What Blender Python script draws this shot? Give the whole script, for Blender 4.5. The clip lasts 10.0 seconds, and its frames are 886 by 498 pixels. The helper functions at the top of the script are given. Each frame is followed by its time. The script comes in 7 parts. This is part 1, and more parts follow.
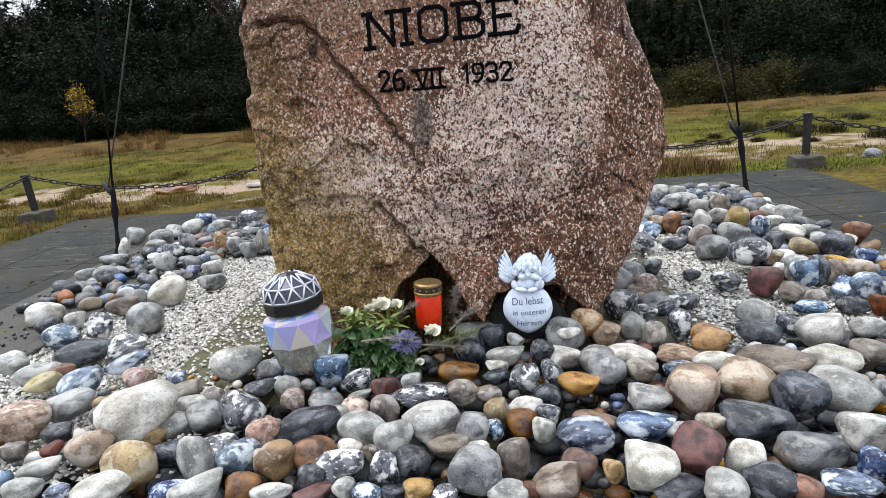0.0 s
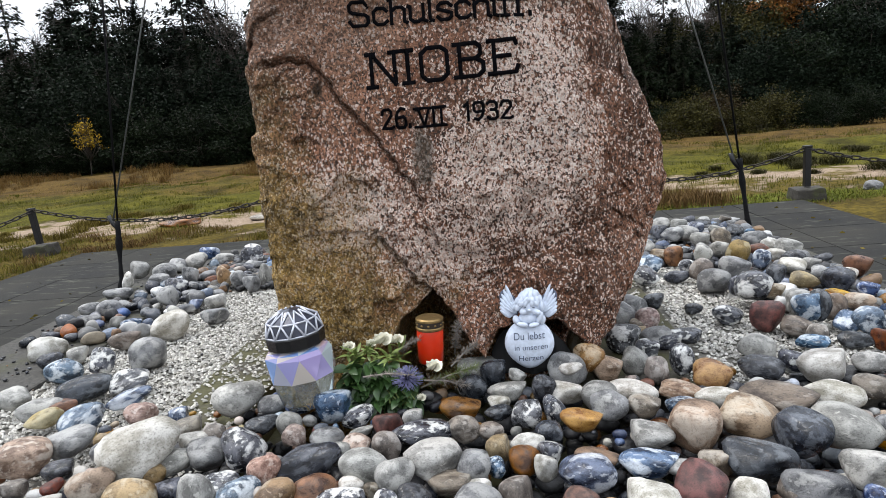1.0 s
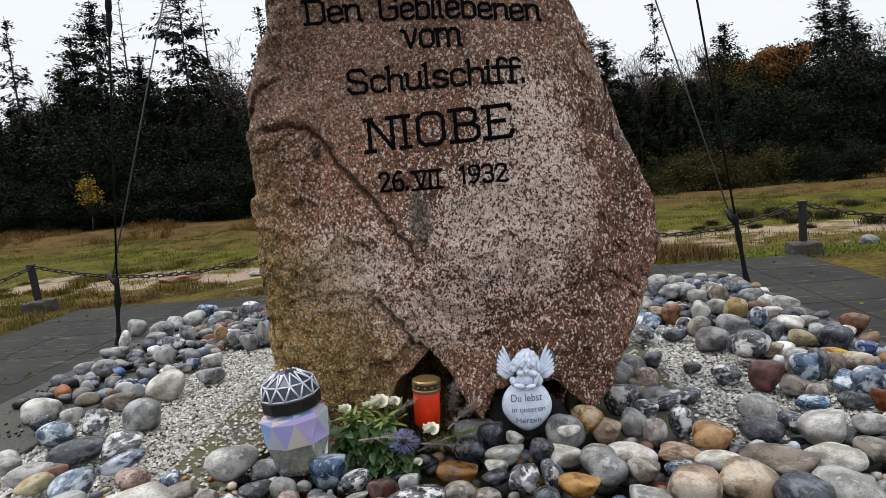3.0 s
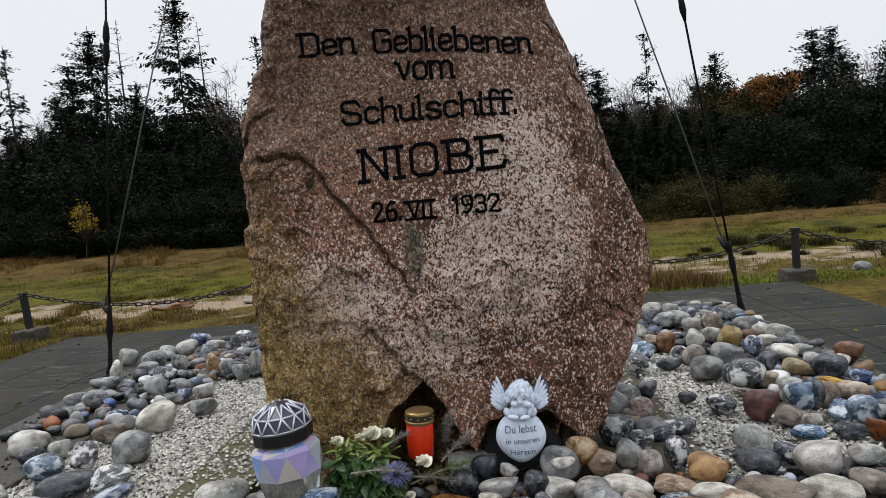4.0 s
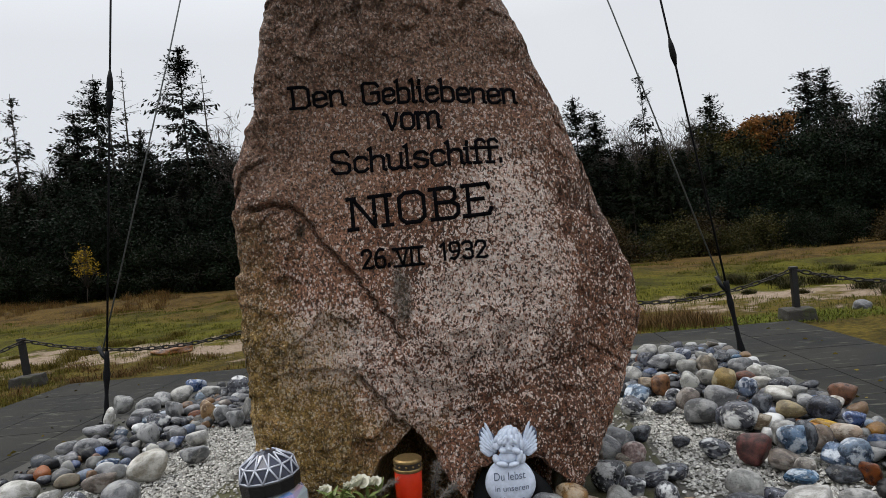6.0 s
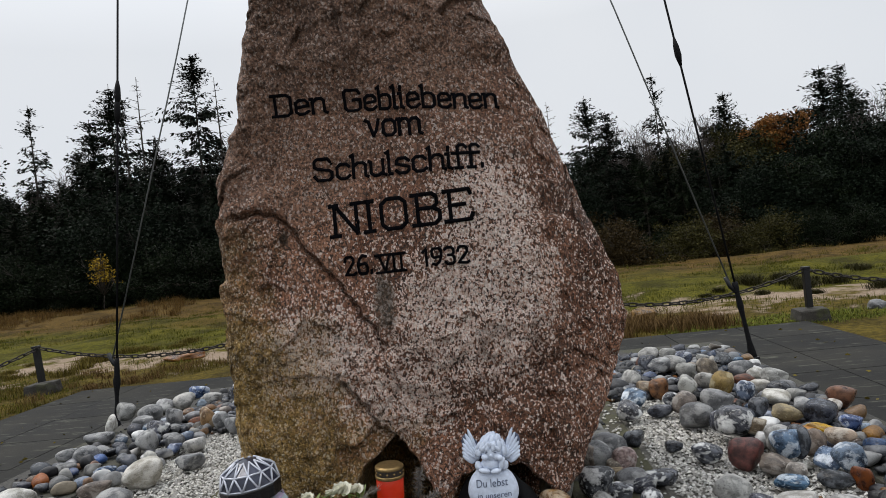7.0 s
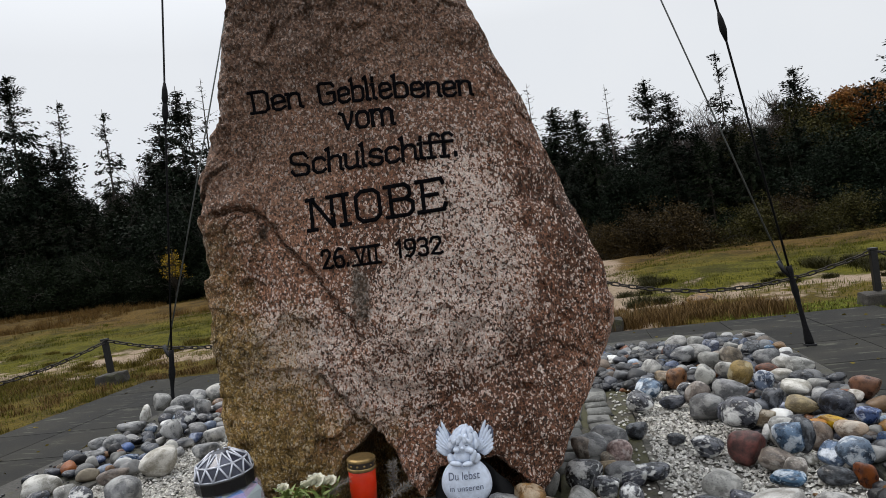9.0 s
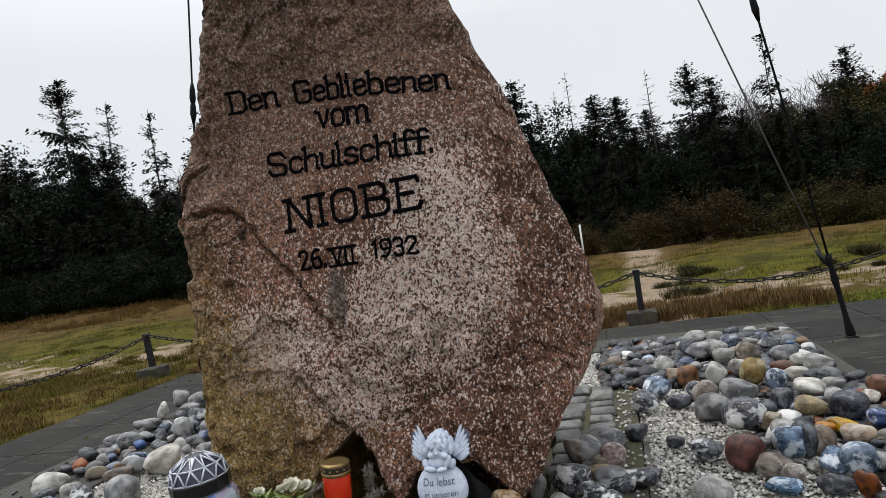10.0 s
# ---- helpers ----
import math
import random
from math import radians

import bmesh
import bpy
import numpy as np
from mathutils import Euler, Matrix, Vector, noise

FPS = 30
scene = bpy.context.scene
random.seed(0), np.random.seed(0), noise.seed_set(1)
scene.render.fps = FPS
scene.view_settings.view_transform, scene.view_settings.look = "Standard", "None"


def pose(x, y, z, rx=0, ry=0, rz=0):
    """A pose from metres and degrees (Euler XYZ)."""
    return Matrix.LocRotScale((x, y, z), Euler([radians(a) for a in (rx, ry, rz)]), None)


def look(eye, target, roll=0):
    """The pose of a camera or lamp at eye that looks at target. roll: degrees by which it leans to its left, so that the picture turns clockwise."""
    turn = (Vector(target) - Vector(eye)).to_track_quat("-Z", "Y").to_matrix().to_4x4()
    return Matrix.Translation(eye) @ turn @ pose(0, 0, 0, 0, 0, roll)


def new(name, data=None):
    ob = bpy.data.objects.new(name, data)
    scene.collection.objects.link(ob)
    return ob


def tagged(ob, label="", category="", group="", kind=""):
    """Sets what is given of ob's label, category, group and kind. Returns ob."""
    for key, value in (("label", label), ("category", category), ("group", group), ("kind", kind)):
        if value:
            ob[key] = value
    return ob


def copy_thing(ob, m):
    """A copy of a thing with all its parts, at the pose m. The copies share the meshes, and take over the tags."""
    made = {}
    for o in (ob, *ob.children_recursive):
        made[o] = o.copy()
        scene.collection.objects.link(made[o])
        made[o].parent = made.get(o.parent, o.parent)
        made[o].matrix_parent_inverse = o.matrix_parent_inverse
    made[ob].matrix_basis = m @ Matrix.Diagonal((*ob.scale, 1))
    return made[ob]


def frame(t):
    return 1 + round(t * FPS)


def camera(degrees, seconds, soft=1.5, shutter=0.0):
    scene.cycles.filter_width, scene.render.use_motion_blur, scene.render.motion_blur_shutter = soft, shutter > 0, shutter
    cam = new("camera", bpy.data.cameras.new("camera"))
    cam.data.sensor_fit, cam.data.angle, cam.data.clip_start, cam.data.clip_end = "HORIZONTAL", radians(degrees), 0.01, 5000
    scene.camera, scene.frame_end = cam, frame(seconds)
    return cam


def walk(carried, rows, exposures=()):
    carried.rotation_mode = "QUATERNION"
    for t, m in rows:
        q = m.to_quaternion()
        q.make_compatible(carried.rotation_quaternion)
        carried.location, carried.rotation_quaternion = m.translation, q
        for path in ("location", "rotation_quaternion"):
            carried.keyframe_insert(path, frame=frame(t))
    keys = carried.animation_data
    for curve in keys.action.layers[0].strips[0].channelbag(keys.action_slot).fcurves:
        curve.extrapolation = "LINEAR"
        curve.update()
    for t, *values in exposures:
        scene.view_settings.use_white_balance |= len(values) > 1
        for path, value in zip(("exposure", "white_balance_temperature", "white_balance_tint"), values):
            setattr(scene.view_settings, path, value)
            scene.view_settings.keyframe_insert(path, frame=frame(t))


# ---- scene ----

# ---- camera ----
cam = camera(67.7, 10.0, soft=0.75)
PATH = [
    (0.0, (0.145, -0.076, 1.493), (-0.039, 1.857, 1.011), -5.0),
    (0.5, (0.147, -0.081, 1.500), (-0.039, 1.863, 1.070), -5.0),
    (1.0, (0.150, -0.086, 1.505), (-0.036, 1.867, 1.117), -5.1),
    (1.5, (0.152, -0.092, 1.509), (-0.035, 1.869, 1.162), -5.1),
    (2.0, (0.154, -0.097, 1.513), (-0.030, 1.871, 1.206), -5.2),
    (2.5, (0.158, -0.096, 1.519), (-0.022, 1.878, 1.252), -5.2),
    (4.0, (0.167, -0.096, 1.534), (0.016, 1.892, 1.385), -5.2),
    (4.5, (0.172, -0.100, 1.536), (0.028, 1.892, 1.426), -5.3),
    (5.0, (0.173, -0.105, 1.539), (0.036, 1.889, 1.464), -5.4),
    (5.5, (0.181, -0.112, 1.542), (0.046, 1.883, 1.497), -5.5),
    (6.0, (0.208, -0.117, 1.546), (0.064, 1.878, 1.521), -5.7),
    (7.5, (0.368, -0.093, 1.539), (0.139, 1.894, 1.533), -6.8),
    (8.0, (0.446, -0.081, 1.534), (0.158, 1.898, 1.525), -7.2),
    (8.5, (0.494, -0.072, 1.530), (0.159, 1.900, 1.514), -7.4),
    (9.0, (0.541, -0.050, 1.518), (0.166, 1.914, 1.498), -7.7),
    (9.5, (0.619, -0.002, 1.514), (0.188, 1.951, 1.486), -8.2),
    (10.0, (0.707, 0.038, 1.514), (0.206, 1.974, 1.486), -8.6),
]
EXPOSURES = [(0.0, 0.70, 6550, 10), (1.0, 0.53, 6600, 10), (2.5, 0.25, 6750, 10), (4.0, 0.0, 6780, 10), (5.5, -0.15, 6750, 10), (7.5, -0.13, 6750, 10), (10.0, -0.04, 6800, 10)]
walk(cam, [(t, look(eye, target, roll)) for t, eye, target, roll in PATH], EXPOSURES)

# ---- daylight: an overcast sky ----
world = bpy.data.worlds.new("overcast_sky")
scene.world = world
world.use_nodes = True
wn, wl = world.node_tree.nodes, world.node_tree.links
sky = wn.new("ShaderNodeTexSky")
sky.sky_type, sky.sun_disc = "NISHITA", False
sky.sun_elevation, sky.sun_rotation = radians(61), radians(-67)
sky.air_density, sky.dust_density = 1.0, 4.0
sky_scale = wn.new("ShaderNodeVectorMath")
sky_scale.operation = "SCALE"
sky_scale.inputs["Scale"].default_value = 0.05
cloud = wn.new("ShaderNodeTexNoise")
cloud.inputs["Scale"].default_value = 1.6
cloud.inputs["Detail"].default_value = 4
cloud_ramp = wn.new("ShaderNodeValToRGB")
cloud_ramp.color_ramp.elements[0].position, cloud_ramp.color_ramp.elements[1].position = 0.3, 0.75
cloud_ramp.color_ramp.elements[0].color = (0.76, 0.82, 0.91, 1)
cloud_ramp.color_ramp.elements[1].color = (0.86, 0.905, 0.97, 1)
sky_mix = wn.new("ShaderNodeMix")
sky_mix.data_type = "RGBA"
sky_mix.inputs["Factor"].default_value = 0.88
wl.new(sky.outputs["Color"], sky_scale.inputs[0])
wl.new(cloud.outputs["Fac"], cloud_ramp.inputs["Fac"])
wl.new(sky_scale.outputs["Vector"], sky_mix.inputs["A"])
wl.new(cloud_ramp.outputs["Color"], sky_mix.inputs["B"])
# an overcast sky is about three times as bright overhead as at the horizon
wtc, wsep, wrise = wn.new("ShaderNodeTexCoord"), wn.new("ShaderNodeSeparateXYZ"), wn.new("ShaderNodeMapRange")
wl.new(wtc.outputs["Generated"], wsep.inputs["Vector"])
wl.new(wsep.outputs["Z"], wrise.inputs["Value"])
wrise.inputs["From Min"].default_value, wrise.inputs["From Max"].default_value = 0.30, 1.0
wrise.inputs["To Min"].default_value, wrise.inputs["To Max"].default_value = 1.47, 3.35
sky_rise = wn.new("ShaderNodeVectorMath")
sky_rise.operation = "SCALE"
wl.new(sky_mix.outputs["Result"], sky_rise.inputs[0])
wl.new(wrise.outputs["Result"], sky_rise.inputs["Scale"])
wl.new(sky_rise.outputs["Vector"], wn["Background"].inputs["Color"])
wn["Background"].inputs["Strength"].default_value = 0.74
sun = new("sun", bpy.data.lights.new("sun", "SUN"))
sun.data.energy, sun.data.angle, sun.data.color = 1.5, radians(14), (1.0, 0.97, 0.93)
sun.matrix_world = look((-6.0, 4.5, 12.0), (0, 2, 0))


# ---- material helpers ----
def nodes_of(name):
    m = bpy.data.materials.new(name)
    m.use_nodes = True
    return m, m.node_tree.nodes, m.node_tree.links, m.node_tree.nodes["Principled BSDF"]


def coords(n, l, kind="Object", scale=(1, 1, 1)):
    tc, mp = n.new("ShaderNodeTexCoord"), n.new("ShaderNodeMapping")
    mp.inputs["Scale"].default_value = scale
    l.new(tc.outputs[kind], mp.inputs["Vector"])
    return mp.outputs["Vector"]


def noise_tex(n, l, vec, scale, detail=4.0, rough=0.55, distort=0.0):
    t = n.new("ShaderNodeTexNoise")
    t.inputs["Scale"].default_value, t.inputs["Detail"].default_value = scale, detail
    t.inputs["Roughness"].default_value, t.inputs["Distortion"].default_value = rough, distort
    l.new(vec, t.inputs["Vector"])
    return t.outputs["Fac"]


def ramp(n, l, fac, stops):
    r = n.new("ShaderNodeValToRGB")
    e = r.color_ramp.elements
    while len(e) < len(stops):
        e.new(0.5)
    for k, (p, c) in enumerate(stops):
        e[k].position, e[k].color = p, (c, c, c, 1) if isinstance(c, (int, float)) else (*c, 1)
    l.new(fac, r.inputs["Fac"])
    return r.outputs["Color"]


def mix(n, l, fac, a, b, blend="MIX"):
    m = n.new("ShaderNodeMix")
    m.data_type, m.blend_type = "RGBA", blend
    for socket, value in (("Factor", fac), ("A", a), ("B", b)):
        if isinstance(value, tuple):
            m.inputs[socket].default_value = (*value, 1)
        elif isinstance(value, (int, float)):
            m.inputs[socket].default_value = value
        else:
            l.new(value, m.inputs[socket])
    return m.outputs["Result"]


def math_node(n, l, op, a, b=0.0):
    m = n.new("ShaderNodeMath")
    m.operation = op
    for k, value in enumerate((a, b)):
        if isinstance(value, (int, float)):
            m.inputs[k].default_value = value
        else:
            l.new(value, m.inputs[k])
    return m.outputs["Value"]


def bump(n, l, bsdf, height, strength, distance):
    b = n.new("ShaderNodeBump")
    b.inputs["Strength"].default_value, b.inputs["Distance"].default_value = strength, distance
    l.new(height, b.inputs["Height"])
    l.new(b.outputs["Normal"], bsdf.inputs["Normal"])


def plain(name, colour, rough=0.6, metal=0.0, spread=0.25, scale=30.0, bumps=0.2, dist=0.002):
    """A painted, cast or grown surface: one colour with fine and coarse variation."""
    m, n, l, b = nodes_of(name)
    v = coords(n, l)
    f = noise_tex(n, l, v, scale, 5)
    g = noise_tex(n, l, v, scale * 0.12, 3)
    lo = tuple(c * (1 - spread) for c in colour)
    hi = tuple(min(1, c * (1 + spread)) for c in colour)
    c1 = ramp(n, l, f, [(0.3, lo), (0.7, hi)])
    c2 = ramp(n, l, g, [(0.3, 1 - spread * 0.8), (0.7, 1.0)])
    l.new(mix(n, l, 1.0, c1, c2, "MULTIPLY"), b.inputs["Base Color"])
    b.inputs["Roughness"].default_value, b.inputs["Metallic"].default_value = rough, metal
    bump(n, l, b, f, bumps, dist)
    return m


def by_object(n, l, colour, amount=0.35):
    """Colour varied from object to object."""
    oi = n.new("ShaderNodeObjectInfo")
    k = ramp(n, l, oi.outputs["Random"], [(0.0, 1 - amount), (1.0, 1.0)])
    return mix(n, l, 1.0, colour, k, "MULTIPLY")


# ---- materials ----
def crystals(n, l, vec, scale):
    """Grains of a coarse rock: two random numbers for each grain."""
    t, sep = n.new("ShaderNodeTexVoronoi"), n.new("ShaderNodeSeparateColor")
    t.inputs["Scale"].default_value = scale
    l.new(vec, t.inputs["Vector"])
    l.new(t.outputs["Color"], sep.inputs["Color"])
    return sep.outputs["Red"], sep.outputs["Green"]


def granite_material():
    m, n, l, b = nodes_of("pink_granite")
    v = coords(n, l)
    grain = noise_tex(n, l, v, 120, 4, 0.65)
    coarse = noise_tex(n, l, v, 24, 5, 0.68)
    patch = noise_tex(n, l, v, 4.2, 5, 0.62)
    big = noise_tex(n, l, v, 1.7, 3, 0.5)
    off = lambda f, k: math_node(n, l, "MULTIPLY", math_node(n, l, "SUBTRACT", f, 0.5), k)
    # grains with ragged outlines, longer than wide
    warp, ws = n.new("ShaderNodeTexNoise"), n.new("ShaderNodeVectorMath")
    warp.inputs["Scale"].default_value, warp.inputs["Detail"].default_value = 60, 3
    l.new(v, warp.inputs["Vector"])
    ws.operation = "MULTIPLY_ADD"
    ws.inputs[1].default_value = (0.011, 0.011, 0.011)
    l.new(warp.outputs["Color"], ws.inputs[0])
    l.new(coords(n, l, "Object", (1.0, 1.0, 0.72)), ws.inputs[2])
    kind, tone_of = crystals(n, l, ws.outputs["Vector"], 175)
    kind2, tone2 = crystals(n, l, ws.outputs["Vector"], 240)
    sep = n.new("ShaderNodeSeparateXYZ")
    l.new(v, sep.inputs["Vector"])
    x, z = sep.outputs["X"], sep.outputs["Z"]

    def blot(cx, cz, rx, rz):
        dx = math_node(n, l, "MULTIPLY", math_node(n, l, "SUBTRACT", x, cx), 1.0 / rx)
        dz = math_node(n, l, "MULTIPLY", math_node(n, l, "SUBTRACT", z, cz), 1.0 / rz)
        d2 = math_node(n, l, "ADD", math_node(n, l, "MULTIPLY", dx, dx), math_node(n, l, "MULTIPLY", dz, dz))
        return math_node(n, l, "SUBTRACT", 1.0, math_node(n, l, "MULTIPLY", d2, 0.5))

    base = ramp(n, l, math_node(n, l, "ADD", math_node(n, l, "ADD", big, off(coarse, 0.45)), off(patch, 0.5)), [(0.3, (0.16, 0.069, 0.037)), (0.5, (0.33, 0.147, 0.084)), (0.72, (0.51, 0.248, 0.148))])
    base = mix(n, l, 1.0, base, ramp(n, l, tone_of, [(0.0, 0.55), (1.0, 1.35)]), "MULTIPLY")
    base = mix(n, l, ramp(n, l, kind2, [(0.20, 0.85), (0.26, 0.0)]), base, (0.035, 0.024, 0.020))
    base = mix(n, l, ramp(n, l, grain, [(0.34, 0.7), (0.48, 0.0)]), base, (0.05, 0.030, 0.022))
    # pale feldspar, thick in broad patches of the face
    zone = blot(0.15, 1.34, 0.21, 0.20)
    for spot in ((0.25, 1.62, 0.13, 0.17), (-0.27, 1.26, 0.16, 0.12), (-0.03, 1.13, 0.15, 0.10), (0.30, 1.42, 0.12, 0.12)):
        zone = math_node(n, l, "MAXIMUM", zone, blot(*spot))
    zone = math_node(n, l, "ADD", zone, math_node(n, l, "ADD", off(patch, 1.1), off(coarse, 0.6)))
    zone = ramp(n, l, zone, [(0.0, 0.08), (0.35, 0.24), (0.9, 0.52)])
    pale_big = math_node(n, l, "GREATER_THAN", math_node(n, l, "ADD", kind, zone), 0.98)
    pale_small = math_node(n, l, "GREATER_THAN", math_node(n, l, "ADD", kind2, math_node(n, l, "MULTIPLY", zone, 0.8)), 0.955)
    feld = ramp(n, l, tone2, [(0.0, (0.62, 0.38, 0.28)), (0.4, (0.86, 0.66, 0.56)), (1.0, (0.97, 0.87, 0.80))])
    base = mix(n, l, math_node(n, l, "MULTIPLY", pale_small, 0.85), base, feld)
    base = mix(n, l, math_node(n, l, "MULTIPLY", pale_big, ramp(n, l, grain, [(0.36, 0.35), (0.5, 0.97)])), base, feld)
    # dark stain below the date, and a dark spot on the dent beside the crack
    damp = math_node(n, l, "MAXIMUM", blot(-0.055, 1.40, 0.030, 0.085), blot(-0.338, 1.612, 0.016, 0.024))
    damp = math_node(n, l, "ADD", damp, math_node(n, l, "ADD", off(coarse, 1.1), off(patch, 0.6)))
    base = mix(n, l, ramp(n, l, damp, [(0.2, 0.0), (0.8, 0.8)]), base, ramp(n, l, grain, [(0.35, (0.028, 0.024, 0.018)), (0.65, (0.12, 0.095, 0.065))]))
    # ochre and olive algae on the lower flank
    low = math_node(n, l, "ADD", math_node(n, l, "MULTIPLY", x, 1.5), z)
    low = math_node(n, l, "ADD", low, math_node(n, l, "ADD", off(patch, 1.5), off(coarse, 0.6)))
    algae = ramp(n, l, low, [(0.52, 0.85), (1.12, 0.0)])
    tone = ramp(n, l, math_node(n, l, "ADD", math_node(n, l, "ADD", coarse, off(grain, 1.0)), off(patch, 0.7)), [(0.3, (0.12, 0.076, 0.017)), (0.5, (0.31, 0.195, 0.050)), (0.72, (0.55, 0.365, 0.115))])
    base = mix(n, l, algae, base, mix(n, l, 1.0, tone, ramp(n, l, tone_of, [(0.0, 0.6), (1.0, 1.3)]), "MULTIPLY"))
    chips = math_node(n, l, "MULTIPLY", algae, ramp(n, l, kind2, [(0.86, 0.0), (0.88, 0.7)]))
    base = mix(n, l, chips, base, (0.62, 0.51, 0.34))
    # grey-brown weathering towards the crest
    top = math_node(n, l, "ADD", z, math_node(n, l, "ADD", off(patch, 0.9), off(coarse, 0.35)))
    top = math_node(n, l, "SUBTRACT", top, math_node(n, l, "MULTIPLY", x, 0.35))
    grey = ramp(n, l, math_node(n, l, "MULTIPLY", math_node(n, l, "SUBTRACT", top, 1.60), 2.0), [(0.0, 0.0), (1.0, 0.66)])
    crest = ramp(n, l, grain, [(0.35, (0.050, 0.030, 0.020)), (0.5, (0.15, 0.090, 0.060)), (0.68, (0.36, 0.24, 0.17))])
    base = mix(n, l, grey, base, mix(n, l, 1.0, crest, ramp(n, l, tone_of, [(0.0, 0.6), (1.0, 1.5)]), "MULTIPLY"))
    l.new(base, b.inputs["Base Color"])
    l.new(ramp(n, l, coarse, [(0.35, 0.5), (0.65, 0.8)]), b.inputs["Roughness"])
    b.inputs["Specular IOR Level"].default_value = 0.35
    h = math_node(n, l, "ADD", math_node(n, l, "MULTIPLY", grain, 2.0), math_node(n, l, "MULTIPLY", coarse, 3.4))
    h = math_node(n, l, "ADD", h, math_node(n, l, "MULTIPLY", kind, 0.35))
    bump(n, l, b, h, 1.0, 0.012)
    return m


def pebble_material(name, a, c, vein=None, rough=0.6, amount=0.35, mottle=1.5):
    """Beach stone: two tones in uneven zones, fine speckle, scuffs, and for flint a pale rind in patches; each stone differs."""
    m, n, l, b = nodes_of(name)
    tc, oi = n.new("ShaderNodeTexCoord"), n.new("ShaderNodeObjectInfo")
    geo = n.new("ShaderNodeNewGeometry")
    add = n.new("ShaderNodeVectorMath")
    seed = math_node(n, l, "ADD", oi.outputs["Random"], geo.outputs["Random Per Island"])
    l.new(tc.outputs["Object"], add.inputs[0])
    l.new(math_node(n, l, "MULTIPLY", seed, 37.0), add.inputs[1])
    v = add.outputs["Vector"]
    f = noise_tex(n, l, v, mottle, 6, 0.55, 0.12)
    grain = noise_tex(n, l, v, mottle * 11, 6, 0.75)
    col = ramp(n, l, math_node(n, l, "ADD", f, math_node(n, l, "MULTIPLY", math_node(n, l, "SUBTRACT", grain, 0.5), 0.35)), [(0.38, a), (0.5, tuple(p * 0.5 + q * 0.5 for p, q in zip(a, c))), (0.60, c)])
    if vein:
        w = noise_tex(n, l, v, mottle * 0.6, 6, 0.6, 0.2)
        col = mix(n, l, ramp(n, l, w, [(0.53, 0.0), (0.57, 0.6), (0.64, 0.95)]), col, vein)
        s = noise_tex(n, l, v, mottle * 2.4, 5, 0.6, 0.4)
        col = mix(n, l, ramp(n, l, s, [(0.585, 0.0), (0.63, 0.8)]), col, tuple(0.6 * p + 0.4 * q for p, q in zip(vein, c)))
    col = mix(n, l, 1.0, col, ramp(n, l, grain, [(0.33, 0.34), (0.45, 0.92), (0.68, 1.0)]), "MULTIPLY")
    k = math_node(n, l, "FRACT", math_node(n, l, "MULTIPLY", seed, 7.3))
    hsv = n.new("ShaderNodeHueSaturation")
    l.new(math_node(n, l, "ADD", math_node(n, l, "MULTIPLY", k, 0.04), 0.48), hsv.inputs["Hue"])
    l.new(math_node(n, l, "ADD", math_node(n, l, "MULTIPLY", math_node(n, l, "FRACT", math_node(n, l, "MULTIPLY", seed, 13.7)), 0.7), 0.75), hsv.inputs["Saturation"])
    l.new(math_node(n, l, "ADD", math_node(n, l, "MULTIPLY", math_node(n, l, "FRACT", math_node(n, l, "MULTIPLY", seed, 5.1)), amount), 1.05 - amount), hsv.inputs["Value"])
    l.new(col, hsv.inputs["Color"])
    l.new(hsv.outputs["Color"], b.inputs["Base Color"])
    l.new(ramp(n, l, f, [(0.3, rough - 0.15), (0.7, rough + 0.1)]), b.inputs["Roughness"])
    b.inputs["Specular IOR Level"].default_value = 0.5
    bump(n, l, b, math_node(n, l, "ADD", grain, math_node(n, l, "MULTIPLY", f, 2.0)), 0.28, 0.07 if mottle < 6 else 0.003)
    return m


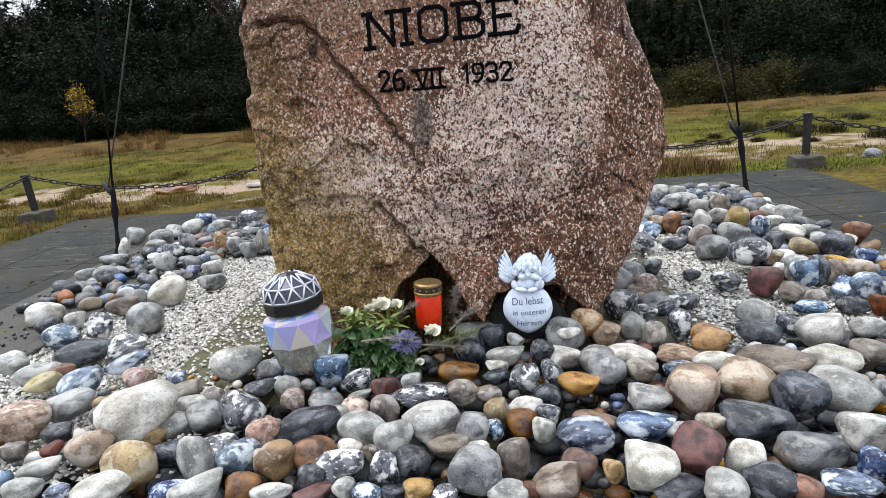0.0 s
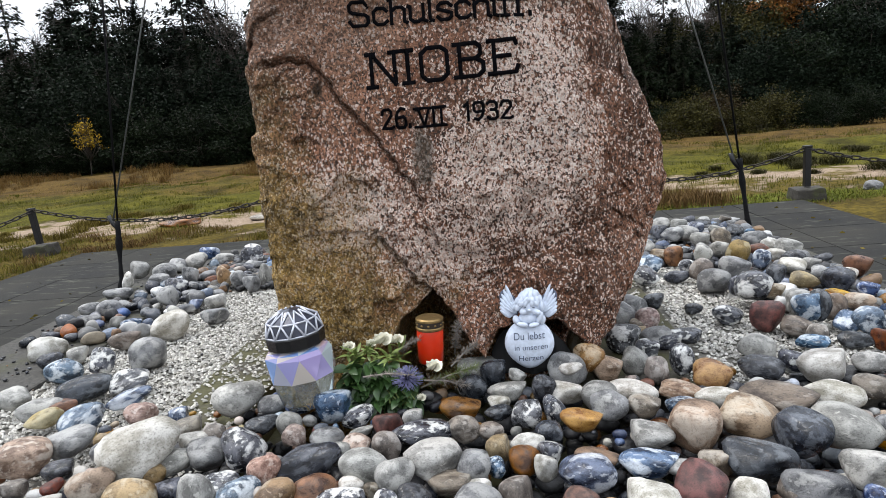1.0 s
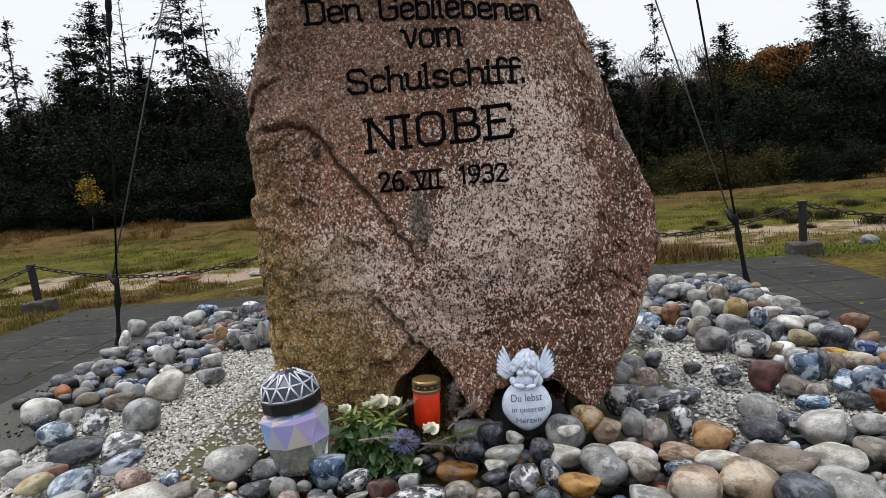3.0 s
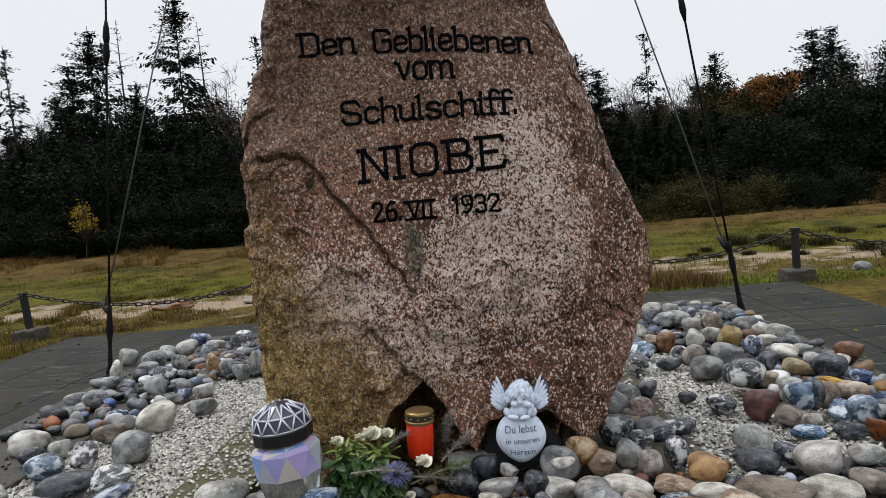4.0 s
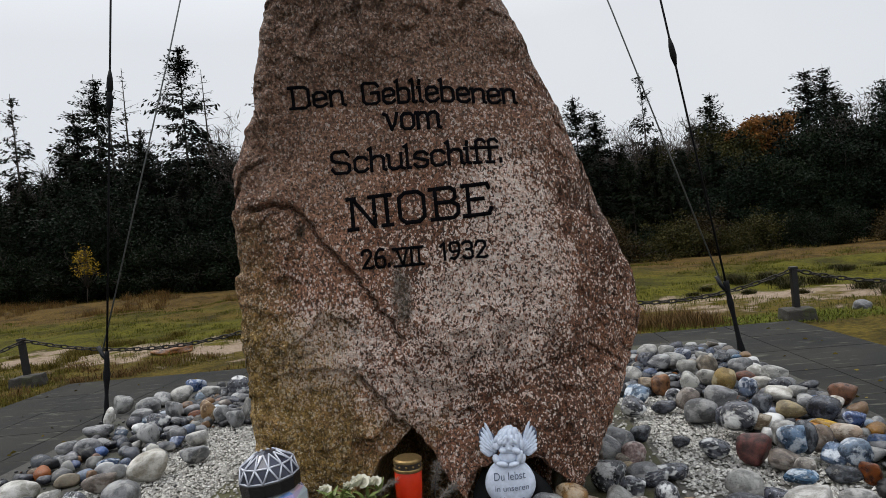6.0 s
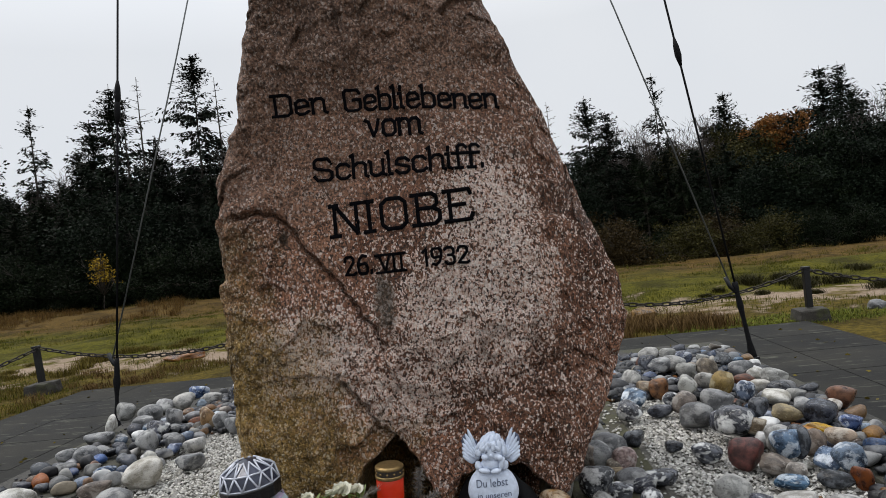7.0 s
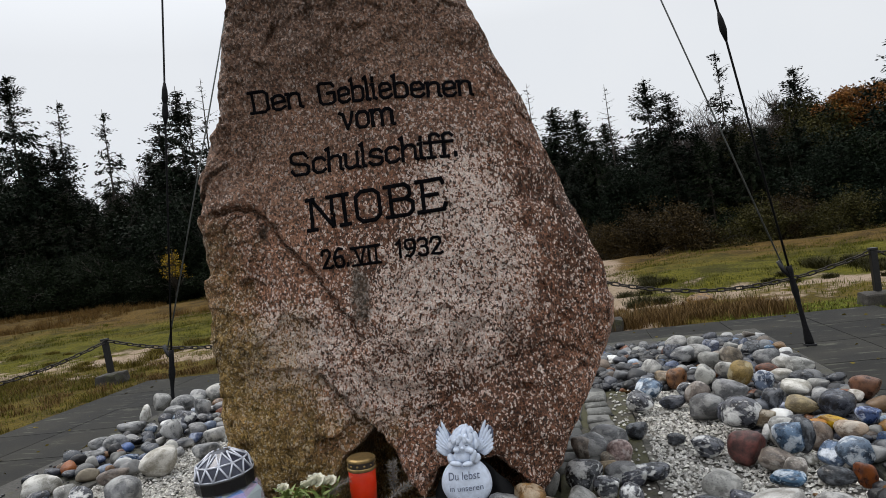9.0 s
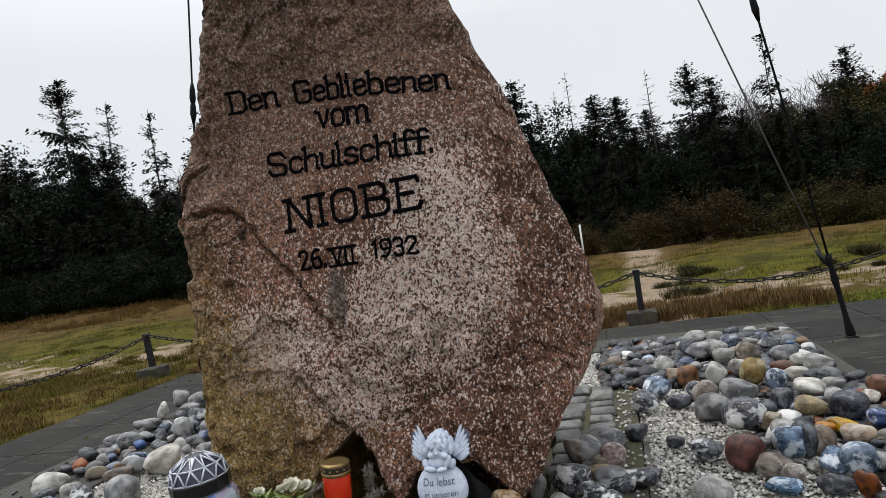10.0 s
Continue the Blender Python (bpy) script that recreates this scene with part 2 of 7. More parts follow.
PEBBLE = {
    "white": pebble_material("chalk_white_flint", (0.25, 0.235, 0.20), (0.60, 0.585, 0.55), None, 0.6, 0.16),
    "grey": pebble_material("grey_limestone", (0.055, 0.056, 0.059), (0.235, 0.237, 0.242), (0.40, 0.40, 0.39), 0.42, 0.4, 1.2),
    "light": pebble_material("pale_grey_stone", (0.13, 0.128, 0.120), (0.37, 0.367, 0.35), (0.52, 0.51, 0.48), 0.5, 0.3, 1.2),
    "blue": pebble_material("blue_grey_flint", (0.012, 0.022, 0.048), (0.11, 0.165, 0.27), (0.66, 0.71, 0.78), 0.28, 0.35, 1.6),
    "dark": pebble_material("dark_flint", (0.006, 0.007, 0.010), (0.042, 0.047, 0.060), (0.15, 0.16, 0.18), 0.26, 0.35, 1.9),
    "mottled": pebble_material("mottled_flint", (0.010, 0.011, 0.015), (0.11, 0.115, 0.135), (0.82, 0.82, 0.80), 0.30, 0.25, 2.0),
    "tan": pebble_material("tan_sandstone", (0.10, 0.062, 0.027), (0.34, 0.245, 0.140), (0.48, 0.42, 0.32), 0.5, 0.3, 1.1),
    "brown": pebble_material("brown_flint", (0.050, 0.022, 0.011), (0.24, 0.115, 0.048), None, 0.35, 0.35),
    "orange": pebble_material("ochre_flint", (0.20, 0.09, 0.018), (0.50, 0.30, 0.085), None, 0.35, 0.2),
    "red": pebble_material("red_porphyry", (0.040, 0.017, 0.014), (0.16, 0.066, 0.050), None, 0.45, 0.3, 2.4),
    "pink": pebble_material("pink_granite_pebble", (0.13, 0.075, 0.060), (0.40, 0.285, 0.24), (0.55, 0.47, 0.42), 0.55, 0.3, 2.8),
    # near-black stone for the fills: the gap shade is put into its colour
    "black": pebble_material("shade_black_flint", (0.004, 0.004, 0.005), (0.020, 0.020, 0.023), None, 0.4, 0.4, 1.6),
    "taupe": pebble_material("taupe_stone", (0.07, 0.056, 0.046), (0.26, 0.22, 0.18), (0.42, 0.39, 0.35), 0.5, 0.35, 1.4),
}
GRANITE = granite_material()


def pavement_material():
    m, n, l, b = nodes_of("wet_dark_concrete")
    tc, oi, place = n.new("ShaderNodeTexCoord"), n.new("ShaderNodeObjectInfo"), n.new("ShaderNodeVectorMath")
    l.new(tc.outputs["Object"], place.inputs[0])
    l.new(oi.outputs["Location"], place.inputs[1])
    v = place.outputs["Vector"]
    drawn = n.new("ShaderNodeMapping")
    drawn.inputs["Scale"].default_value = (1.2, 5.5, 1)
    drawn.inputs["Rotation"].default_value = (0, 0, 0.5)
    l.new(v, drawn.inputs["Vector"])
    fine = noise_tex(n, l, v, 60, 4, 0.6)
    big = noise_tex(n, l, v, 1.1, 5, 0.6)
    streak = noise_tex(n, l, drawn.outputs["Vector"], 2.2, 6, 0.68, 0.4)
    col = ramp(n, l, big, [(0.33, (0.013, 0.013, 0.0125)), (0.5, (0.028, 0.0275, 0.025)), (0.68, (0.048, 0.046, 0.040))])
    col = mix(n, l, ramp(n, l, streak, [(0.57, 0.0), (0.66, 0.75)]), col, (0.11, 0.11, 0.088))
    col = mix(n, l, 1.0, col, ramp(n, l, fine, [(0.3, 0.75), (0.65, 1.0)]), "MULTIPLY")
    l.new(by_object(n, l, col, 0.22), b.inputs["Base Color"])
    l.new(ramp(n, l, big, [(0.35, 0.7), (0.65, 0.95)]), b.inputs["Roughness"])
    b.inputs["Specular IOR Level"].default_value = 0.12
    bump(n, l, b, fine, 0.4, 0.006)
    return m


def mossy_material(name, base_lo, base_hi, moss, cover):
    m, n, l, b = nodes_of(name)
    v = coords(n, l)
    fine = noise_tex(n, l, v, 70, 4, 0.65)
    big = noise_tex(n, l, v, 4.0, 5, 0.65)
    col = ramp(n, l, fine, [(0.3, base_lo), (0.7, base_hi)])
    mcol = ramp(n, l, fine, [(0.3, tuple(c * 0.5 for c in moss)), (0.7, moss)])
    col = mix(n, l, ramp(n, l, big, [(0.62 - cover * 0.4, 0.0), (0.74 - cover * 0.4, 0.85)]), col, mcol)
    l.new(by_object(n, l, col, 0.25), b.inputs["Base Color"])
    b.inputs["Roughness"].default_value = 0.85
    bump(n, l, b, math_node(n, l, "ADD", fine, big), 0.5, 0.008)
    return m


def meadow_material():
    m, n, l, b = nodes_of("autumn_meadow")
    v = coords(n, l)
    big = noise_tex(n, l, coords(n, l, "Object", (0.5, 1.3, 1)), 0.16, 5, 0.6)
    mid = noise_tex(n, l, v, 0.9, 5, 0.65)
    fine = noise_tex(n, l, v, 14, 5, 0.7)
    green = ramp(n, l, fine, [(0.3, (0.024, 0.026, 0.003)), (0.7, (0.126, 0.114, 0.008))])
    straw = ramp(n, l, fine, [(0.3, (0.030, 0.019, 0.006)), (0.7, (0.150, 0.088, 0.022))])
    sand = ramp(n, l, fine, [(0.3, (0.19, 0.135, 0.092)), (0.7, (0.36, 0.28, 0.215))])
    # bands of growth: olive by the paving, a trodden sandy strip, yellow-green sward, brown grass by the wood
    sep = n.new("ShaderNodeSeparateXYZ")
    l.new(v, sep.inputs["Vector"])
    far = math_node(n, l, "ADD", sep.outputs["Y"], math_node(n, l, "MULTIPLY", math_node(n, l, "SUBTRACT", big, 0.5), 14.0))
    far = math_node(n, l, "ADD", far, math_node(n, l, "MULTIPLY", math_node(n, l, "SUBTRACT", mid, 0.5), 5.0))
    band = math_node(n, l, "MULTIPLY", far, 0.03)
    col = mix(n, l, ramp(n, l, band, [(0.30, 0.55), (0.36, 0.55), (0.42, 0.0), (0.56, 0.1), (0.66, 0.95)]), green, straw)
    col = mix(n, l, 1.0, col, ramp(n, l, mid, [(0.36, 0.38), (0.58, 1.0)]), "MULTIPLY")
    strip = math_node(n, l, "ABSOLUTE", math_node(n, l, "SUBTRACT", sep.outputs["Y"], 12.3))
    strip = math_node(n, l, "ADD", math_node(n, l, "MULTIPLY", strip, 0.42), math_node(n, l, "MULTIPLY", math_node(n, l, "SUBTRACT", mid, 0.5), 4.2))
    col = mix(n, l, ramp(n, l, strip, [(0.10, 0.9), (0.50, 0.0)]), col, sand)
    path = math_node(n, l, "ABSOLUTE", math_node(n, l, "SUBTRACT", sep.outputs["X"], math_node(n, l, "ADD", math_node(n, l, "MULTIPLY", sep.outputs["Y"], 0.02), 1.1)))
    path = math_node(n, l, "ADD", path, math_node(n, l, "MULTIPLY", math_node(n, l, "SUBTRACT", mid, 0.5), 2.0))
    col = mix(n, l, ramp(n, l, path, [(0.35, 0.8), (0.75, 0.0)]), col, sand)
    l.new(col, b.inputs["Base Color"])
    b.inputs["Roughness"].default_value = 0.95
    b.inputs["Specular IOR Level"].default_value = 0.1
    bump(n, l, b, fine, 0.8, 0.05)
    return m


def leaf_material(name, lo, hi, rough=0.6):
    m, n, l, b = nodes_of(name)
    geo, oi = n.new("ShaderNodeNewGeometry"), n.new("ShaderNodeObjectInfo")
    k = math_node(n, l, "FRACT", math_node(n, l, "ADD", geo.outputs["Random Per Island"], 0.0))
    col = ramp(n, l, k, [(0.0, lo), (1.0, hi)])
    col = mix(n, l, 1.0, col, ramp(n, l, oi.outputs["Random"], [(0.0, 0.6), (1.0, 1.0)]), "MULTIPLY")
    l.new(col, b.inputs["Base Color"])
    b.inputs["Roughness"].default_value = rough
    b.inputs["Specular IOR Level"].default_value = 0.05
    return m


PAVEMENT = pavement_material()
MOSSY = mossy_material("mossy_concrete", (0.022, 0.019, 0.015), (0.085, 0.074, 0.058), (0.075, 0.072, 0.018), 0.55)
PALE = mossy_material("weathered_concrete", (0.014, 0.0135, 0.012), (0.060, 0.056, 0.048), (0.05, 0.05, 0.02), 0.3)
MEADOW = meadow_material()
GRIT = pebble_material("pale_gravel", (0.30, 0.29, 0.26), (0.82, 0.80, 0.75), None, 0.75, 0.55, 20.0)
GRIT_BED = plain("gravel_bed", (0.13, 0.122, 0.105), 0.9, 0, 0.4, 120, 0.6, 0.004)
IRON = plain("black_painted_iron", (0.012, 0.012, 0.014), 0.45, 0.3, 0.4, 60, 0.4, 0.002)
RUST = plain("rusty_chain_iron", (0.028, 0.022, 0.018), 0.7, 0.3, 0.5, 90, 0.5, 0.002)
CABLE = plain("steel_wire", (0.16, 0.17, 0.17), 0.5, 0.5, 0.3, 80, 0.2, 0.001)
TARRED = plain("tarred_rope", (0.010, 0.010, 0.011), 0.7, 0, 0.4, 70, 0.7, 0.004)
TARRED.node_tree.nodes["Principled BSDF"].inputs["Specular IOR Level"].default_value = 0.1
BARK = plain("dark_bark", (0.045, 0.036, 0.028), 0.9, 0, 0.4, 12, 0.6, 0.02)
BLOCK = mossy_material("concrete_footing", (0.016, 0.014, 0.012), (0.052, 0.046, 0.037), (0.06, 0.065, 0.02), 0.2)
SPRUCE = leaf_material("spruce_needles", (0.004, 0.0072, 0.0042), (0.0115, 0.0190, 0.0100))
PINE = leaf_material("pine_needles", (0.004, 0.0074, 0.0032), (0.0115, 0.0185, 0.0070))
DEADWOOD = leaf_material("dead_twigs", (0.05, 0.045, 0.04), (0.10, 0.09, 0.08))
AUTUMN = leaf_material("orange_autumn_leaves", (0.11, 0.046, 0.014), (0.40, 0.175, 0.045))
YELLOWL = leaf_material("yellow_autumn_leaves", (0.20, 0.125, 0.012), (0.50, 0.33, 0.035))
BRAMBLE = leaf_material("brown_bramble", (0.018, 0.013, 0.006), (0.066, 0.045, 0.017))
BARETWIG = leaf_material("bare_brown_twigs", (0.05, 0.042, 0.037), (0.11, 0.090, 0.080))
OLIVE = leaf_material("olive_autumn_leaves", (0.018, 0.018, 0.006), (0.055, 0.049, 0.014))
DRYGRASS = leaf_material("dry_grass", (0.060, 0.046, 0.009), (0.20, 0.155, 0.036))
BANKGRASS = leaf_material("rusty_bank_grass", (0.05, 0.028, 0.008), (0.15, 0.085, 0.024))
EDGEGRASS = leaf_material("mossy_edge_grass", (0.06, 0.075, 0.010), (0.17, 0.19, 0.03))
GREENGRASS = leaf_material("green_grass", (0.04, 0.047, 0.006), (0.16, 0.155, 0.022))
HEATHER = leaf_material("brown_heather", (0.085, 0.048, 0.018), (0.25, 0.155, 0.06))
PAINT = plain("black_letter_paint", (0.004, 0.004, 0.005), 0.95, 0, 0.3, 90, 0.3, 0.002)
PAINT.node_tree.nodes["Principled BSDF"].inputs["Specular IOR Level"].default_value = 0.02


# ---- geometry helpers ----
def mesh_of(name, verts, faces, material, smooth=False):
    me = bpy.data.meshes.new(name)
    me.from_pydata([tuple(v) for v in verts], [], [tuple(f) for f in faces])
    me.materials.append(material)
    if smooth:
        me.polygons.foreach_set("use_smooth", [True] * len(me.polygons))
    me.update()
    return me


def part(name, bm, material, parent=None, label="", smooth=False):
    me = bpy.data.meshes.new(name)
    bm.to_mesh(me)
    bm.free()
    me.materials.append(material)
    if smooth:
        me.polygons.foreach_set("use_smooth", [True] * len(me.polygons))
    ob = new(name, me)
    ob.parent = parent
    return tagged(ob, label)


def box(bm, x0, x1, y0, y1, z0, z1, bevel=0.0):
    got = bmesh.ops.create_cube(bm, size=1.0, matrix=Matrix.LocRotScale(((x0 + x1) / 2, (y0 + y1) / 2, (z0 + z1) / 2), None, (x1 - x0, y1 - y0, z1 - z0)))
    if bevel:
        edges = list({e for v in got["verts"] for e in v.link_edges})
        bmesh.ops.bevel(bm, geom=edges, offset=bevel, segments=2, affect="EDGES", profile=0.6)
    return got


def tube(points, radii, sides=8, cap=True):
    """Verts and faces of a tube along points."""
    pts = [Vector(p) for p in points]
    verts, faces = [], []
    for i, p in enumerate(pts):
        d = (pts[min(i + 1, len(pts) - 1)] - pts[max(i - 1, 0)]).normalized()
        a = d.orthogonal().normalized() if abs(d.z) > 0.95 else d.cross(Vector((0, 0, 1))).normalized()
        c = d.cross(a).normalized()
        r = radii[i] if isinstance(radii, (list, tuple)) else radii
        for k in range(sides):
            w = 2 * math.pi * k / sides
            verts.append(p + r * (math.cos(w) * a + math.sin(w) * c))
    for i in range(len(pts) - 1):
        for k in range(sides):
            k2 = (k + 1) % sides
            faces.append((i * sides + k, i * sides + k2, (i + 1) * sides + k2, (i + 1) * sides + k))
    if cap:
        faces.append(tuple(range(sides - 1, -1, -1)))
        faces.append(tuple(range((len(pts) - 1) * sides, len(pts) * sides)))
    return verts, faces


def tubes(name, runs, material, parent=None, label="", sides=8):
    """One mesh of several tubes (points, radii)."""
    verts, faces = [], []
    for points, radii in runs:
        v, f = tube(points, radii, sides)
        faces += [tuple(k + len(verts) for k in face) for face in f]
        verts += v
    ob = new(name, mesh_of(name, verts, faces, material, True))
    ob.parent = parent
    return tagged(ob, label)


def lathe(profile, sides=32, twist=None):
    """A bmesh turned from (radius, height) pairs."""
    bm = bmesh.new()
    rings = [[bm.verts.new((r * math.cos(2 * math.pi * k / sides), r * math.sin(2 * math.pi * k / sides), z)) for k in range(sides)] for r, z in profile]
    for a, c in zip(rings, rings[1:]):
        for k in range(sides):
            bm.faces.new((a[k], a[(k + 1) % sides], c[(k + 1) % sides], c[k]))
    bm.faces.new(rings[0][::-1])
    bm.faces.new(rings[-1])
    return bm


def diamonds(points, sizes, rng, flat=0.0, long=1.0):
    """Verts and faces of one small leaf-shaped quad at each point."""
    points = np.asarray(points)
    n = len(points)
    a = rng.normal(size=(n, 3))
    a[:, 2] *= 1 - flat
    a /= np.linalg.norm(a, axis=1)[:, None]
    r = rng.normal(size=(n, 3))
    c = np.cross(a, r)
    c /= np.linalg.norm(c, axis=1)[:, None] + 1e-9
    s = np.asarray(sizes).reshape(-1, 1) * np.ones((n, 1))
    v = np.stack([points - a * s * long, points + c * s * 0.5, points + a * s * long, points - c * s * 0.5], 1).reshape(-1, 3)
    f = np.arange(4 * n).reshape(-1, 4)
    return v.tolist(), f.tolist()


def smooth01(x):
    x = max(0.0, min(1.0, x))
    return x * x * (3 - 2 * x)


# ---- ground, paving and plinth ----
TOP = 0.74                                   # top of the plinth above the paving
PX0, PX1, PY0, PY1 = -1.95, 1.58, 0.62, 4.25  # plinth in plan


def ground_height(x, y):
    """The heath: level by the paving, gently uneven, rising on the far side of the west."""
    out = max(0.0, max(-6.6 - x, x - 4.6, y - 9.6, -4.5 - y))
    k = smooth01(out / 4.0)
    h = -0.05 + k * (0.10 * noise.noise((x * 0.22, y * 0.22, 0)) + 0.05 * noise.noise((x * 0.7, y * 0.7, 3)))
    h += smooth01((y - 10.6) / 3.0) * smooth01((30 - y) / 6.0) * (0.16 * noise.noise((x * 0.33, y * 0.5, 6)) + 0.10 * max(0.0, noise.noise((x * 0.9, y * 0.9, 9))))
    h += 0.14 * smooth01((-2.0 - x) / 6.0) * math.exp(-((y - 28.5) / 2.6) ** 2) * (0.8 + 0.5 * noise.noise((x * 0.25, 0, 4)))
    return h + smooth01((y - 14) / 30) * (-0.024 * x * smooth01((40 - abs(x)) / 20 + 0.4))


def build_ground():
    xs = np.concatenate([np.linspace(-600, -60, 10), np.linspace(-55, -13, 34), np.linspace(-12, 12, 70), np.linspace(13, 55, 34), np.linspace(60, 600, 10)])
    ys = np.concatenate([np.linspace(-600, -20, 10), np.linspace(-16, 4, 20), np.linspace(4.5, 22, 70), np.linspace(22.7, 60, 48), np.linspace(65, 900, 12)])
    verts = [(x, y, ground_height(x, y)) for y in ys for x in xs]
    w = len(xs)
    faces = [(j * w + i, j * w + i + 1, (j + 1) * w + i + 1, (j + 1) * w + i) for j in range(len(ys) - 1) for i in range(w - 1)]
    return tagged(new("ground", mesh_of("ground", verts, faces, MEADOW, True)), "autumn heath of green and straw-coloured grass with sandy patches", "ground", kind="structure")


build_ground()

# the paved terrace: large dark concrete slabs with open joints
pavement = new("pavement")
tagged(pavement, "dark damp concrete paving slabs round the raised stone bed", "pavement", kind="structure")
bm = bmesh.new()
box(bm, -6.15, 4.2, -4.2, 9.15, -0.30, -0.012)
part("bedding", bm, MOSSY, pavement)

# the plinth: a concrete bed with border strips and a gravel filling
plinth = new("plinth")
tagged(plinth, "raised square concrete bed with a mossy border round the memorial stone", "plinth", kind="structure")
bm = bmesh.new()
box(bm, PX0 + 0.01, PX1 - 0.01, PY0 + 0.01, PY1 - 0.01, -0.02, TOP - 0.14)
part("core", bm, MOSSY, plinth)
for x0, x1, y0, y1, mat in ((PX0, PX0 + 0.5, PY0, PY1, PALE), (PX1 - 0.30, PX1, PY0, PY1, PALE), (PX0 + 0.503, PX1 - 0.303, PY1 - 0.34, PY1, PALE), (PX0 + 0.503, PX1 - 0.303, PY0, PY0 + 0.3, PALE)):
    bm = bmesh.new()
    box(bm, x0, x1, y0, y1, TOP - 0.30, TOP + 0.004, 0.012)
    part("border_strip", bm, mat, plinth)
for x0, x1, y0, y1 in ((-0.84, -0.60, 1.52, 3.1), (0.42, 0.70, 1.60, 3.1), (-0.597, 0.417, 2.75, 3.1)):
    bm = bmesh.new()
    box(bm, x0, x1, y0, y1, TOP - 0.2, TOP + 0.006, 0.010)
    part("footing_strip", bm, MOSSY, plinth, "moss-covered concrete footing strip")
for x0, x1, y0, y1 in ((PX0 + 0.503, -0.843, 1.25, 3.1), (0.703, PX1 - 0.303, 1.55, 3.1), (PX0 + 0.503, PX1 - 0.303, 3.103, PY1 - 0.343)):
    bm = bmesh.new()
    box(bm, x0, x1, y0, y1, TOP - 0.3, TOP - 0.012)
    part("gravel_bed", bm, GRIT_BED, plinth)


# worn granite setts along the foot of the stone
SETT = pebble_material("grey_sett_granite", (0.04, 0.039, 0.033), (0.15, 0.152, 0.142), (0.22, 0.22, 0.20), 0.7, 0.35, 9.0)
sett_rng = random.Random(31)
for column, x in enumerate((0.455, 0.565)):
    y = 2.02 + 0.05 * column
    while y < 3.02:
        long = sett_rng.uniform(0.085, 0.135)
        bm = bmesh.new()
        box(bm, -0.046, 0.046, -long / 2 + 0.007, long / 2 - 0.007, -0.05, 0.020, 0.011)
        for v in bm.verts:
            v.co += Vector(noise.noise_vector(v.co * 22 + Vector((x * 9, y * 9, 0)))) * 0.009
        sett = part("sett", bm, SETT, plinth, smooth=True)
        sett.matrix_basis = pose(x + sett_rng.uniform(-0.006, 0.006), y + long / 2, TOP + sett_rng.uniform(-0.004, 0.010), sett_rng.uniform(-4, 4), sett_rng.uniform(-4, 4), sett_rng.uniform(-6, 6))
        y += long + 0.006


# ---- the memorial stone ----
LEFT_Z = [0.55, 0.75, 0.94, 1.11, 1.28, 1.49, 1.52, 1.56, 1.79, 1.93, 1.97, 2.12, 2.28, 2.45, 2.62, 2.74]
LEFT_X = [-0.49, -0.50, -0.518, -0.527, -0.533, -0.545, -0.533, -0.53, -0.523, -0.49, -0.466, -0.445, -0.405, -0.335, -0.235, -0.10]
RIGHT_Z = [0.55, 0.80, 0.87, 1.02, 1.16, 1.28, 1.40, 1.55, 1.74, 1.91, 2.02, 2.21, 2.40, 2.60, 2.74]
RIGHT_X = [0.34, 0.37, 0.44, 0.52, 0.61, 0.64, 0.625, 0.575, 0.51, 0.46, 0.41, 0.34, 0.255, 0.15, 0.03]
FOOT_X = [-0.70, -0.215, -0.192, -0.165, -0.108, -0.06, -0.015, 0.03, 0.075, 0.12, 0.18, 0.28, 0.35, 0.40, 0.7]
FOOT_Z = [0.50, 0.55, 0.88, 0.945, 0.99, 1.03, 0.97, 0.90, 0.845, 0.915, 0.945, 0.935, 0.865, 0.6, 0.5]
CRACK = [(-0.47, 1.695), (-0.40, 1.70), (-0.335, 1.675), (-0.29, 1.60), (-0.235, 1.53), (-0.17, 1.435), (-0.115, 1.36), (-0.075, 1.315), (-0.07, 1.27)]
CRACK2 = [(-0.19, 1.18), (-0.15, 1.12), (-0.09, 1.045), (-0.06, 1.02)]
CRACK3 = [(0.30, 1.165), (0.38, 1.20), (0.46, 1.215), (0.52, 1.17)]


def line_gap(x, z, line):
    """Distance to a polyline, and the side on which the point lies."""
    best, side = 9.0, 1.0
    p, q = (x * 9, z * 9, 11.0), (x * 34, z * 34, 15.0)
    a, c = noise.noise(p), noise.noise(q)
    x, z = x + 0.022 * a + 0.009 * c, z - 0.018 * a + 0.011 * c
    for (ax, az), (bx, bz) in zip(line, line[1:]):
        dx, dz = bx - ax, bz - az
        k = max(0.0, min(1.0, ((x - ax) * dx + (z - az) * dz) / (dx * dx + dz * dz)))
        gx, gz = x - ax - k * dx, z - az - k * dz
        d = math.hypot(gx, gz)
        if d < best:
            best, side = d, 1.0 if dx * gz - dz * gx > 0 else -1.0
    return best, side


def facet(x, z, scale, seed):
    """Broken rock: flat chips of their own tilt, about 1 / scale across."""
    p = Vector((x * scale + 0.5 * noise.noise((x * scale, z * scale, seed)), z * scale * 0.9, seed))
    q = noise.voronoi(p)[1][0]
    g = noise.cell_vector(q * 7.3)
    d = p - q
    return (3.2 * ((g.x - 0.5) * d.x + (g.z - 0.5) * d.y) + 0.2 * (g.y - 0.5)) / scale


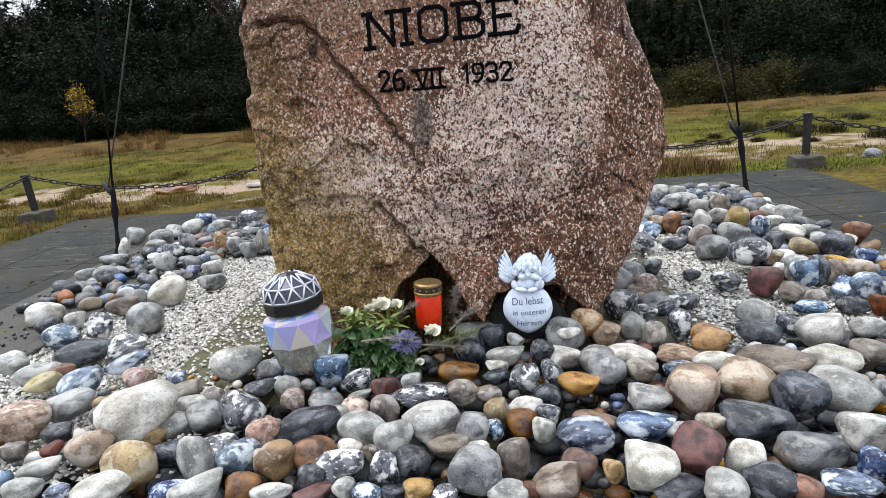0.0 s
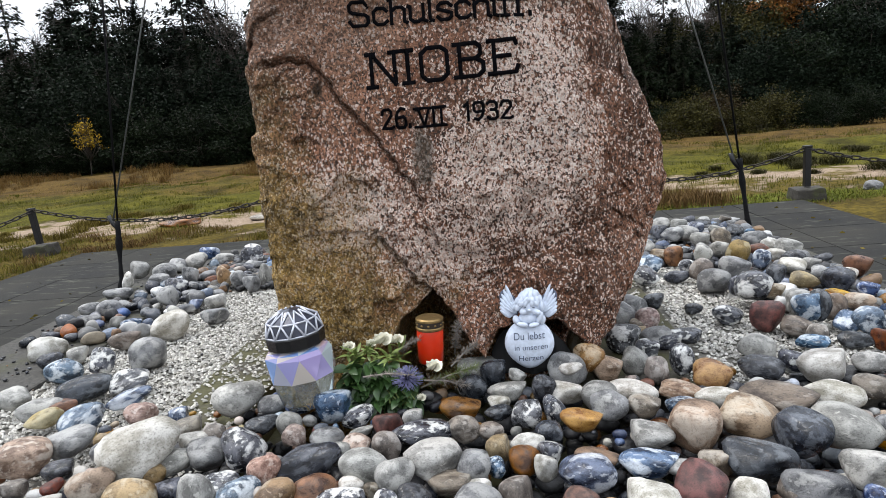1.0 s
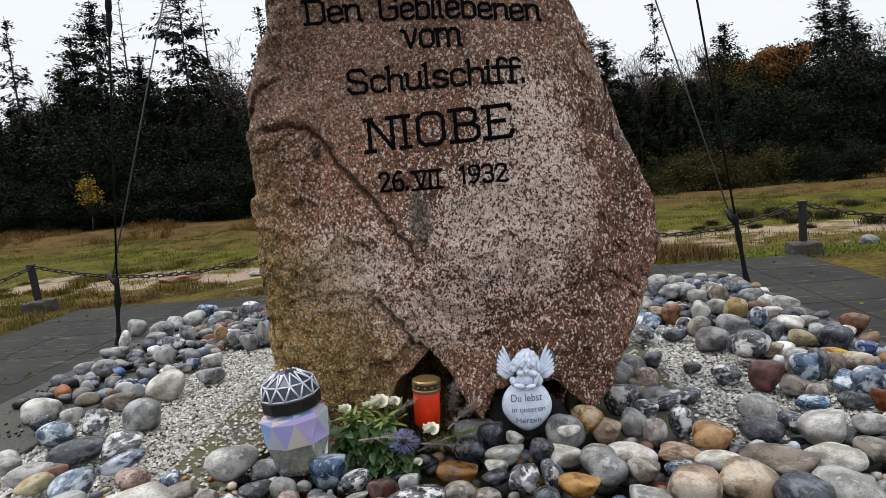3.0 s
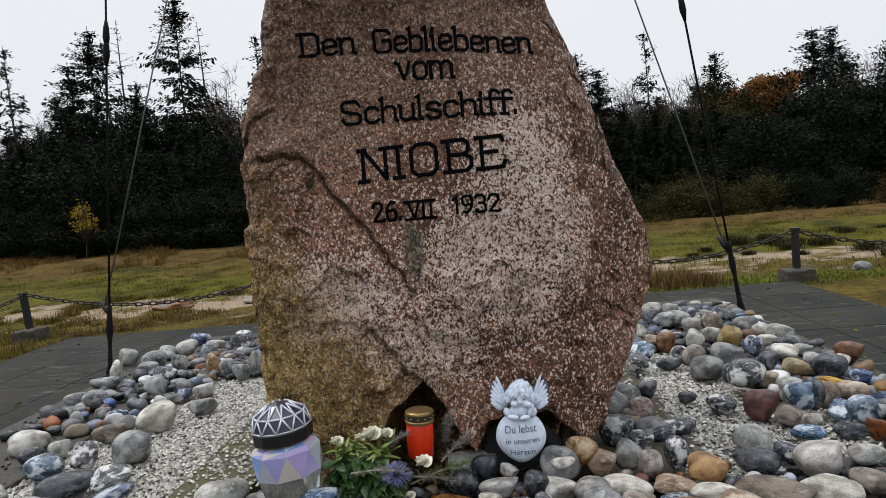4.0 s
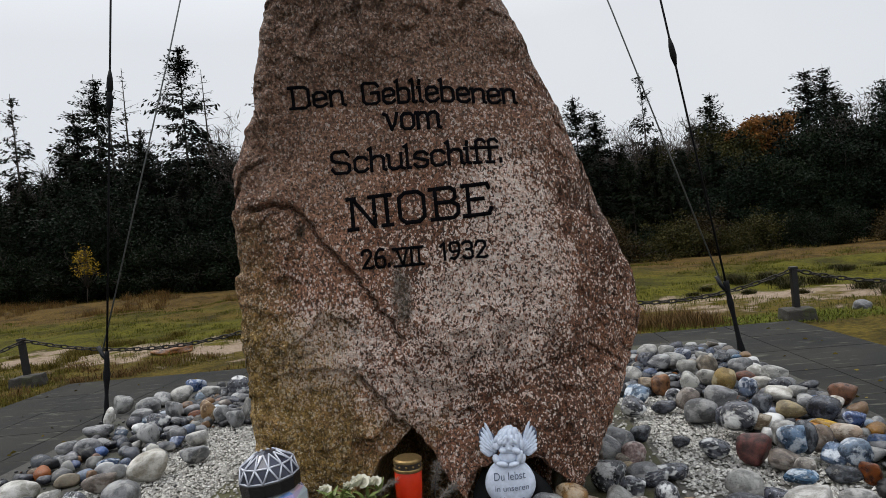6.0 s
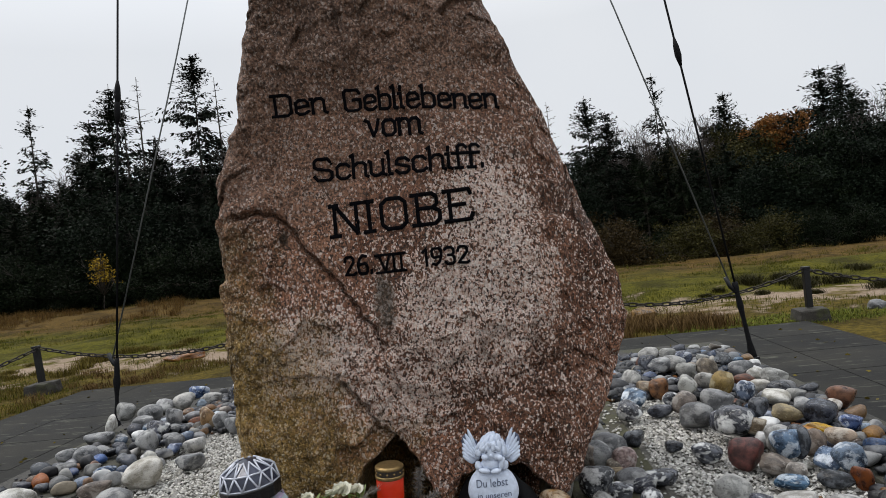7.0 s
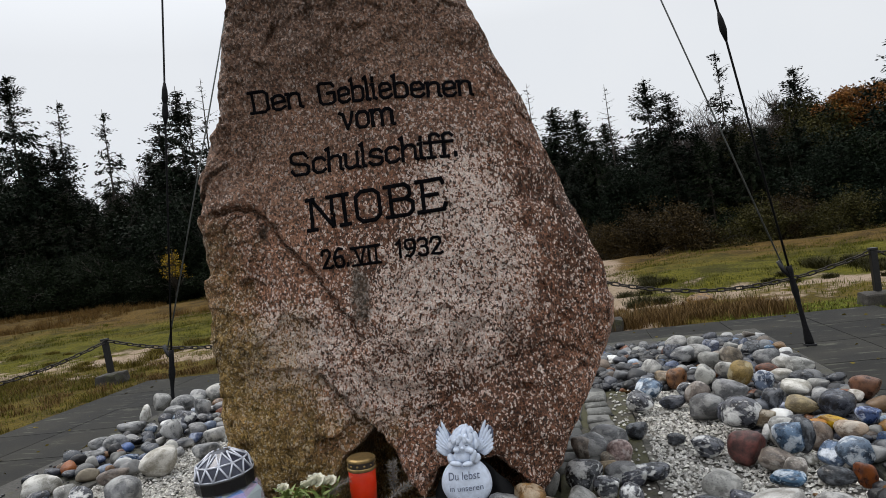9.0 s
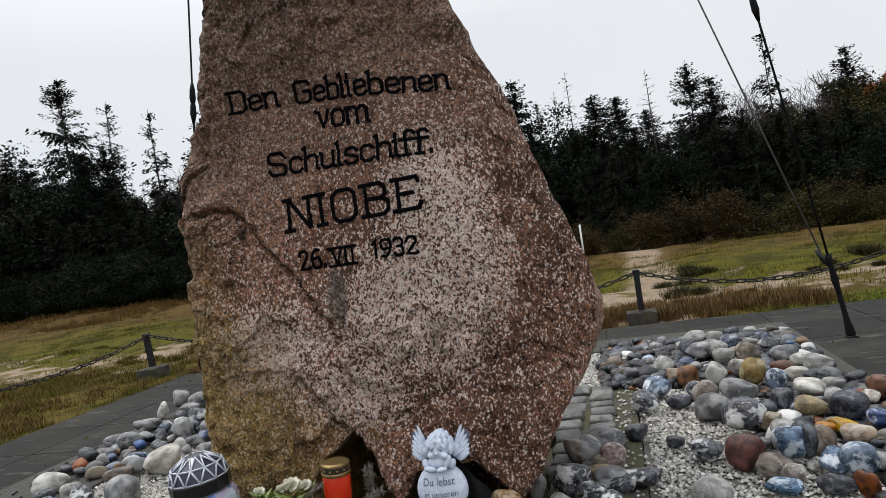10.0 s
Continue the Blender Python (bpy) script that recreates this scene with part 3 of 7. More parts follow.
def face_depth(x, z, rough=True):
    """Where the front of the stone lies (y) at x and z."""
    y = 1.70 + 0.11 * (min(z, 1.98) - 1.0) + 0.03 * max(0.0, z - 1.98)
    y += 0.30 * max(0.0, (x - 0.16) + (z - 1.85) * 0.45)      # the shoulder falls back
    y += 0.33 * max(0.0, x - 0.37 + 0.03 * noise.noise((0, z * 6, 2.0)))
    if x < -0.2:
        y += 0.016 * smooth01((z - 1.945 - 0.22 * (x + 0.45)) / 0.025) * smooth01((-0.40 - x) / 0.05)
    y += 0.22 * max(0.0, (x - 0.36) - (z - 1.16) * 0.55) * smooth01((1.25 - z) / 0.1)
    d, side = line_gap(x, z, CRACK)
    if d < 0.12:
        y += 0.026 * math.exp(-(d / 0.007) ** 2) + (0.018 * smooth01(1 - d / 0.06) if side < 0 else 0.0)
    d, side = line_gap(x, z, CRACK2)
    if d < 0.1:
        y += 0.028 * math.exp(-(d / 0.007) ** 2) + (0.016 * smooth01(1 - d / 0.06) if side < 0 else 0.0)
    d, side = line_gap(x, z, CRACK3)
    if d < 0.1:
        y += 0.002 * math.exp(-(d / 0.02) ** 2) + (0.016 * smooth01(1 - d / 0.095) if side < 0 else 0.0)
    d = math.hypot((x + 0.34), (z - 1.60) * 0.8)
    y += 0.018 * math.exp(-(d / 0.016) ** 2)
    y += 0.022 * noise.noise((x * 2.6, z * 2.6, 1.0)) + 0.009 * noise.noise((x * 7, z * 7, 5.0))
    # chipped facets outside the dressed face
    away = smooth01((abs(x - 0.02) - 0.30) / 0.12) + smooth01((1.40 - z) / 0.12) + smooth01((z - 2.05) / 0.1)
    y += min(1.0, away) * 0.035 * (noise.noise((x * 4.2 + z, z * 4.2 - x, 7.0)) - 0.4 * abs(noise.noise((x * 9, z * 8, 3.0))) - 0.22 * abs(noise.noise((x * 19, z * 17, 6.0))))
    if rough:
        k = 0.4 + 0.6 * min(1.0, away)
        y += (0.25 + 0.75 * min(1.0, away)) * (0.115 * facet(x, z, 7.5, 3.0) + 0.135 * facet(x, z, 17.0, 9.0)) + 0.07 * facet(x, z, 42.0, 5.0)
        y += k * (0.009 * noise.noise((x * 20, z * 20, 2.0)) + 0.0055 * noise.noise((x * 46, z * 46, 9.0)))
    return y


def build_stone():
    rows, front, back = 400, 380, 80
    verts, faces = [], []
    zs = np.linspace(0.56, 2.74, rows)
    n = front + back
    for z in zs:
        z = float(z)
        xl = float(np.interp(z, LEFT_Z, LEFT_X)) + 0.010 * noise.noise((0, z * 9, 4)) + 0.004 * noise.noise((0, z * 40, 4))
        xr = float(np.interp(z, RIGHT_Z, RIGHT_X)) + 0.010 * noise.noise((7, z * 9, 4)) + 0.004 * noise.noise((7, z * 40, 4))
        xc, hw = (xl + xr) / 2, (xr - xl) / 2
        thick = 0.62 * smooth01((2.95 - z) / 1.2) + 0.05
        for k in range(front):
            u = -1 + 2 * k / (front - 1)
            x = xc + hw * math.sin(u * math.pi / 2) * 0.999
            e = abs(math.sin(u * math.pi / 2))
            y = face_depth(x, z)
            # the arris rounds off into the flank
            y += 0.02 * max(0.0, (e - 0.90) / 0.10) ** 2.2
            foot = float(np.interp(x, FOOT_X, FOOT_Z)) + 0.008 * noise.noise((x * 30, 0, 2))
            y += 0.38 * smooth01((foot - z) / 0.03)
            verts.append((x, y, z))
        y0, y1 = verts[-1][1], verts[-front][1]
        for k in range(back):
            w = math.pi * (k + 1) / (back + 1)
            f = (k + 1) / (back + 1)
            x = xc + hw * math.cos(w)
            y = y0 * (1 - f) + y1 * f + thick * math.sin(w) ** 0.6
            s = 0.03 * noise.noise((x * 3, y * 3, z * 3)) + 0.008 * noise.noise((x * 12, y * 12, z * 12))
            verts.append((x + s * math.cos(w), y + s, z))
    for j in range(rows - 1):
        for k in range(n):
            a, c = j * n + k, j * n + (k + 1) % n
            faces.append((a, c, c + n, a + n))
    faces.append(tuple(range(n - 1, -1, -1)))
    faces.append(tuple(range((rows - 1) * n, rows * n)))
    stone = new("memorial_stone", mesh_of("memorial_stone", verts, faces, GRANITE, True))
    return tagged(stone, "tall rough-hewn pink granite boulder with black engraved lettering", "memorial stone")


stone = build_stone()


def text_mesh(body):
    """Flat outline of one line of writing, as verts (x, y) and triangles."""
    cu = bpy.data.curves.new("writing", "FONT")
    cu.body, cu.resolution_u = body, 5
    ob = new("writing", cu)
    dg = bpy.context.evaluated_depsgraph_get()
    me = bpy.data.meshes.new_from_object(ob.evaluated_get(dg))
    bpy.data.objects.remove(ob)
    bm = bmesh.new()
    bm.from_mesh(me)
    bmesh.ops.remove_doubles(bm, verts=bm.verts, dist=1e-5)
    bmesh.ops.triangulate(bm, faces=bm.faces)
    return bm


# letters of a squared Gothic hand, drawn as strokes on a grid whose unit is the height of a capital
GLYPHS = {}


def glyph(sign, advance, *strokes):
    GLYPHS[sign] = (advance, strokes)


ARCH = [(0, 0.52), (0.16, 0.69), (0.34, 0.69), (0.44, 0.58), (0.44, 0.05), (0.52, 0.0)]
STEM_H = [(-0.08, 1.02), (0.0, 1.08), (0.0, 0.0)]
glyph("D", 0.84, [(0.05, 0), (0.05, 1)], [(-0.08, 1), (0.50, 1), (0.66, 0.86), (0.66, 0.14), (0.50, 0), (-0.08, 0)])
glyph("e", 0.64, [(0, 0.33), (0.46, 0.40), (0.46, 0.56), (0.35, 0.69), (0.12, 0.69), (0, 0.56), (0, 0.13), (0.12, 0), (0.34, 0), (0.48, 0.12)])
glyph("n", 0.64, [(-0.08, 0.69), (0, 0.69), (0, 0)], ARCH)
glyph("G", 0.86, [(0.66, 0.84), (0.56, 1), (0.10, 1), (0, 0.88), (0, 0.12), (0.10, 0), (0.54, 0), (0.66, 0.12), (0.66, 0.52), (0.36, 0.52)])
glyph("b", 0.64, STEM_H, [(0, 0.58), (0.16, 0.69), (0.35, 0.69), (0.46, 0.56), (0.46, 0.13), (0.35, 0), (0, 0)])
glyph("l", 0.28, STEM_H, [(0, 0.04), (0.10, 0)])
glyph("i", 0.28, [(-0.08, 0.69), (0, 0.69), (0, 0.05), (0.10, 0)], [(0.0, 0.86), (0.02, 1.0)])
glyph("v", 0.66, [(-0.06, 0.72), (0.06, 0.66), (0.24, 0.02)], [(0.24, 0.02), (0.36, 0.22), (0.48, 0.72)])
glyph("o", 0.66, [(0.12, 0), (0, 0.13), (0, 0.56), (0.12, 0.69), (0.36, 0.69), (0.48, 0.56), (0.48, 0.13), (0.36, 0), (0.12, 0)])
glyph("m", 1.02, [(-0.08, 0.69), (0, 0.69), (0, 0)], [(0, 0.54), (0.14, 0.69), (0.30, 0.69), (0.40, 0.58), (0.40, 0)], [(0.40, 0.54), (0.54, 0.69), (0.70, 0.69), (0.80, 0.58), (0.80, 0.05), (0.88, 0)])
glyph("S", 0.80, [(0.60, 0.80), (0.50, 1), (0.10, 1), (0, 0.88), (0, 0.64), (0.10, 0.54), (0.50, 0.46), (0.60, 0.36), (0.60, 0.12), (0.50, 0), (0.08, 0), (-0.02, 0.18)])
glyph("c", 0.60, [(0.44, 0.56), (0.34, 0.69), (0.12, 0.69), (0, 0.56), (0, 0.13), (0.12, 0), (0.34, 0), (0.46, 0.12)])
glyph("h", 0.64, STEM_H, ARCH)
glyph("u", 0.66, [(-0.06, 0.69), (0, 0.66), (0, 0.13), (0.12, 0), (0.28, 0), (0.44, 0.14)], [(0.44, 0.72), (0.44, 0.05), (0.54, 0)])
glyph("s", 0.60, [(0.44, 0.56), (0.34, 0.69), (0.10, 0.69), (0, 0.58), (0, 0.44), (0.44, 0.27), (0.44, 0.12), (0.34, 0), (0.08, 0), (-0.02, 0.12)])
glyph("f", 0.44, [(0.36, 0.96), (0.28, 1.08), (0.14, 1.08), (0.06, 0.98), (0.06, 0)], [(-0.12, 0.69), (0.34, 0.69)], [(-0.05, 0), (0.18, 0)])
glyph(".", 0.22, [(0.0, 0.0), (0.0, 0.12)])
glyph("N", 0.92, [(0, -0.03), (0, 1)], [(-0.12, 1), (0.08, 1)], [(0.02, 1), (0.62, 0.02)], [(0.62, 0), (0.62, 1)], [(0.50, 1), (0.74, 1)], [(-0.12, -0.03), (0.12, -0.03)])
glyph("I", 0.40, [(0.04, 0), (0.04, 1)], [(-0.09, 1), (0.17, 1)], [(-0.09, 0), (0.17, 0)])
glyph("O", 0.96, [(0.16, 0), (0, 0.16), (0, 0.84), (0.16, 1), (0.52, 1), (0.68, 0.84), (0.68, 0.16), (0.52, 0), (0.16, 0)])
glyph("B", 0.88, [(0.05, 0), (0.05, 1)], [(-0.09, 1), (0.46, 1), (0.58, 0.88), (0.58, 0.66), (0.46, 0.53), (0.05, 0.53)], [(0.46, 0.53), (0.64, 0.40), (0.64, 0.14), (0.50, 0), (-0.09, 0)])
glyph("E", 0.76, [(0.05, 0), (0.05, 1)], [(-0.09, 1), (0.58, 1), (0.62, 0.86)], [(0.05, 0.52), (0.44, 0.52)], [(-0.09, 0), (0.58, 0), (0.64, 0.18)])
glyph("V", 0.74, [(0, 1), (0.28, 0)], [(0.28, 0), (0.56, 1)], [(-0.10, 1), (0.10, 1)])
glyph("1", 0.52, [(0, 0.80), (0.20, 1), (0.20, 0)])
glyph("2", 0.76, [(0, 0.76), (0.04, 0.92), (0.14, 1), (0.40, 1), (0.52, 0.88), (0.52, 0.68), (0, 0.04), (0.46, 0), (0.58, 0.08)])
glyph("3", 0.74, [(0, 0.90), (0.12, 1), (0.38, 1), (0.50, 0.88), (0.50, 0.66), (0.38, 0.54), (0.18, 0.54)], [(0.38, 0.54), (0.52, 0.42), (0.52, 0.12), (0.38, 0), (0.12, 0), (0, 0.12)])
glyph("6", 0.74, [(0.48, 0.94), (0.30, 1), (0.10, 0.80), (0, 0.50), (0, 0.12), (0.12, 0), (0.40, 0), (0.52, 0.12), (0.52, 0.44), (0.40, 0.56), (0.04, 0.50)])
glyph("9", 0.74, [(0.04, 0.06), (0.22, 0), (0.42, 0.20), (0.52, 0.50), (0.52, 0.88), (0.40, 1), (0.12, 1), (0, 0.88), (0, 0.56), (0.12, 0.44), (0.48, 0.50)])


def stroke_lines(body):
    """The strokes of one line of writing and its whole width."""
    at, lines = 0.0, []
    for sign in body:
        advance, strokes = GLYPHS[sign]
        lines += [[(at + px, py) for px, py in line] for line in strokes]
        at += advance
    xs = [p[0] for line in lines for p in line]
    return lines, min(xs), max(xs)


def inscription(body, x0, x1, z0, z1, height, weight=0.15, bars=False):
    """One engraved, blackened line from x0 to x1, whose baseline runs from z0 to z1; height: of a capital."""
    lines, lo, hi = stroke_lines(body)
    if bars:
        lines += [[(lo - 0.1, -0.04), (hi + 0.1, -0.04)], [(lo - 0.1, 1.04), (hi + 0.1, 1.04)]]
    wide = (x1 - x0) / (hi - lo)

    def place(p):
        f = (p[0] - lo) / (hi - lo)
        return Vector((x0 + (p[0] - lo) * wide, z0 + (z1 - z0) * f + p[1] * height))

    bm = bmesh.new()
    half = weight * height / 2
    for line in lines:
        pts = [place(p) for p in line]
        fine = [pts[0]]
        for p, q in zip(pts, pts[1:]):
            steps = max(1, round((q - p).length / 0.007))
            fine += [p.lerp(q, (k + 1) / steps) for k in range(steps)]
        fine[0] = fine[0] + (fine[0] - fine[1]).normalized() * half * 0.9
        fine[-1] = fine[-1] + (fine[-1] - fine[-2]).normalized() * half * 0.9
        rings = []
        for k, p in enumerate(fine):
            d1 = (p - fine[k - 1]).normalized() if k else (fine[1] - p).normalized()
            d2 = (fine[k + 1] - p).normalized() if k + 1 < len(fine) else d1
            d = (d1 + d2).normalized()
            r = half / max(0.6, d.dot(d1)) * (1 + 0.16 * noise.noise((p.x * 70, p.y * 70, 8.0)))
            ring = []
            for s in (-1, 0, 1):
                x, z = p.x - d.y * r * s, p.y + d.x * r * s
                ring.append((x, z, face_depth(x, z)))
            rings.append([bm.verts.new((x, y - (0.0020 if s else 0.0032), z)) for (x, z, y), s in zip(ring, (1, 0, 1))] + [bm.verts.new((x, y + 0.008, z)) for x, z, y in (ring[2], ring[0])])
        for a, c in zip(rings, rings[1:]):
            for k in range(5):
                bm.faces.new((a[k], a[(k + 1) % 5], c[(k + 1) % 5], c[k]))
        bm.faces.new(rings[0][::-1])
        bm.faces.new(rings[-1])
    bmesh.ops.recalc_face_normals(bm, faces=bm.faces)
    return part("lettering", bm, PAINT, stone, "black letters cut into the stone")


inscription("Den", -0.340, -0.176, 1.979, 1.973, 0.060)
inscription("Gebliebenen", -0.121, 0.325, 1.970, 1.930, 0.060)
inscription("vom", -0.066, 0.099, 1.885, 1.873, 0.066)
inscription("Schulschiff.", -0.230, 0.262, 1.773, 1.757, 0.062)
inscription("NIOBE", -0.193, 0.220, 1.606, 1.610, 0.086, 0.13)
inscription("26.", -0.162, -0.086, 1.488, 1.489, 0.052, 0.16)
inscription("VII", -0.066, 0.010, 1.488, 1.488, 0.046, 0.15, True)
inscription("1932", 0.067, 0.196, 1.493, 1.489, 0.046, 0.17)


# ---- fence of posts and chains ----
def fence_post(x, y, lean=0.0):
    post = new("fence_post")
    post.matrix_basis = pose(x, y, 0, 0, lean, 0)
    tagged(post, "black iron chain post set in a rough concrete footing", "fence post", "posts round the paving")
    bm = bmesh.new()
    box(bm, -0.20, 0.20, -0.17, 0.17, -0.12, 0.12, 0.03)
    bmesh.ops.subdivide_edges(bm, edges=bm.edges, cuts=3, use_grid_fill=True)
    for v in bm.verts:
        v.co += Vector(noise.noise_vector(v.co * 9 + Vector((x, y, 0)))) * 0.022
    part("footing", bm, BLOCK, post)
    bm = bmesh.new()
    box(bm, -0.040, 0.040, -0.040, 0.040, 0.132, 0.66, 0.006)
    part("shaft", bm, IRON, post)
    bm = bmesh.new()
    box(bm, -0.050, 0.050, -0.050, 0.050, 0.662, 0.70, 0.010)
    part("cap", bm, IRON, post)
    return post


def link_mesh():
    pts = []
    for k in range(12):
        w = 2 * math.pi * k / 12
        pts.append((0.050 * math.cos(w) + (0.022 if math.cos(w) > 0 else -0.022), 0.026 * math.sin(w), 0))
    verts, faces = [], []
    for k in range(12):
        p = Vector(pts[k])
        d = (Vector(pts[(k + 1) % 12]) - Vector(pts[k - 1])).normalized()
        a = d.cross(Vector((0, 0, 1)))
        for j in range(5):
            w = 2 * math.pi * j / 5
            verts.append(p + 0.011 * (math.cos(w) * a + math.sin(w) * Vector((0, 0, 1))))
    for k in range(12):
        for j in range(5):
            faces.append((k * 5 + j, k * 5 + (j + 1) % 5, ((k + 1) % 12) * 5 + (j + 1) % 5, ((k + 1) % 12) * 5 + j))
    return mesh_of("link", verts, faces, RUST, True)


LINK = link_mesh()


def chain(a, b, sag):
    a, b = Vector(a), Vector(b)
    run = new("chain")
    tagged(run, "rusty black iron chain hanging between two posts", "chain", "chains of the fence")
    n = max(4, int((b - a).length * (1 + sag * 0.15) / 0.118))
    at = lambda k: a.lerp(b, k / n) - Vector((0, 0, sag * 4 * (k / n) * (1 - k / n)))
    for k in range(n):
        p, q = at(k), at(k + 1)
        ob = new("link", LINK)
        ob.parent = run
        turn = (q - p).to_track_quat("X", "Z").to_matrix().to_4x4() @ pose(0, 0, 0, 90 * (k % 2) + 20)
        ob.matrix_basis = Matrix.Translation((p + q) / 2) @ turn
    return run


POSTS = [(-8.4, 5.6), (-7.03, 9.5), (-2.85, 9.6), (0.93, 9.6), (4.38, 9.45), (7.8, 9.3)]
for x, y in POSTS:
    fence_post(x, y, -4 if x < -5 else 0)
for (ax, ay), (bx, by) in zip(POSTS, POSTS[1:]):
    chain((ax, ay, 0.66), (bx, by, 0.66), 0.30)


# ---- shrouds of the ship's mast ----
def shroud(foot, top, thick_to, second_top, knobs):
    """A stay: black lashed lower end, dark wire above, and a thin second wire from the end of the lashing."""
    rig = new("mast_stay")
    tagged(rig, "black tarred rigging stay lashed at its foot in the paving", "rigging stay", "stays of the mast")
    f, t = Vector(foot), Vector(top)
    at = lambda z: f + (t - f) * ((z - f.z) / (t.z - f.z))
    zs = np.linspace(0.0, thick_to, 14)
    radii = [0.045 if k == 0 else 0.027 + 0.024 * noise.noise((k * 1.7, f.x, 0)) + (0.018 if k in (1, 9) else 0) for k in range(14)]
    tubes("lashing", [([at(float(z)) for z in zs], radii)], TARRED, rig, "black tarred lashing")
    tubes("wire", [([at(thick_to - 0.02), at(t.z * 0.5), t], 0.011)], TARRED, rig, sides=6)
    bm = bmesh.new()
    box(bm, f.x - 0.05, f.x + 0.05, f.y - 0.05, f.y + 0.05, -0.010, 0.022, 0.006)
    part("foot_plate", bm, IRON, rig)
    s = at(thick_to)
    tubes("thin_wire", [([s + Vector((-0.05, 0, 0)), s.lerp(Vector(second_top), 0.5), Vector(second_top)], 0.008)], CABLE, rig, "thin grey steel wire", 6)
    tubes("shackle", [([s + Vector((-0.09, 0, 0.06)), s + Vector((-0.05, 0, -0.04)), s + Vector((0.0, 0, -0.1))], 0.022)], IRON, rig)
    for z in knobs:
        tubes("splice", [([at(z - 0.16), at(z - 0.05), at(z + 0.05), at(z + 0.13)], [0.014, 0.036, 0.030, 0.014])], TARRED, rig, "wrapped splice")
    return rig


shroud((-3.97, 6.5, 0.0), (-3.44, 6.87, 6.2), 0.74, (-2.08, 7.0, 7.0), (3.40, 3.58))
shroud((2.76, 7.1, 0.0), (1.92, 7.0, 6.2), 0.82, (0.80, 7.0, 6.8), (3.30,))


# ---- the wood ----
def sprays(points, ways, sizes, rng, thin=0.42):
    """Verts and faces of one narrow spray of needles or twigs at each point, lying along its way."""
    points, a = np.asarray(points), np.asarray(ways) + rng.normal(size=(len(points), 3)) * 0.35
    a /= np.linalg.norm(a, axis=1)[:, None] + 1e-9
    c = np.cross(a, rng.normal(size=a.shape) * 0.6 + np.array([0, 0, 1.0]))
    c /= np.linalg.norm(c, axis=1)[:, None] + 1e-9
    s = np.asarray(sizes).reshape(-1, 1)
    v = np.stack([points - a * s * 0.5, points + c * s * thin + a * s * 0.3, points + a * s * 1.5, points - c * s * thin + a * s * 0.3], 1).reshape(-1, 3)
    return v.tolist(), np.arange(len(v)).reshape(-1, 4).tolist()


def crown_object(name, pts, sizes, material, parent, rng, flat=0.3, long=1.0):
    v, f = diamonds(pts, sizes, rng, flat, long)
    ob = new(name, mesh_of(name, v, f, material))
    ob.parent = parent
    return ob


def conifer(seed, h, spread, density, droop, material, label, bare=0.1, step=0.5, branches=5):
    rng = np.random.default_rng(seed)
    tree = new("spruce")
    tagged(tree, label, "tree", "trees of the wood")
    lean = rng.normal(size=2) * 0.012 * h
    axis = lambda z: Vector((lean[0] * (z / h) ** 2, lean[1] * (z / h) ** 2, z))
    runs = [([axis(h * k / 6) for k in range(7)], [0.009 * h * (1 - k / 6) + 0.015 for k in range(7)])]
    pts, ways, sizes = [], [], []
    z = bare * h
    while z < h * 0.985:
        f = 1 - z / h
        for _ in range(max(2, int(rng.poisson(branches)))):
            w = rng.uniform(0, 2 * math.pi)
            length = spread * (f ** 0.62) * rng.uniform(0.35, 1.25) + 0.10 + 0.12 * rng.random()
            d = np.array([math.cos(w), math.sin(w)])
            steps = max(2, int(length / 0.16))
            base = axis(z)
            tip_lift = rng.uniform(0.0, 0.6) if f < 0.3 else rng.uniform(-droop, 0.25)
            line = []
            for s in range(steps + 1):
                q = s / steps
                p = (base.x + d[0] * length * q, base.y + d[1] * length * q, z + length * (tip_lift * q - droop * 0.7 * q * q + 0.45 * droop * q ** 4))
                line.append(p)
                if q < 0.15 and f > 0.25:
                    continue
                for _ in range(int(rng.poisson(density * (1.2 - 0.6 * q)))):
                    side = rng.normal() * 0.10 * length * (1.1 - q)
                    drop = abs(rng.normal()) * 0.16
                    pts.append((p[0] - d[1] * side + rng.normal() * 0.03, p[1] + d[0] * side + rng.normal() * 0.03, p[2] - drop + 0.04))
                    ways.append((d[0] - d[1] * side * 2, d[1] + d[0] * side * 2, -0.55 * (0.4 + q) if f > 0.2 else 0.1))
                    sizes.append(rng.uniform(0.08, 0.19) * (0.75 if f < 0.25 else 1.0))
            runs.append(([line[0], line[len(line) // 2], line[-1]], [0.014 + 0.016 * f, 0.010, 0.004]))
        z += rng.uniform(0.6, 1.3) * step * (0.65 + 0.6 * f)
    tubes("trunk", runs, BARK, tree, sides=4)
    if pts:
        v, f = sprays(pts, ways, sizes, rng)
        new("crown", mesh_of("crown", v, f, material)).parent = tree
    return tree


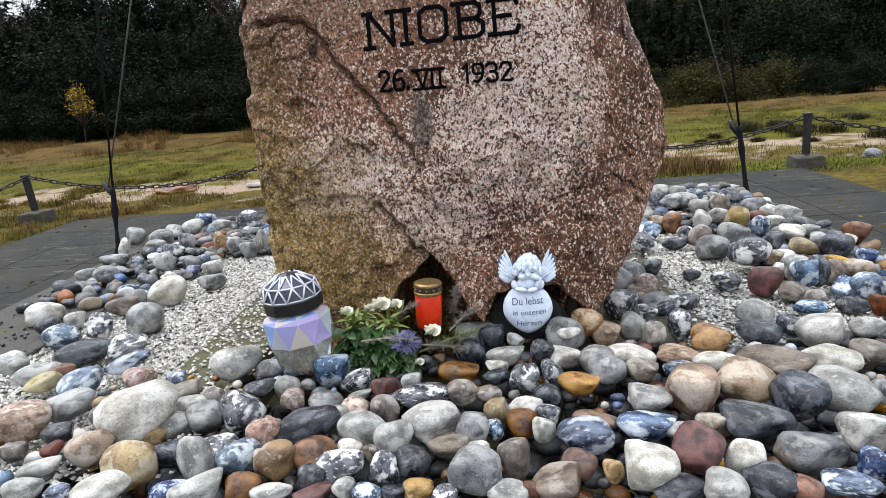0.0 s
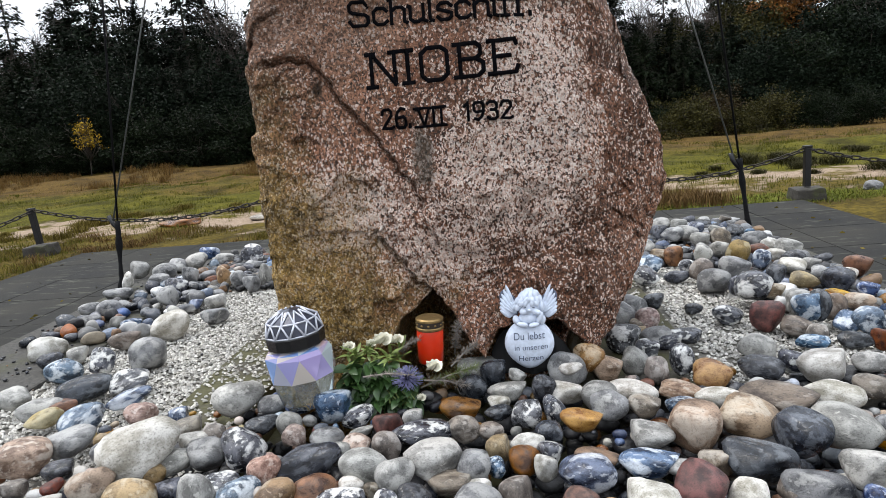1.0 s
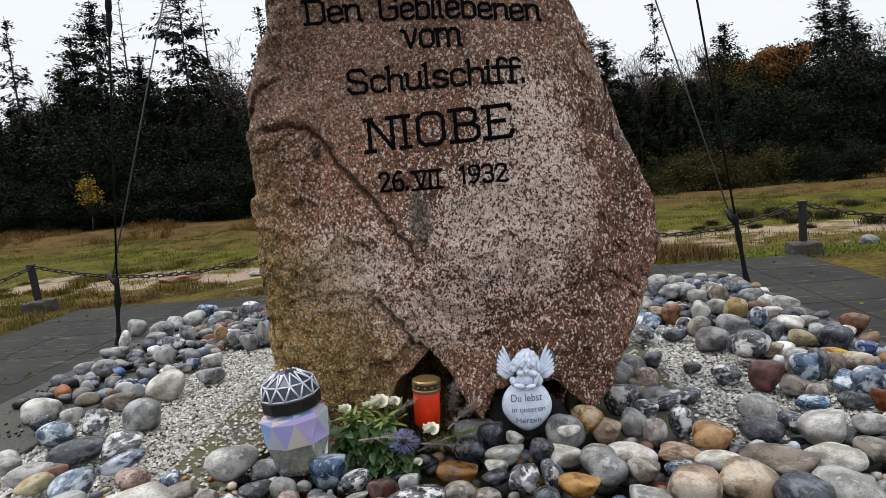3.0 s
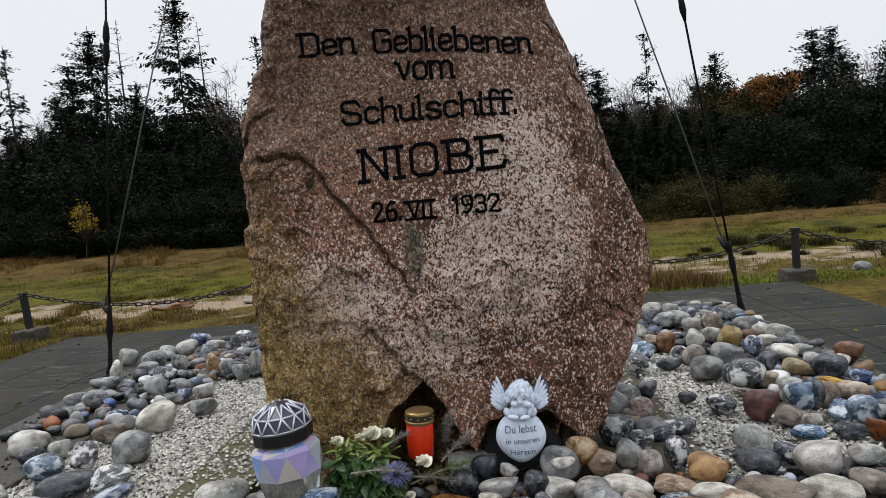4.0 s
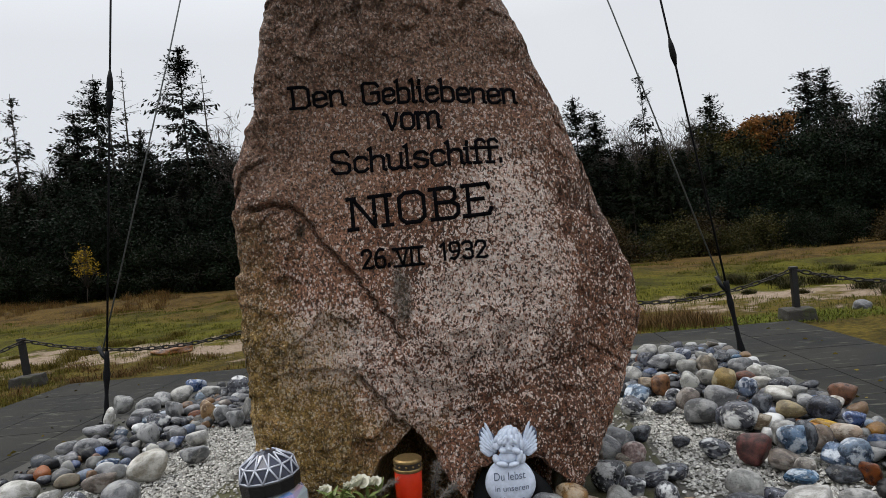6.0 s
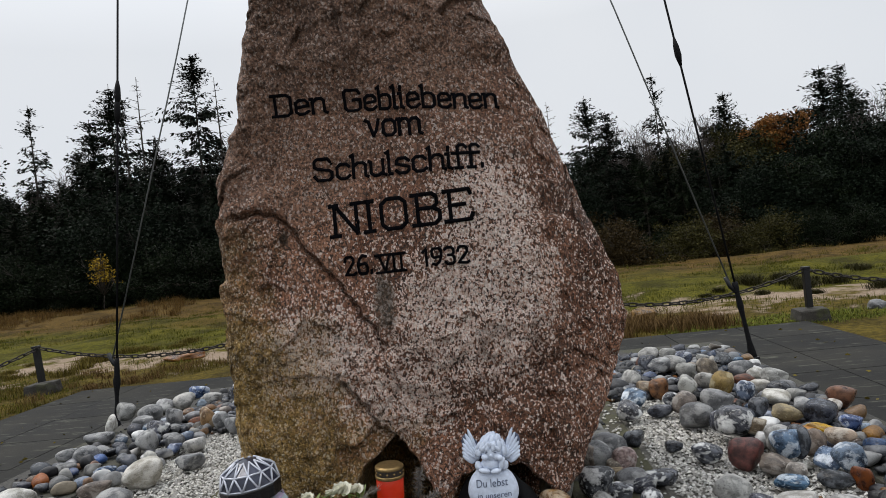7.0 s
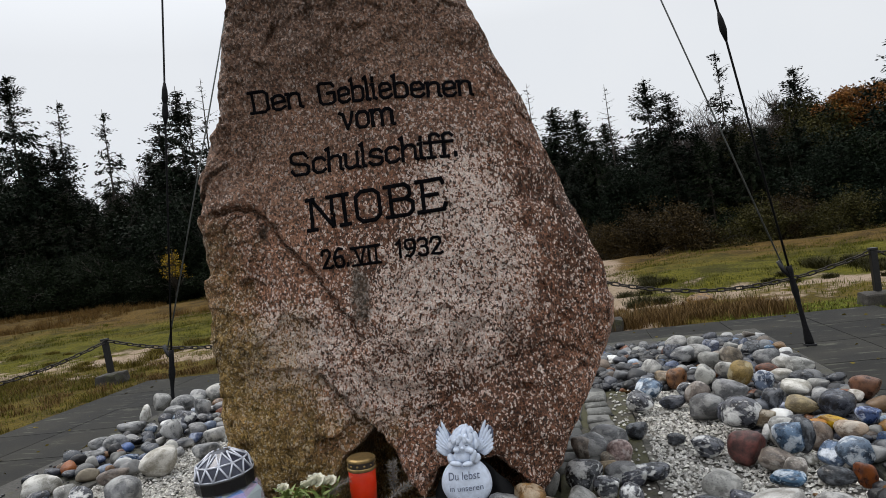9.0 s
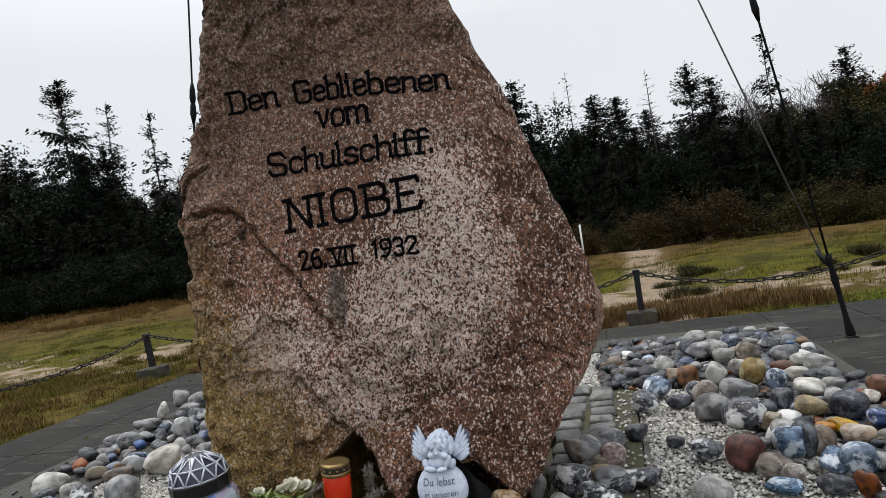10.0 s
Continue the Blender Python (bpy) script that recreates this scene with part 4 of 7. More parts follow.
def broad_tree(seed, h, spread, leaves, size, material, label, low=0.12, name="tree", long=1.0, thin=0.5):
    """A round-headed tree or shrub: forking limbs and clumps of leaves."""
    rng = np.random.default_rng(seed)
    tree = new(name)
    tagged(tree, label, "tree" if name == "tree" else "shrub", "trees of the wood" if name == "tree" else "shrubs at the wood's edge")
    runs, pts, sizes = [], [], []
    fork = Vector((rng.normal() * 0.1, rng.normal() * 0.1, h * rng.uniform(0.2, 0.35)))
    runs.append(([(0, 0, -0.3), fork * 0.5, fork], [0.022 * h + 0.02, 0.018 * h + 0.02, 0.014 * h + 0.015] if name == "tree" else [0.012 * h, 0.010 * h, 0.008 * h]))
    limbs = int(16 + 5 * spread)
    for _ in range(limbs):
        w, up = rng.uniform(0, 2 * math.pi), rng.uniform(low, 1.0)
        r = spread * math.sqrt(max(0.05, 1 - (2 * (up - 0.45)) ** 2 * 0.75)) * rng.uniform(0.35, 1.05)
        end = Vector((math.cos(w) * r, math.sin(w) * r, h * up * rng.uniform(0.85, 1.04)))
        mid = fork.lerp(end, 0.5) + Vector((rng.normal() * 0.15, rng.normal() * 0.15, 0.1 * spread))
        runs.append(([fork * 0.9, mid, end], [0.008 * h + 0.008, 0.005 * h + 0.006, 0.006]))
        for _ in range(6):
            tw = mid.lerp(end, rng.uniform(0.2, 1.0)) + Vector(rng.normal(size=3) * 0.22 * spread)
            runs.append(([mid.lerp(end, 0.5), tw], [0.012, 0.004]))
            n = int(rng.poisson(leaves))
            c = np.array(tw)
            pts += (c + rng.normal(size=(n, 3)) * np.array([1, 1, 0.7]) * 0.13 * spread).tolist()
            sizes += rng.uniform(0.6 * size, 1.4 * size, n).tolist()
    tubes("trunk", runs, BARK, tree, sides=4)
    if pts:
        if thin < 0.3:
            v, f = sprays(pts, np.array([0, 0, 0.9]) + rng.normal(size=(len(pts), 3)) * 0.7, np.array(sizes) * long, rng, thin * 0.5)
            new("crown", mesh_of("crown", v, f, material)).parent = tree
        else:
            crown_object("crown", pts, sizes, material, tree, rng, 0.2)
    return tree


SPRUCE_LABEL = "dark green spruce with drooping branches in the wood"
DEAD_LABEL = "thin half-dead spruce with sparse needles rising over the wood"
PINE_LABEL = "dark evergreen tree with a dense rounded crown"
kinds = {
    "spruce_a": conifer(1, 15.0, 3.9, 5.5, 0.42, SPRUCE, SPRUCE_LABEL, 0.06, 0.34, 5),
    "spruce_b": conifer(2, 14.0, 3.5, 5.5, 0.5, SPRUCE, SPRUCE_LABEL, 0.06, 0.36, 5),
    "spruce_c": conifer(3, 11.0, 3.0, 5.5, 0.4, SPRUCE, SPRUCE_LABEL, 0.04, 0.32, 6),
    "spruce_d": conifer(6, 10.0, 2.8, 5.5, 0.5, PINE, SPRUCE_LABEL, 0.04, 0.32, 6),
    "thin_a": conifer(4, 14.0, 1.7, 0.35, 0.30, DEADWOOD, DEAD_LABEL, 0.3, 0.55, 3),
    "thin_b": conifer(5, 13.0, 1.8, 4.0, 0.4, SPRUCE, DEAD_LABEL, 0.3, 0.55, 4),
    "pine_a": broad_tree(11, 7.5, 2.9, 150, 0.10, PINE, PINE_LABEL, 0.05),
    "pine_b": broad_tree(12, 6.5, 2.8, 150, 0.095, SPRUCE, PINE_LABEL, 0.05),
    "bare": broad_tree(13, 9.0, 2.5, 26, 0.17, BARETWIG, "bare grey-brown tree without leaves at the wood's crest", 0.25, long=2.0, thin=0.10),
    "autumn": broad_tree(14, 9.0, 1.75, 190, 0.08, AUTUMN, "autumn tree with rusty orange-brown leaves", 0.3),
    "olive": broad_tree(18, 7.0, 2.0, 110, 0.08, OLIVE, "tree with fading olive-green autumn leaves", 0.2),
    "bush": broad_tree(15, 2.6, 1.7, 90, 0.055, PINE, "low dark green shrub at the edge of the wood", 0.1, "shrub"),
    "bramble": broad_tree(16, 1.6, 1.5, 80, 0.045, BRAMBLE, "brown withered bramble thicket at the edge of the wood", 0.1, "shrub"),
    "olive_shrub": broad_tree(19, 1.8, 1.5, 80, 0.05, OLIVE, "olive-green fading shrub at the edge of the wood", 0.1, "shrub"),
    "yellow": broad_tree(17, 3.0, 0.70, 6, 0.06, YELLOWL, "young tree with bright yellow autumn leaves", 0.6, "shrub"),
}
OWN = {"spruce_a": 15.0, "spruce_b": 14.0, "spruce_c": 11.0, "spruce_d": 10.0, "thin_a": 14.0, "thin_b": 13.0, "pine_a": 7.5, "pine_b": 6.5, "bare": 9.0, "autumn": 9.0, "olive": 7.0, "bush": 2.6, "bramble": 1.6, "olive_shrub": 1.8, "yellow": 3.0}
used = set()


def plant(kind, x, y, h=None, turn=0.0, sink=0.25):
    """Stands one tree of a kind at a place, scaled to the height h."""
    base = kinds[kind]
    s = 1.0
    if h:
        s = h / OWN[kind]
    m = Matrix.LocRotScale((x, y, ground_height(x, y) - sink), Euler((0, 0, turn)), (s * (0.6 + 0.4 / s) if s > 1 else s, s * (0.6 + 0.4 / s) if s > 1 else s, s))
    if kind not in used:
        used.add(kind)
        base.matrix_basis = m
        return base
    got = copy_thing(base, Matrix())
    got.matrix_basis = m
    return got


EYE_Z = 1.54


def crest(kind, x, z, y=42.0):
    """A tree whose tip stands in the direction of (x, 42, z) as seen from the memorial, at the distance y."""
    x, z = x * y / 42.0, EYE_Z + (z - EYE_Z) * y / 42.0
    plant(kind, x, y, z - ground_height(x, y) + 0.25, x * 1.7)


# skyline trees
for kind, x, z, y in (
    ("spruce_a", -38.1, 18.1, 40), ("thin_b", -34.5, 15.5, 43), ("spruce_b", -34.9, 12.7, 41), ("spruce_c", -36.6, 12.2, 40), ("spruce_c", -42.1, 12.8, 42), ("spruce_b", -44.2, 13.4, 44), ("spruce_a", -47.5, 14.5, 42), ("spruce_b", -52.0, 14.0, 43),
    ("thin_b", -30.6, 14.2, 42), ("bare", -29.2, 9.7, 44), ("spruce_d", -27.2, 10.6, 43), ("spruce_c", -26.2, 12.5, 42), ("spruce_b", -24.9, 14.8, 42), ("thin_b", -24.0, 13.9, 41), ("thin_a", -22.9, 15.0, 43), ("spruce_c", -22.4, 11.0, 40),
    ("spruce_a", -19.0, 16.0, 42), ("thin_a", -17.4, 14.2, 43), ("bare", -16.2, 11.0, 44), ("thin_b", -13.9, 13.1, 42), ("spruce_c", -11.0, 10.2, 42), ("spruce_d", -8.0, 9.6, 41),
    ("spruce_c", -4.1, 10.8, 42), ("thin_b", -2.9, 9.2, 43), ("thin_a", -1.7, 9.6, 42), ("thin_a", -0.8, 10.7, 44), ("spruce_d", 0.7, 9.0, 42), ("spruce_d", 2.0, 8.6, 41), ("thin_a", 3.9, 9.8, 43),
    ("spruce_b", 6.3, 9.9, 39), ("spruce_c", 7.5, 8.7, 38), ("bare", 8.9, 7.9, 44), ("thin_b", 10.5, 10.7, 44), ("bare", 11.7, 7.6, 46), ("bare", 13.0, 7.8, 44), ("spruce_c", 14.2, 9.0, 44), ("olive", 15.3, 7.9, 42),
    ("autumn", 17.8, 9.2, 40), ("olive", 16.0, 7.2, 39), ("spruce_c", 20.4, 9.8, 44), ("spruce_b", 21.3, 10.0, 45), ("spruce_d", 22.2, 8.3, 44), ("bare", 22.9, 8.0, 43), ("spruce_b", 24.8, 8.9, 45), ("bare", 26.5, 8.2, 43), ("olive", 28.5, 7.6, 42)):
    crest(kind, x, z, y)
# the body of the wood: conifers in the west, pines below bare and rusty trees in the east
TOP_X, TOP_Z = [-60, -50, -42, -34, -28, -22, -17, -10, -4, 0, 4, 8, 12, 18, 26, 46], [12.5, 12.3, 11.6, 9.8, 9.0, 9.6, 8.2, 8.0, 7.6, 7.3, 7.2, 7.5, 7.4, 7.5, 7.6, 8.0]
rng = np.random.default_rng(5)
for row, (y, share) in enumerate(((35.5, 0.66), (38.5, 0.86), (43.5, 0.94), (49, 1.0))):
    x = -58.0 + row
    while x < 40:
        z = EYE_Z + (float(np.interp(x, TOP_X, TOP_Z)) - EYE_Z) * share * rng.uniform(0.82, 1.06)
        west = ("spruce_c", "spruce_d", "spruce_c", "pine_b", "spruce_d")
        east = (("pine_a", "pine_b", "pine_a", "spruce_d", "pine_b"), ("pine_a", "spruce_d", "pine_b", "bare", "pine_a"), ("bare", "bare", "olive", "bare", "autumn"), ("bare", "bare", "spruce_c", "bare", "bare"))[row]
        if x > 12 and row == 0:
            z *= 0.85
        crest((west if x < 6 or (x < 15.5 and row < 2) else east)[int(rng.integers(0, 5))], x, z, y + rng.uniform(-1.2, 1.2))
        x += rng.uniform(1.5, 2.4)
# young conifers close the gaps below the bare crests
for k in range(9):
    crest(("spruce_c", "spruce_d")[k % 2], 5.6 + 1.15 * k, 5.3 + 0.5 * math.sin(k * 2.3), 37.0 + 0.8 * (k % 3))
# thicket along its foot
x = -50.0
while x < 40:
    west = x < -6
    plant("bush" if west or rng.uniform() < 0.3 else ("bramble", "bramble", "olive_shrub")[int(rng.integers(0, 3))], x, (32.5 if west else 27.5) + rng.uniform(-1, 1), rng.uniform(1.8, 3.2) if west else rng.uniform(1.0, 1.7), rng.uniform(0, 6.28), 0.15)
    x += rng.uniform(0.9, 1.6)
plant("yellow", -19.9, 31.2, 2.9, 0.4, 0.0)
for k, b in kinds.items():
    if k not in used:
        raise ValueError(k)


# ---- cobbles ----
def cobble_mesh(seed, name="cobble", knobbly=0.18, sub=3):
    """A rounded beach cobble about 1 across each half-axis."""
    bm = bmesh.new()
    bmesh.ops.create_icosphere(bm, subdivisions=sub, radius=1.0)
    o = Vector((seed * 3.7, seed * 1.3, seed * 7.1))
    rng = random.Random(seed)
    p = rng.uniform(2.1, 3.0)
    for v in bm.verts:
        d = v.co.normalized()
        r = (abs(d.x) ** p + abs(d.y) ** p + abs(d.z) ** p) ** (-1 / p)
        r *= 1 + knobbly * noise.noise(d * 1.1 + o) * 1.6 + knobbly * 0.4 * noise.noise(d * 2.6 + o)
        v.co = d * r
    for _ in range(3 + seed % 6):
        w = Vector((rng.gauss(0, 1), rng.gauss(0, 1), rng.gauss(0, 1))).normalized()
        cut = rng.uniform(0.56, 0.9)
        for v in bm.verts:
            over = v.co.dot(w) - cut
            if over > 0:
                v.co -= w * over * 0.85
    bmesh.ops.smooth_vert(bm, verts=bm.verts, factor=0.5, use_axis_x=True, use_axis_y=True, use_axis_z=True)
    me = bpy.data.meshes.new(name)
    bm.to_mesh(me)
    bm.free()
    me.polygons.foreach_set("use_smooth", [True] * len(me.polygons))
    return me


SHAPES = {}
WORDS = {"white": "chalky white rounded beach cobble", "grey": "smooth grey rounded beach cobble", "light": "pale grey rounded beach cobble", "blue": "blue-grey flint cobble with white patches",
         "dark": "almost black flint cobble", "mottled": "black and white mottled flint cobble", "tan": "tan sandstone cobble", "brown": "brown flint cobble", "orange": "ochre-yellow flint cobble",
         "red": "dark red porphyry cobble", "pink": "speckled pink granite cobble", "taupe": "taupe-brown smooth cobble", "black": "flint cobble coloured near black as gap shade"}
placed = []


def cobble(x, y, z, a, b, c, kind, turn=0.0, tip=0.0):
    """One cobble: centre, half-axes in metres, stone, turn in plan and tilt sideways in degrees."""
    shape = int(abs(x * 131 + y * 71 + z * 37) * 10) % 22
    key = (shape, kind)
    if key not in SHAPES:
        SHAPES[key] = cobble_mesh(shape)
        SHAPES[key].materials.append(PEBBLE[kind])
    ob = new("cobble", SHAPES[key])
    ob.matrix_basis = Matrix.LocRotScale((x, y, z), Euler((0, radians(tip), radians(turn))), (a * 0.96, b * 0.96, c * 0.97))
    placed.append((x, y, max(a, b)))
    return tagged(ob, WORDS[kind] + " on the stone bed", "cobble", "cobbles on the bed")

cobble(-0.576, 1.506, 0.819, 0.071, 0.062, 0.050, "light", 17, 1)
cobble(-0.491, 1.510, 0.800, 0.043, 0.037, 0.025, "grey", 18, 2)
cobble(-0.415, 1.487, 0.800, 0.035, 0.033, 0.026, "blue", 23, -7)
cobble(-0.307, 1.455, 0.820, 0.060, 0.049, 0.051, "blue", 3, 5)
cobble(-0.242, 1.412, 0.798, 0.046, 0.035, 0.024, "mottled", 15, -20)
cobble(-0.401, 1.374, 0.805, 0.035, 0.028, 0.032, "light", 13, 8)
cobble(-0.362, 1.284, 0.820, 0.030, 0.030, 0.026, "pink", 20, 5)
cobble(-0.280, 1.262, 0.821, 0.044, 0.038, 0.027, "grey", 17, 2)
cobble(-0.367, 1.421, 0.793, 0.019, 0.016, 0.016, "light", 9, 2)
cobble(-0.440, 1.202, 0.839, 0.054, 0.054, 0.050, "mottled", 35, 0)
cobble(-0.472, 1.386, 0.800, 0.046, 0.037, 0.025, "dark", 30, 3)
cobble(-0.203, 1.232, 0.819, 0.038, 0.037, 0.024, "pink", 3, 4)
cobble(-0.207, 1.317, 0.810, 0.037, 0.018, 0.012, "light", 14, -10)
cobble(-0.145, 1.299, 0.831, 0.036, 0.031, 0.040, "red", 6, -8)
cobble(-0.130, 1.204, 0.827, 0.033, 0.030, 0.033, "taupe", 22, -0)
cobble(-0.096, 1.383, 0.805, 0.032, 0.027, 0.031, "light", 15, 6)
cobble(-0.053, 1.254, 0.824, 0.077, 0.046, 0.030, "mottled", 14, 7)
cobble(-0.020, 1.127, 0.831, 0.067, 0.062, 0.040, "light", 5, 5)
cobble(-0.168, 1.128, 0.830, 0.052, 0.041, 0.039, "light", 13, 7)
cobble(-0.295, 1.155, 0.827, 0.076, 0.053, 0.035, "dark", 30, -6)
cobble(-0.365, 1.110, 0.830, 0.036, 0.028, 0.038, "pink", 13, -5)
cobble(-0.241, 1.192, 0.820, 0.033, 0.028, 0.026, "light", 30, -1)
cobble(-0.088, 1.063, 0.833, 0.041, 0.035, 0.042, "light", 15, -3)
cobble(-0.044, 1.007, 0.823, 0.038, 0.033, 0.030, "dark", 10, -2)
cobble(0.020, 1.071, 0.817, 0.055, 0.036, 0.023, "taupe", 2, 1)
cobble(0.022, 1.423, 0.806, 0.064, 0.049, 0.033, "brown", 7, 6)
cobble(0.053, 1.702, 0.791, 0.068, 0.055, 0.044, "light", 8, 7)
cobble(0.043, 1.546, 0.806, 0.041, 0.038, 0.033, "dark", 14, 8)
cobble(0.136, 1.516, 0.802, 0.060, 0.040, 0.027, "light", 5, -5)
cobble(0.109, 1.468, 0.796, 0.031, 0.030, 0.021, "white", 11, 7)
cobble(0.034, 1.275, 0.823, 0.039, 0.032, 0.029, "taupe", 16, 1)
cobble(0.090, 1.278, 0.817, 0.029, 0.026, 0.022, "taupe", 8, -5)
cobble(0.109, 1.404, 0.795, 0.038, 0.029, 0.019, "dark", 11, 1)
cobble(0.175, 1.363, 0.808, 0.044, 0.044, 0.036, "mottled", -7, -7)
cobble(0.228, 1.505, 0.812, 0.040, 0.036, 0.044, "dark", 7, 8)
cobble(0.278, 1.492, 0.806, 0.048, 0.040, 0.032, "white", -16, 5)
cobble(0.356, 1.431, 0.812, 0.048, 0.040, 0.040, "light", -10, -6)
cobble(0.300, 1.305, 0.821, 0.058, 0.041, 0.027, "orange", -12, 4)
cobble(0.243, 1.383, 0.810, 0.030, 0.026, 0.038, "mottled", 7, -7)
cobble(0.109, 1.180, 0.828, 0.031, 0.031, 0.036, "tan", 5, -7)
cobble(0.168, 1.206, 0.816, 0.043, 0.031, 0.021, "white", 5, -3)
cobble(0.160, 1.130, 0.824, 0.038, 0.038, 0.030, "brown", 10, 8)
cobble(0.059, 1.101, 0.829, 0.039, 0.036, 0.037, "grey", 4, 8)
cobble(0.141, 0.991, 0.837, 0.035, 0.031, 0.048, "taupe", -5, -7)
cobble(0.103, 1.114, 0.820, 0.018, 0.017, 0.025, "blue", 5, -7)
cobble(0.212, 1.147, 0.825, 0.031, 0.030, 0.031, "mottled", -12, -1)
cobble(0.219, 1.245, 0.820, 0.032, 0.031, 0.025, "dark", -0, -6)
cobble(0.199, 1.100, 0.826, 0.025, 0.021, 0.033, "white", -15, 6)
cobble(0.309, 1.135, 0.818, 0.055, 0.037, 0.024, "brown", -13, 7)
cobble(0.280, 1.069, 0.824, 0.057, 0.048, 0.030, "blue", 4, -2)
cobble(0.254, 0.974, 0.824, 0.039, 0.031, 0.031, "red", -7, 0)
cobble(0.069, 0.945, 0.835, 0.052, 0.044, 0.045, "grey", 8, 2)
cobble(0.073, 1.048, 0.815, 0.023, 0.022, 0.018, "white", 5, 2)
cobble(-0.245, 1.038, 0.827, 0.050, 0.042, 0.033, "brown", 32, 0)
cobble(-0.307, 1.006, 0.830, 0.044, 0.043, 0.039, "tan", 21, 4)
cobble(-0.337, 1.020, 0.823, 0.022, 0.022, 0.029, "taupe", 16, -3)
cobble(-0.389, 1.032, 0.827, 0.045, 0.040, 0.035, "blue", 39, 0)
cobble(-0.186, 0.997, 0.823, 0.050, 0.046, 0.029, "mottled", 18, -8)
cobble(-0.183, 1.069, 0.815, 0.027, 0.024, 0.018, "white", 14, 1)
cobble(-0.133, 1.053, 0.816, 0.021, 0.016, 0.021, "taupe", 0, 2)
cobble(-0.097, 0.978, 0.826, 0.028, 0.026, 0.033, "mottled", 17, -7)
cobble(-0.228, 0.962, 0.821, 0.029, 0.024, 0.026, "dark", 23, -1)
cobble(-0.218, 0.931, 0.813, 0.039, 0.028, 0.016, "red", 25, -2)
cobble(-0.297, 0.936, 0.813, 0.044, 0.026, 0.016, "light", 29, 4)
cobble(-0.353, 0.947, 0.819, 0.036, 0.030, 0.024, "brown", 13, -7)
cobble(-0.161, 0.930, 0.817, 0.025, 0.022, 0.022, "light", 22, 7)
cobble(-0.122, 0.927, 0.815, 0.027, 0.026, 0.019, "blue", 8, -1)
cobble(-0.031, 0.932, 0.814, 0.029, 0.027, 0.018, "tan", 13, -3)
cobble(0.019, 0.918, 0.812, 0.027, 0.025, 0.015, "mottled", 3, -3)
cobble(-0.072, 0.925, 0.813, 0.025, 0.025, 0.016, "dark", 9, 2)
cobble(0.126, 0.913, 0.814, 0.040, 0.031, 0.018, "light", -4, -2)
cobble(0.213, 0.929, 0.822, 0.056, 0.048, 0.028, "taupe", 4, -8)
cobble(0.164, 0.913, 0.815, 0.021, 0.017, 0.018, "red", 1, 4)
cobble(-1.601, 2.166, 0.780, 0.073, 0.052, 0.044, "white", 33, -4)
cobble(-1.339, 1.656, 0.797, 0.043, 0.043, 0.038, "light", 49, -4)
cobble(-1.178, 1.548, 0.806, 0.066, 0.046, 0.032, "light", 30, -1)
cobble(-1.115, 1.480, 0.801, 0.053, 0.038, 0.026, "tan", 45, -6)
cobble(-1.126, 1.561, 0.800, 0.053, 0.037, 0.026, "brown", 33, -3)
cobble(-0.989, 1.444, 0.809, 0.065, 0.052, 0.037, "blue", 37, -25)
cobble(-1.369, 1.923, 0.780, 0.061, 0.051, 0.044, "blue", 35, 6)
cobble(-1.492, 2.038, 0.773, 0.045, 0.038, 0.034, "dark", 28, -3)
cobble(-1.428, 2.096, 0.773, 0.043, 0.036, 0.035, "light", 40, 6)
cobble(-1.182, 1.747, 0.777, 0.086, 0.056, 0.040, "dark", 35, -4)
cobble(-0.958, 1.620, 0.795, 0.067, 0.035, 0.025, "blue", 33, -12)
cobble(-1.050, 1.793, 0.779, 0.071, 0.060, 0.042, "mottled", 33, -5)
cobble(-1.245, 1.962, 0.789, 0.048, 0.040, 0.056, "mottled", 43, 5)
cobble(-1.107, 1.999, 0.793, 0.067, 0.057, 0.060, "grey", 22, -4)
cobble(-1.319, 2.232, 0.775, 0.070, 0.047, 0.040, "taupe", 41, 2)
cobble(-1.664, 2.541, 0.771, 0.047, 0.038, 0.033, "grey", 43, -2)
cobble(-1.789, 2.741, 0.773, 0.051, 0.041, 0.035, "grey", 24, -3)
cobble(-1.668, 2.703, 0.780, 0.060, 0.048, 0.045, "grey", 41, -4)
cobble(-1.798, 2.996, 0.780, 0.076, 0.052, 0.045, "grey", 28, -1)
cobble(-1.879, 3.232, 0.789, 0.034, 0.029, 0.055, "white", 31, 25)
cobble(-1.971, 3.505, 0.794, 0.061, 0.052, 0.060, "light", 28, 7)
cobble(-1.762, 3.396, 0.788, 0.073, 0.061, 0.055, "grey", 19, -8)
cobble(-1.515, 3.206, 0.803, 0.047, 0.039, 0.074, "grey", 39, 6)
cobble(-1.427, 2.783, 0.792, 0.054, 0.046, 0.059, "grey", 42, -1)
cobble(-1.503, 3.016, 0.789, 0.059, 0.050, 0.056, "mottled", 41, 7)
cobble(-1.190, 2.343, 0.790, 0.086, 0.067, 0.057, "white", 29, -25)
cobble(-1.424, 2.459, 0.770, 0.051, 0.037, 0.032, "blue", 39, 5)
cobble(-1.188, 2.763, 0.775, 0.062, 0.045, 0.039, "light", 30, 0)
cobble(-1.087, 2.507, 0.777, 0.061, 0.047, 0.041, "grey", 20, -3)
cobble(-1.671, 3.633, 0.792, 0.066, 0.056, 0.059, "light", 18, -7)
cobble(-1.296, 3.144, 0.797, 0.048, 0.041, 0.066, "tan", 27, -3)
cobble(-1.204, 3.083, 0.788, 0.041, 0.034, 0.054, "grey", 32, -7)
cobble(-1.114, 3.017, 0.787, 0.047, 0.038, 0.053, "grey", 33, 3)
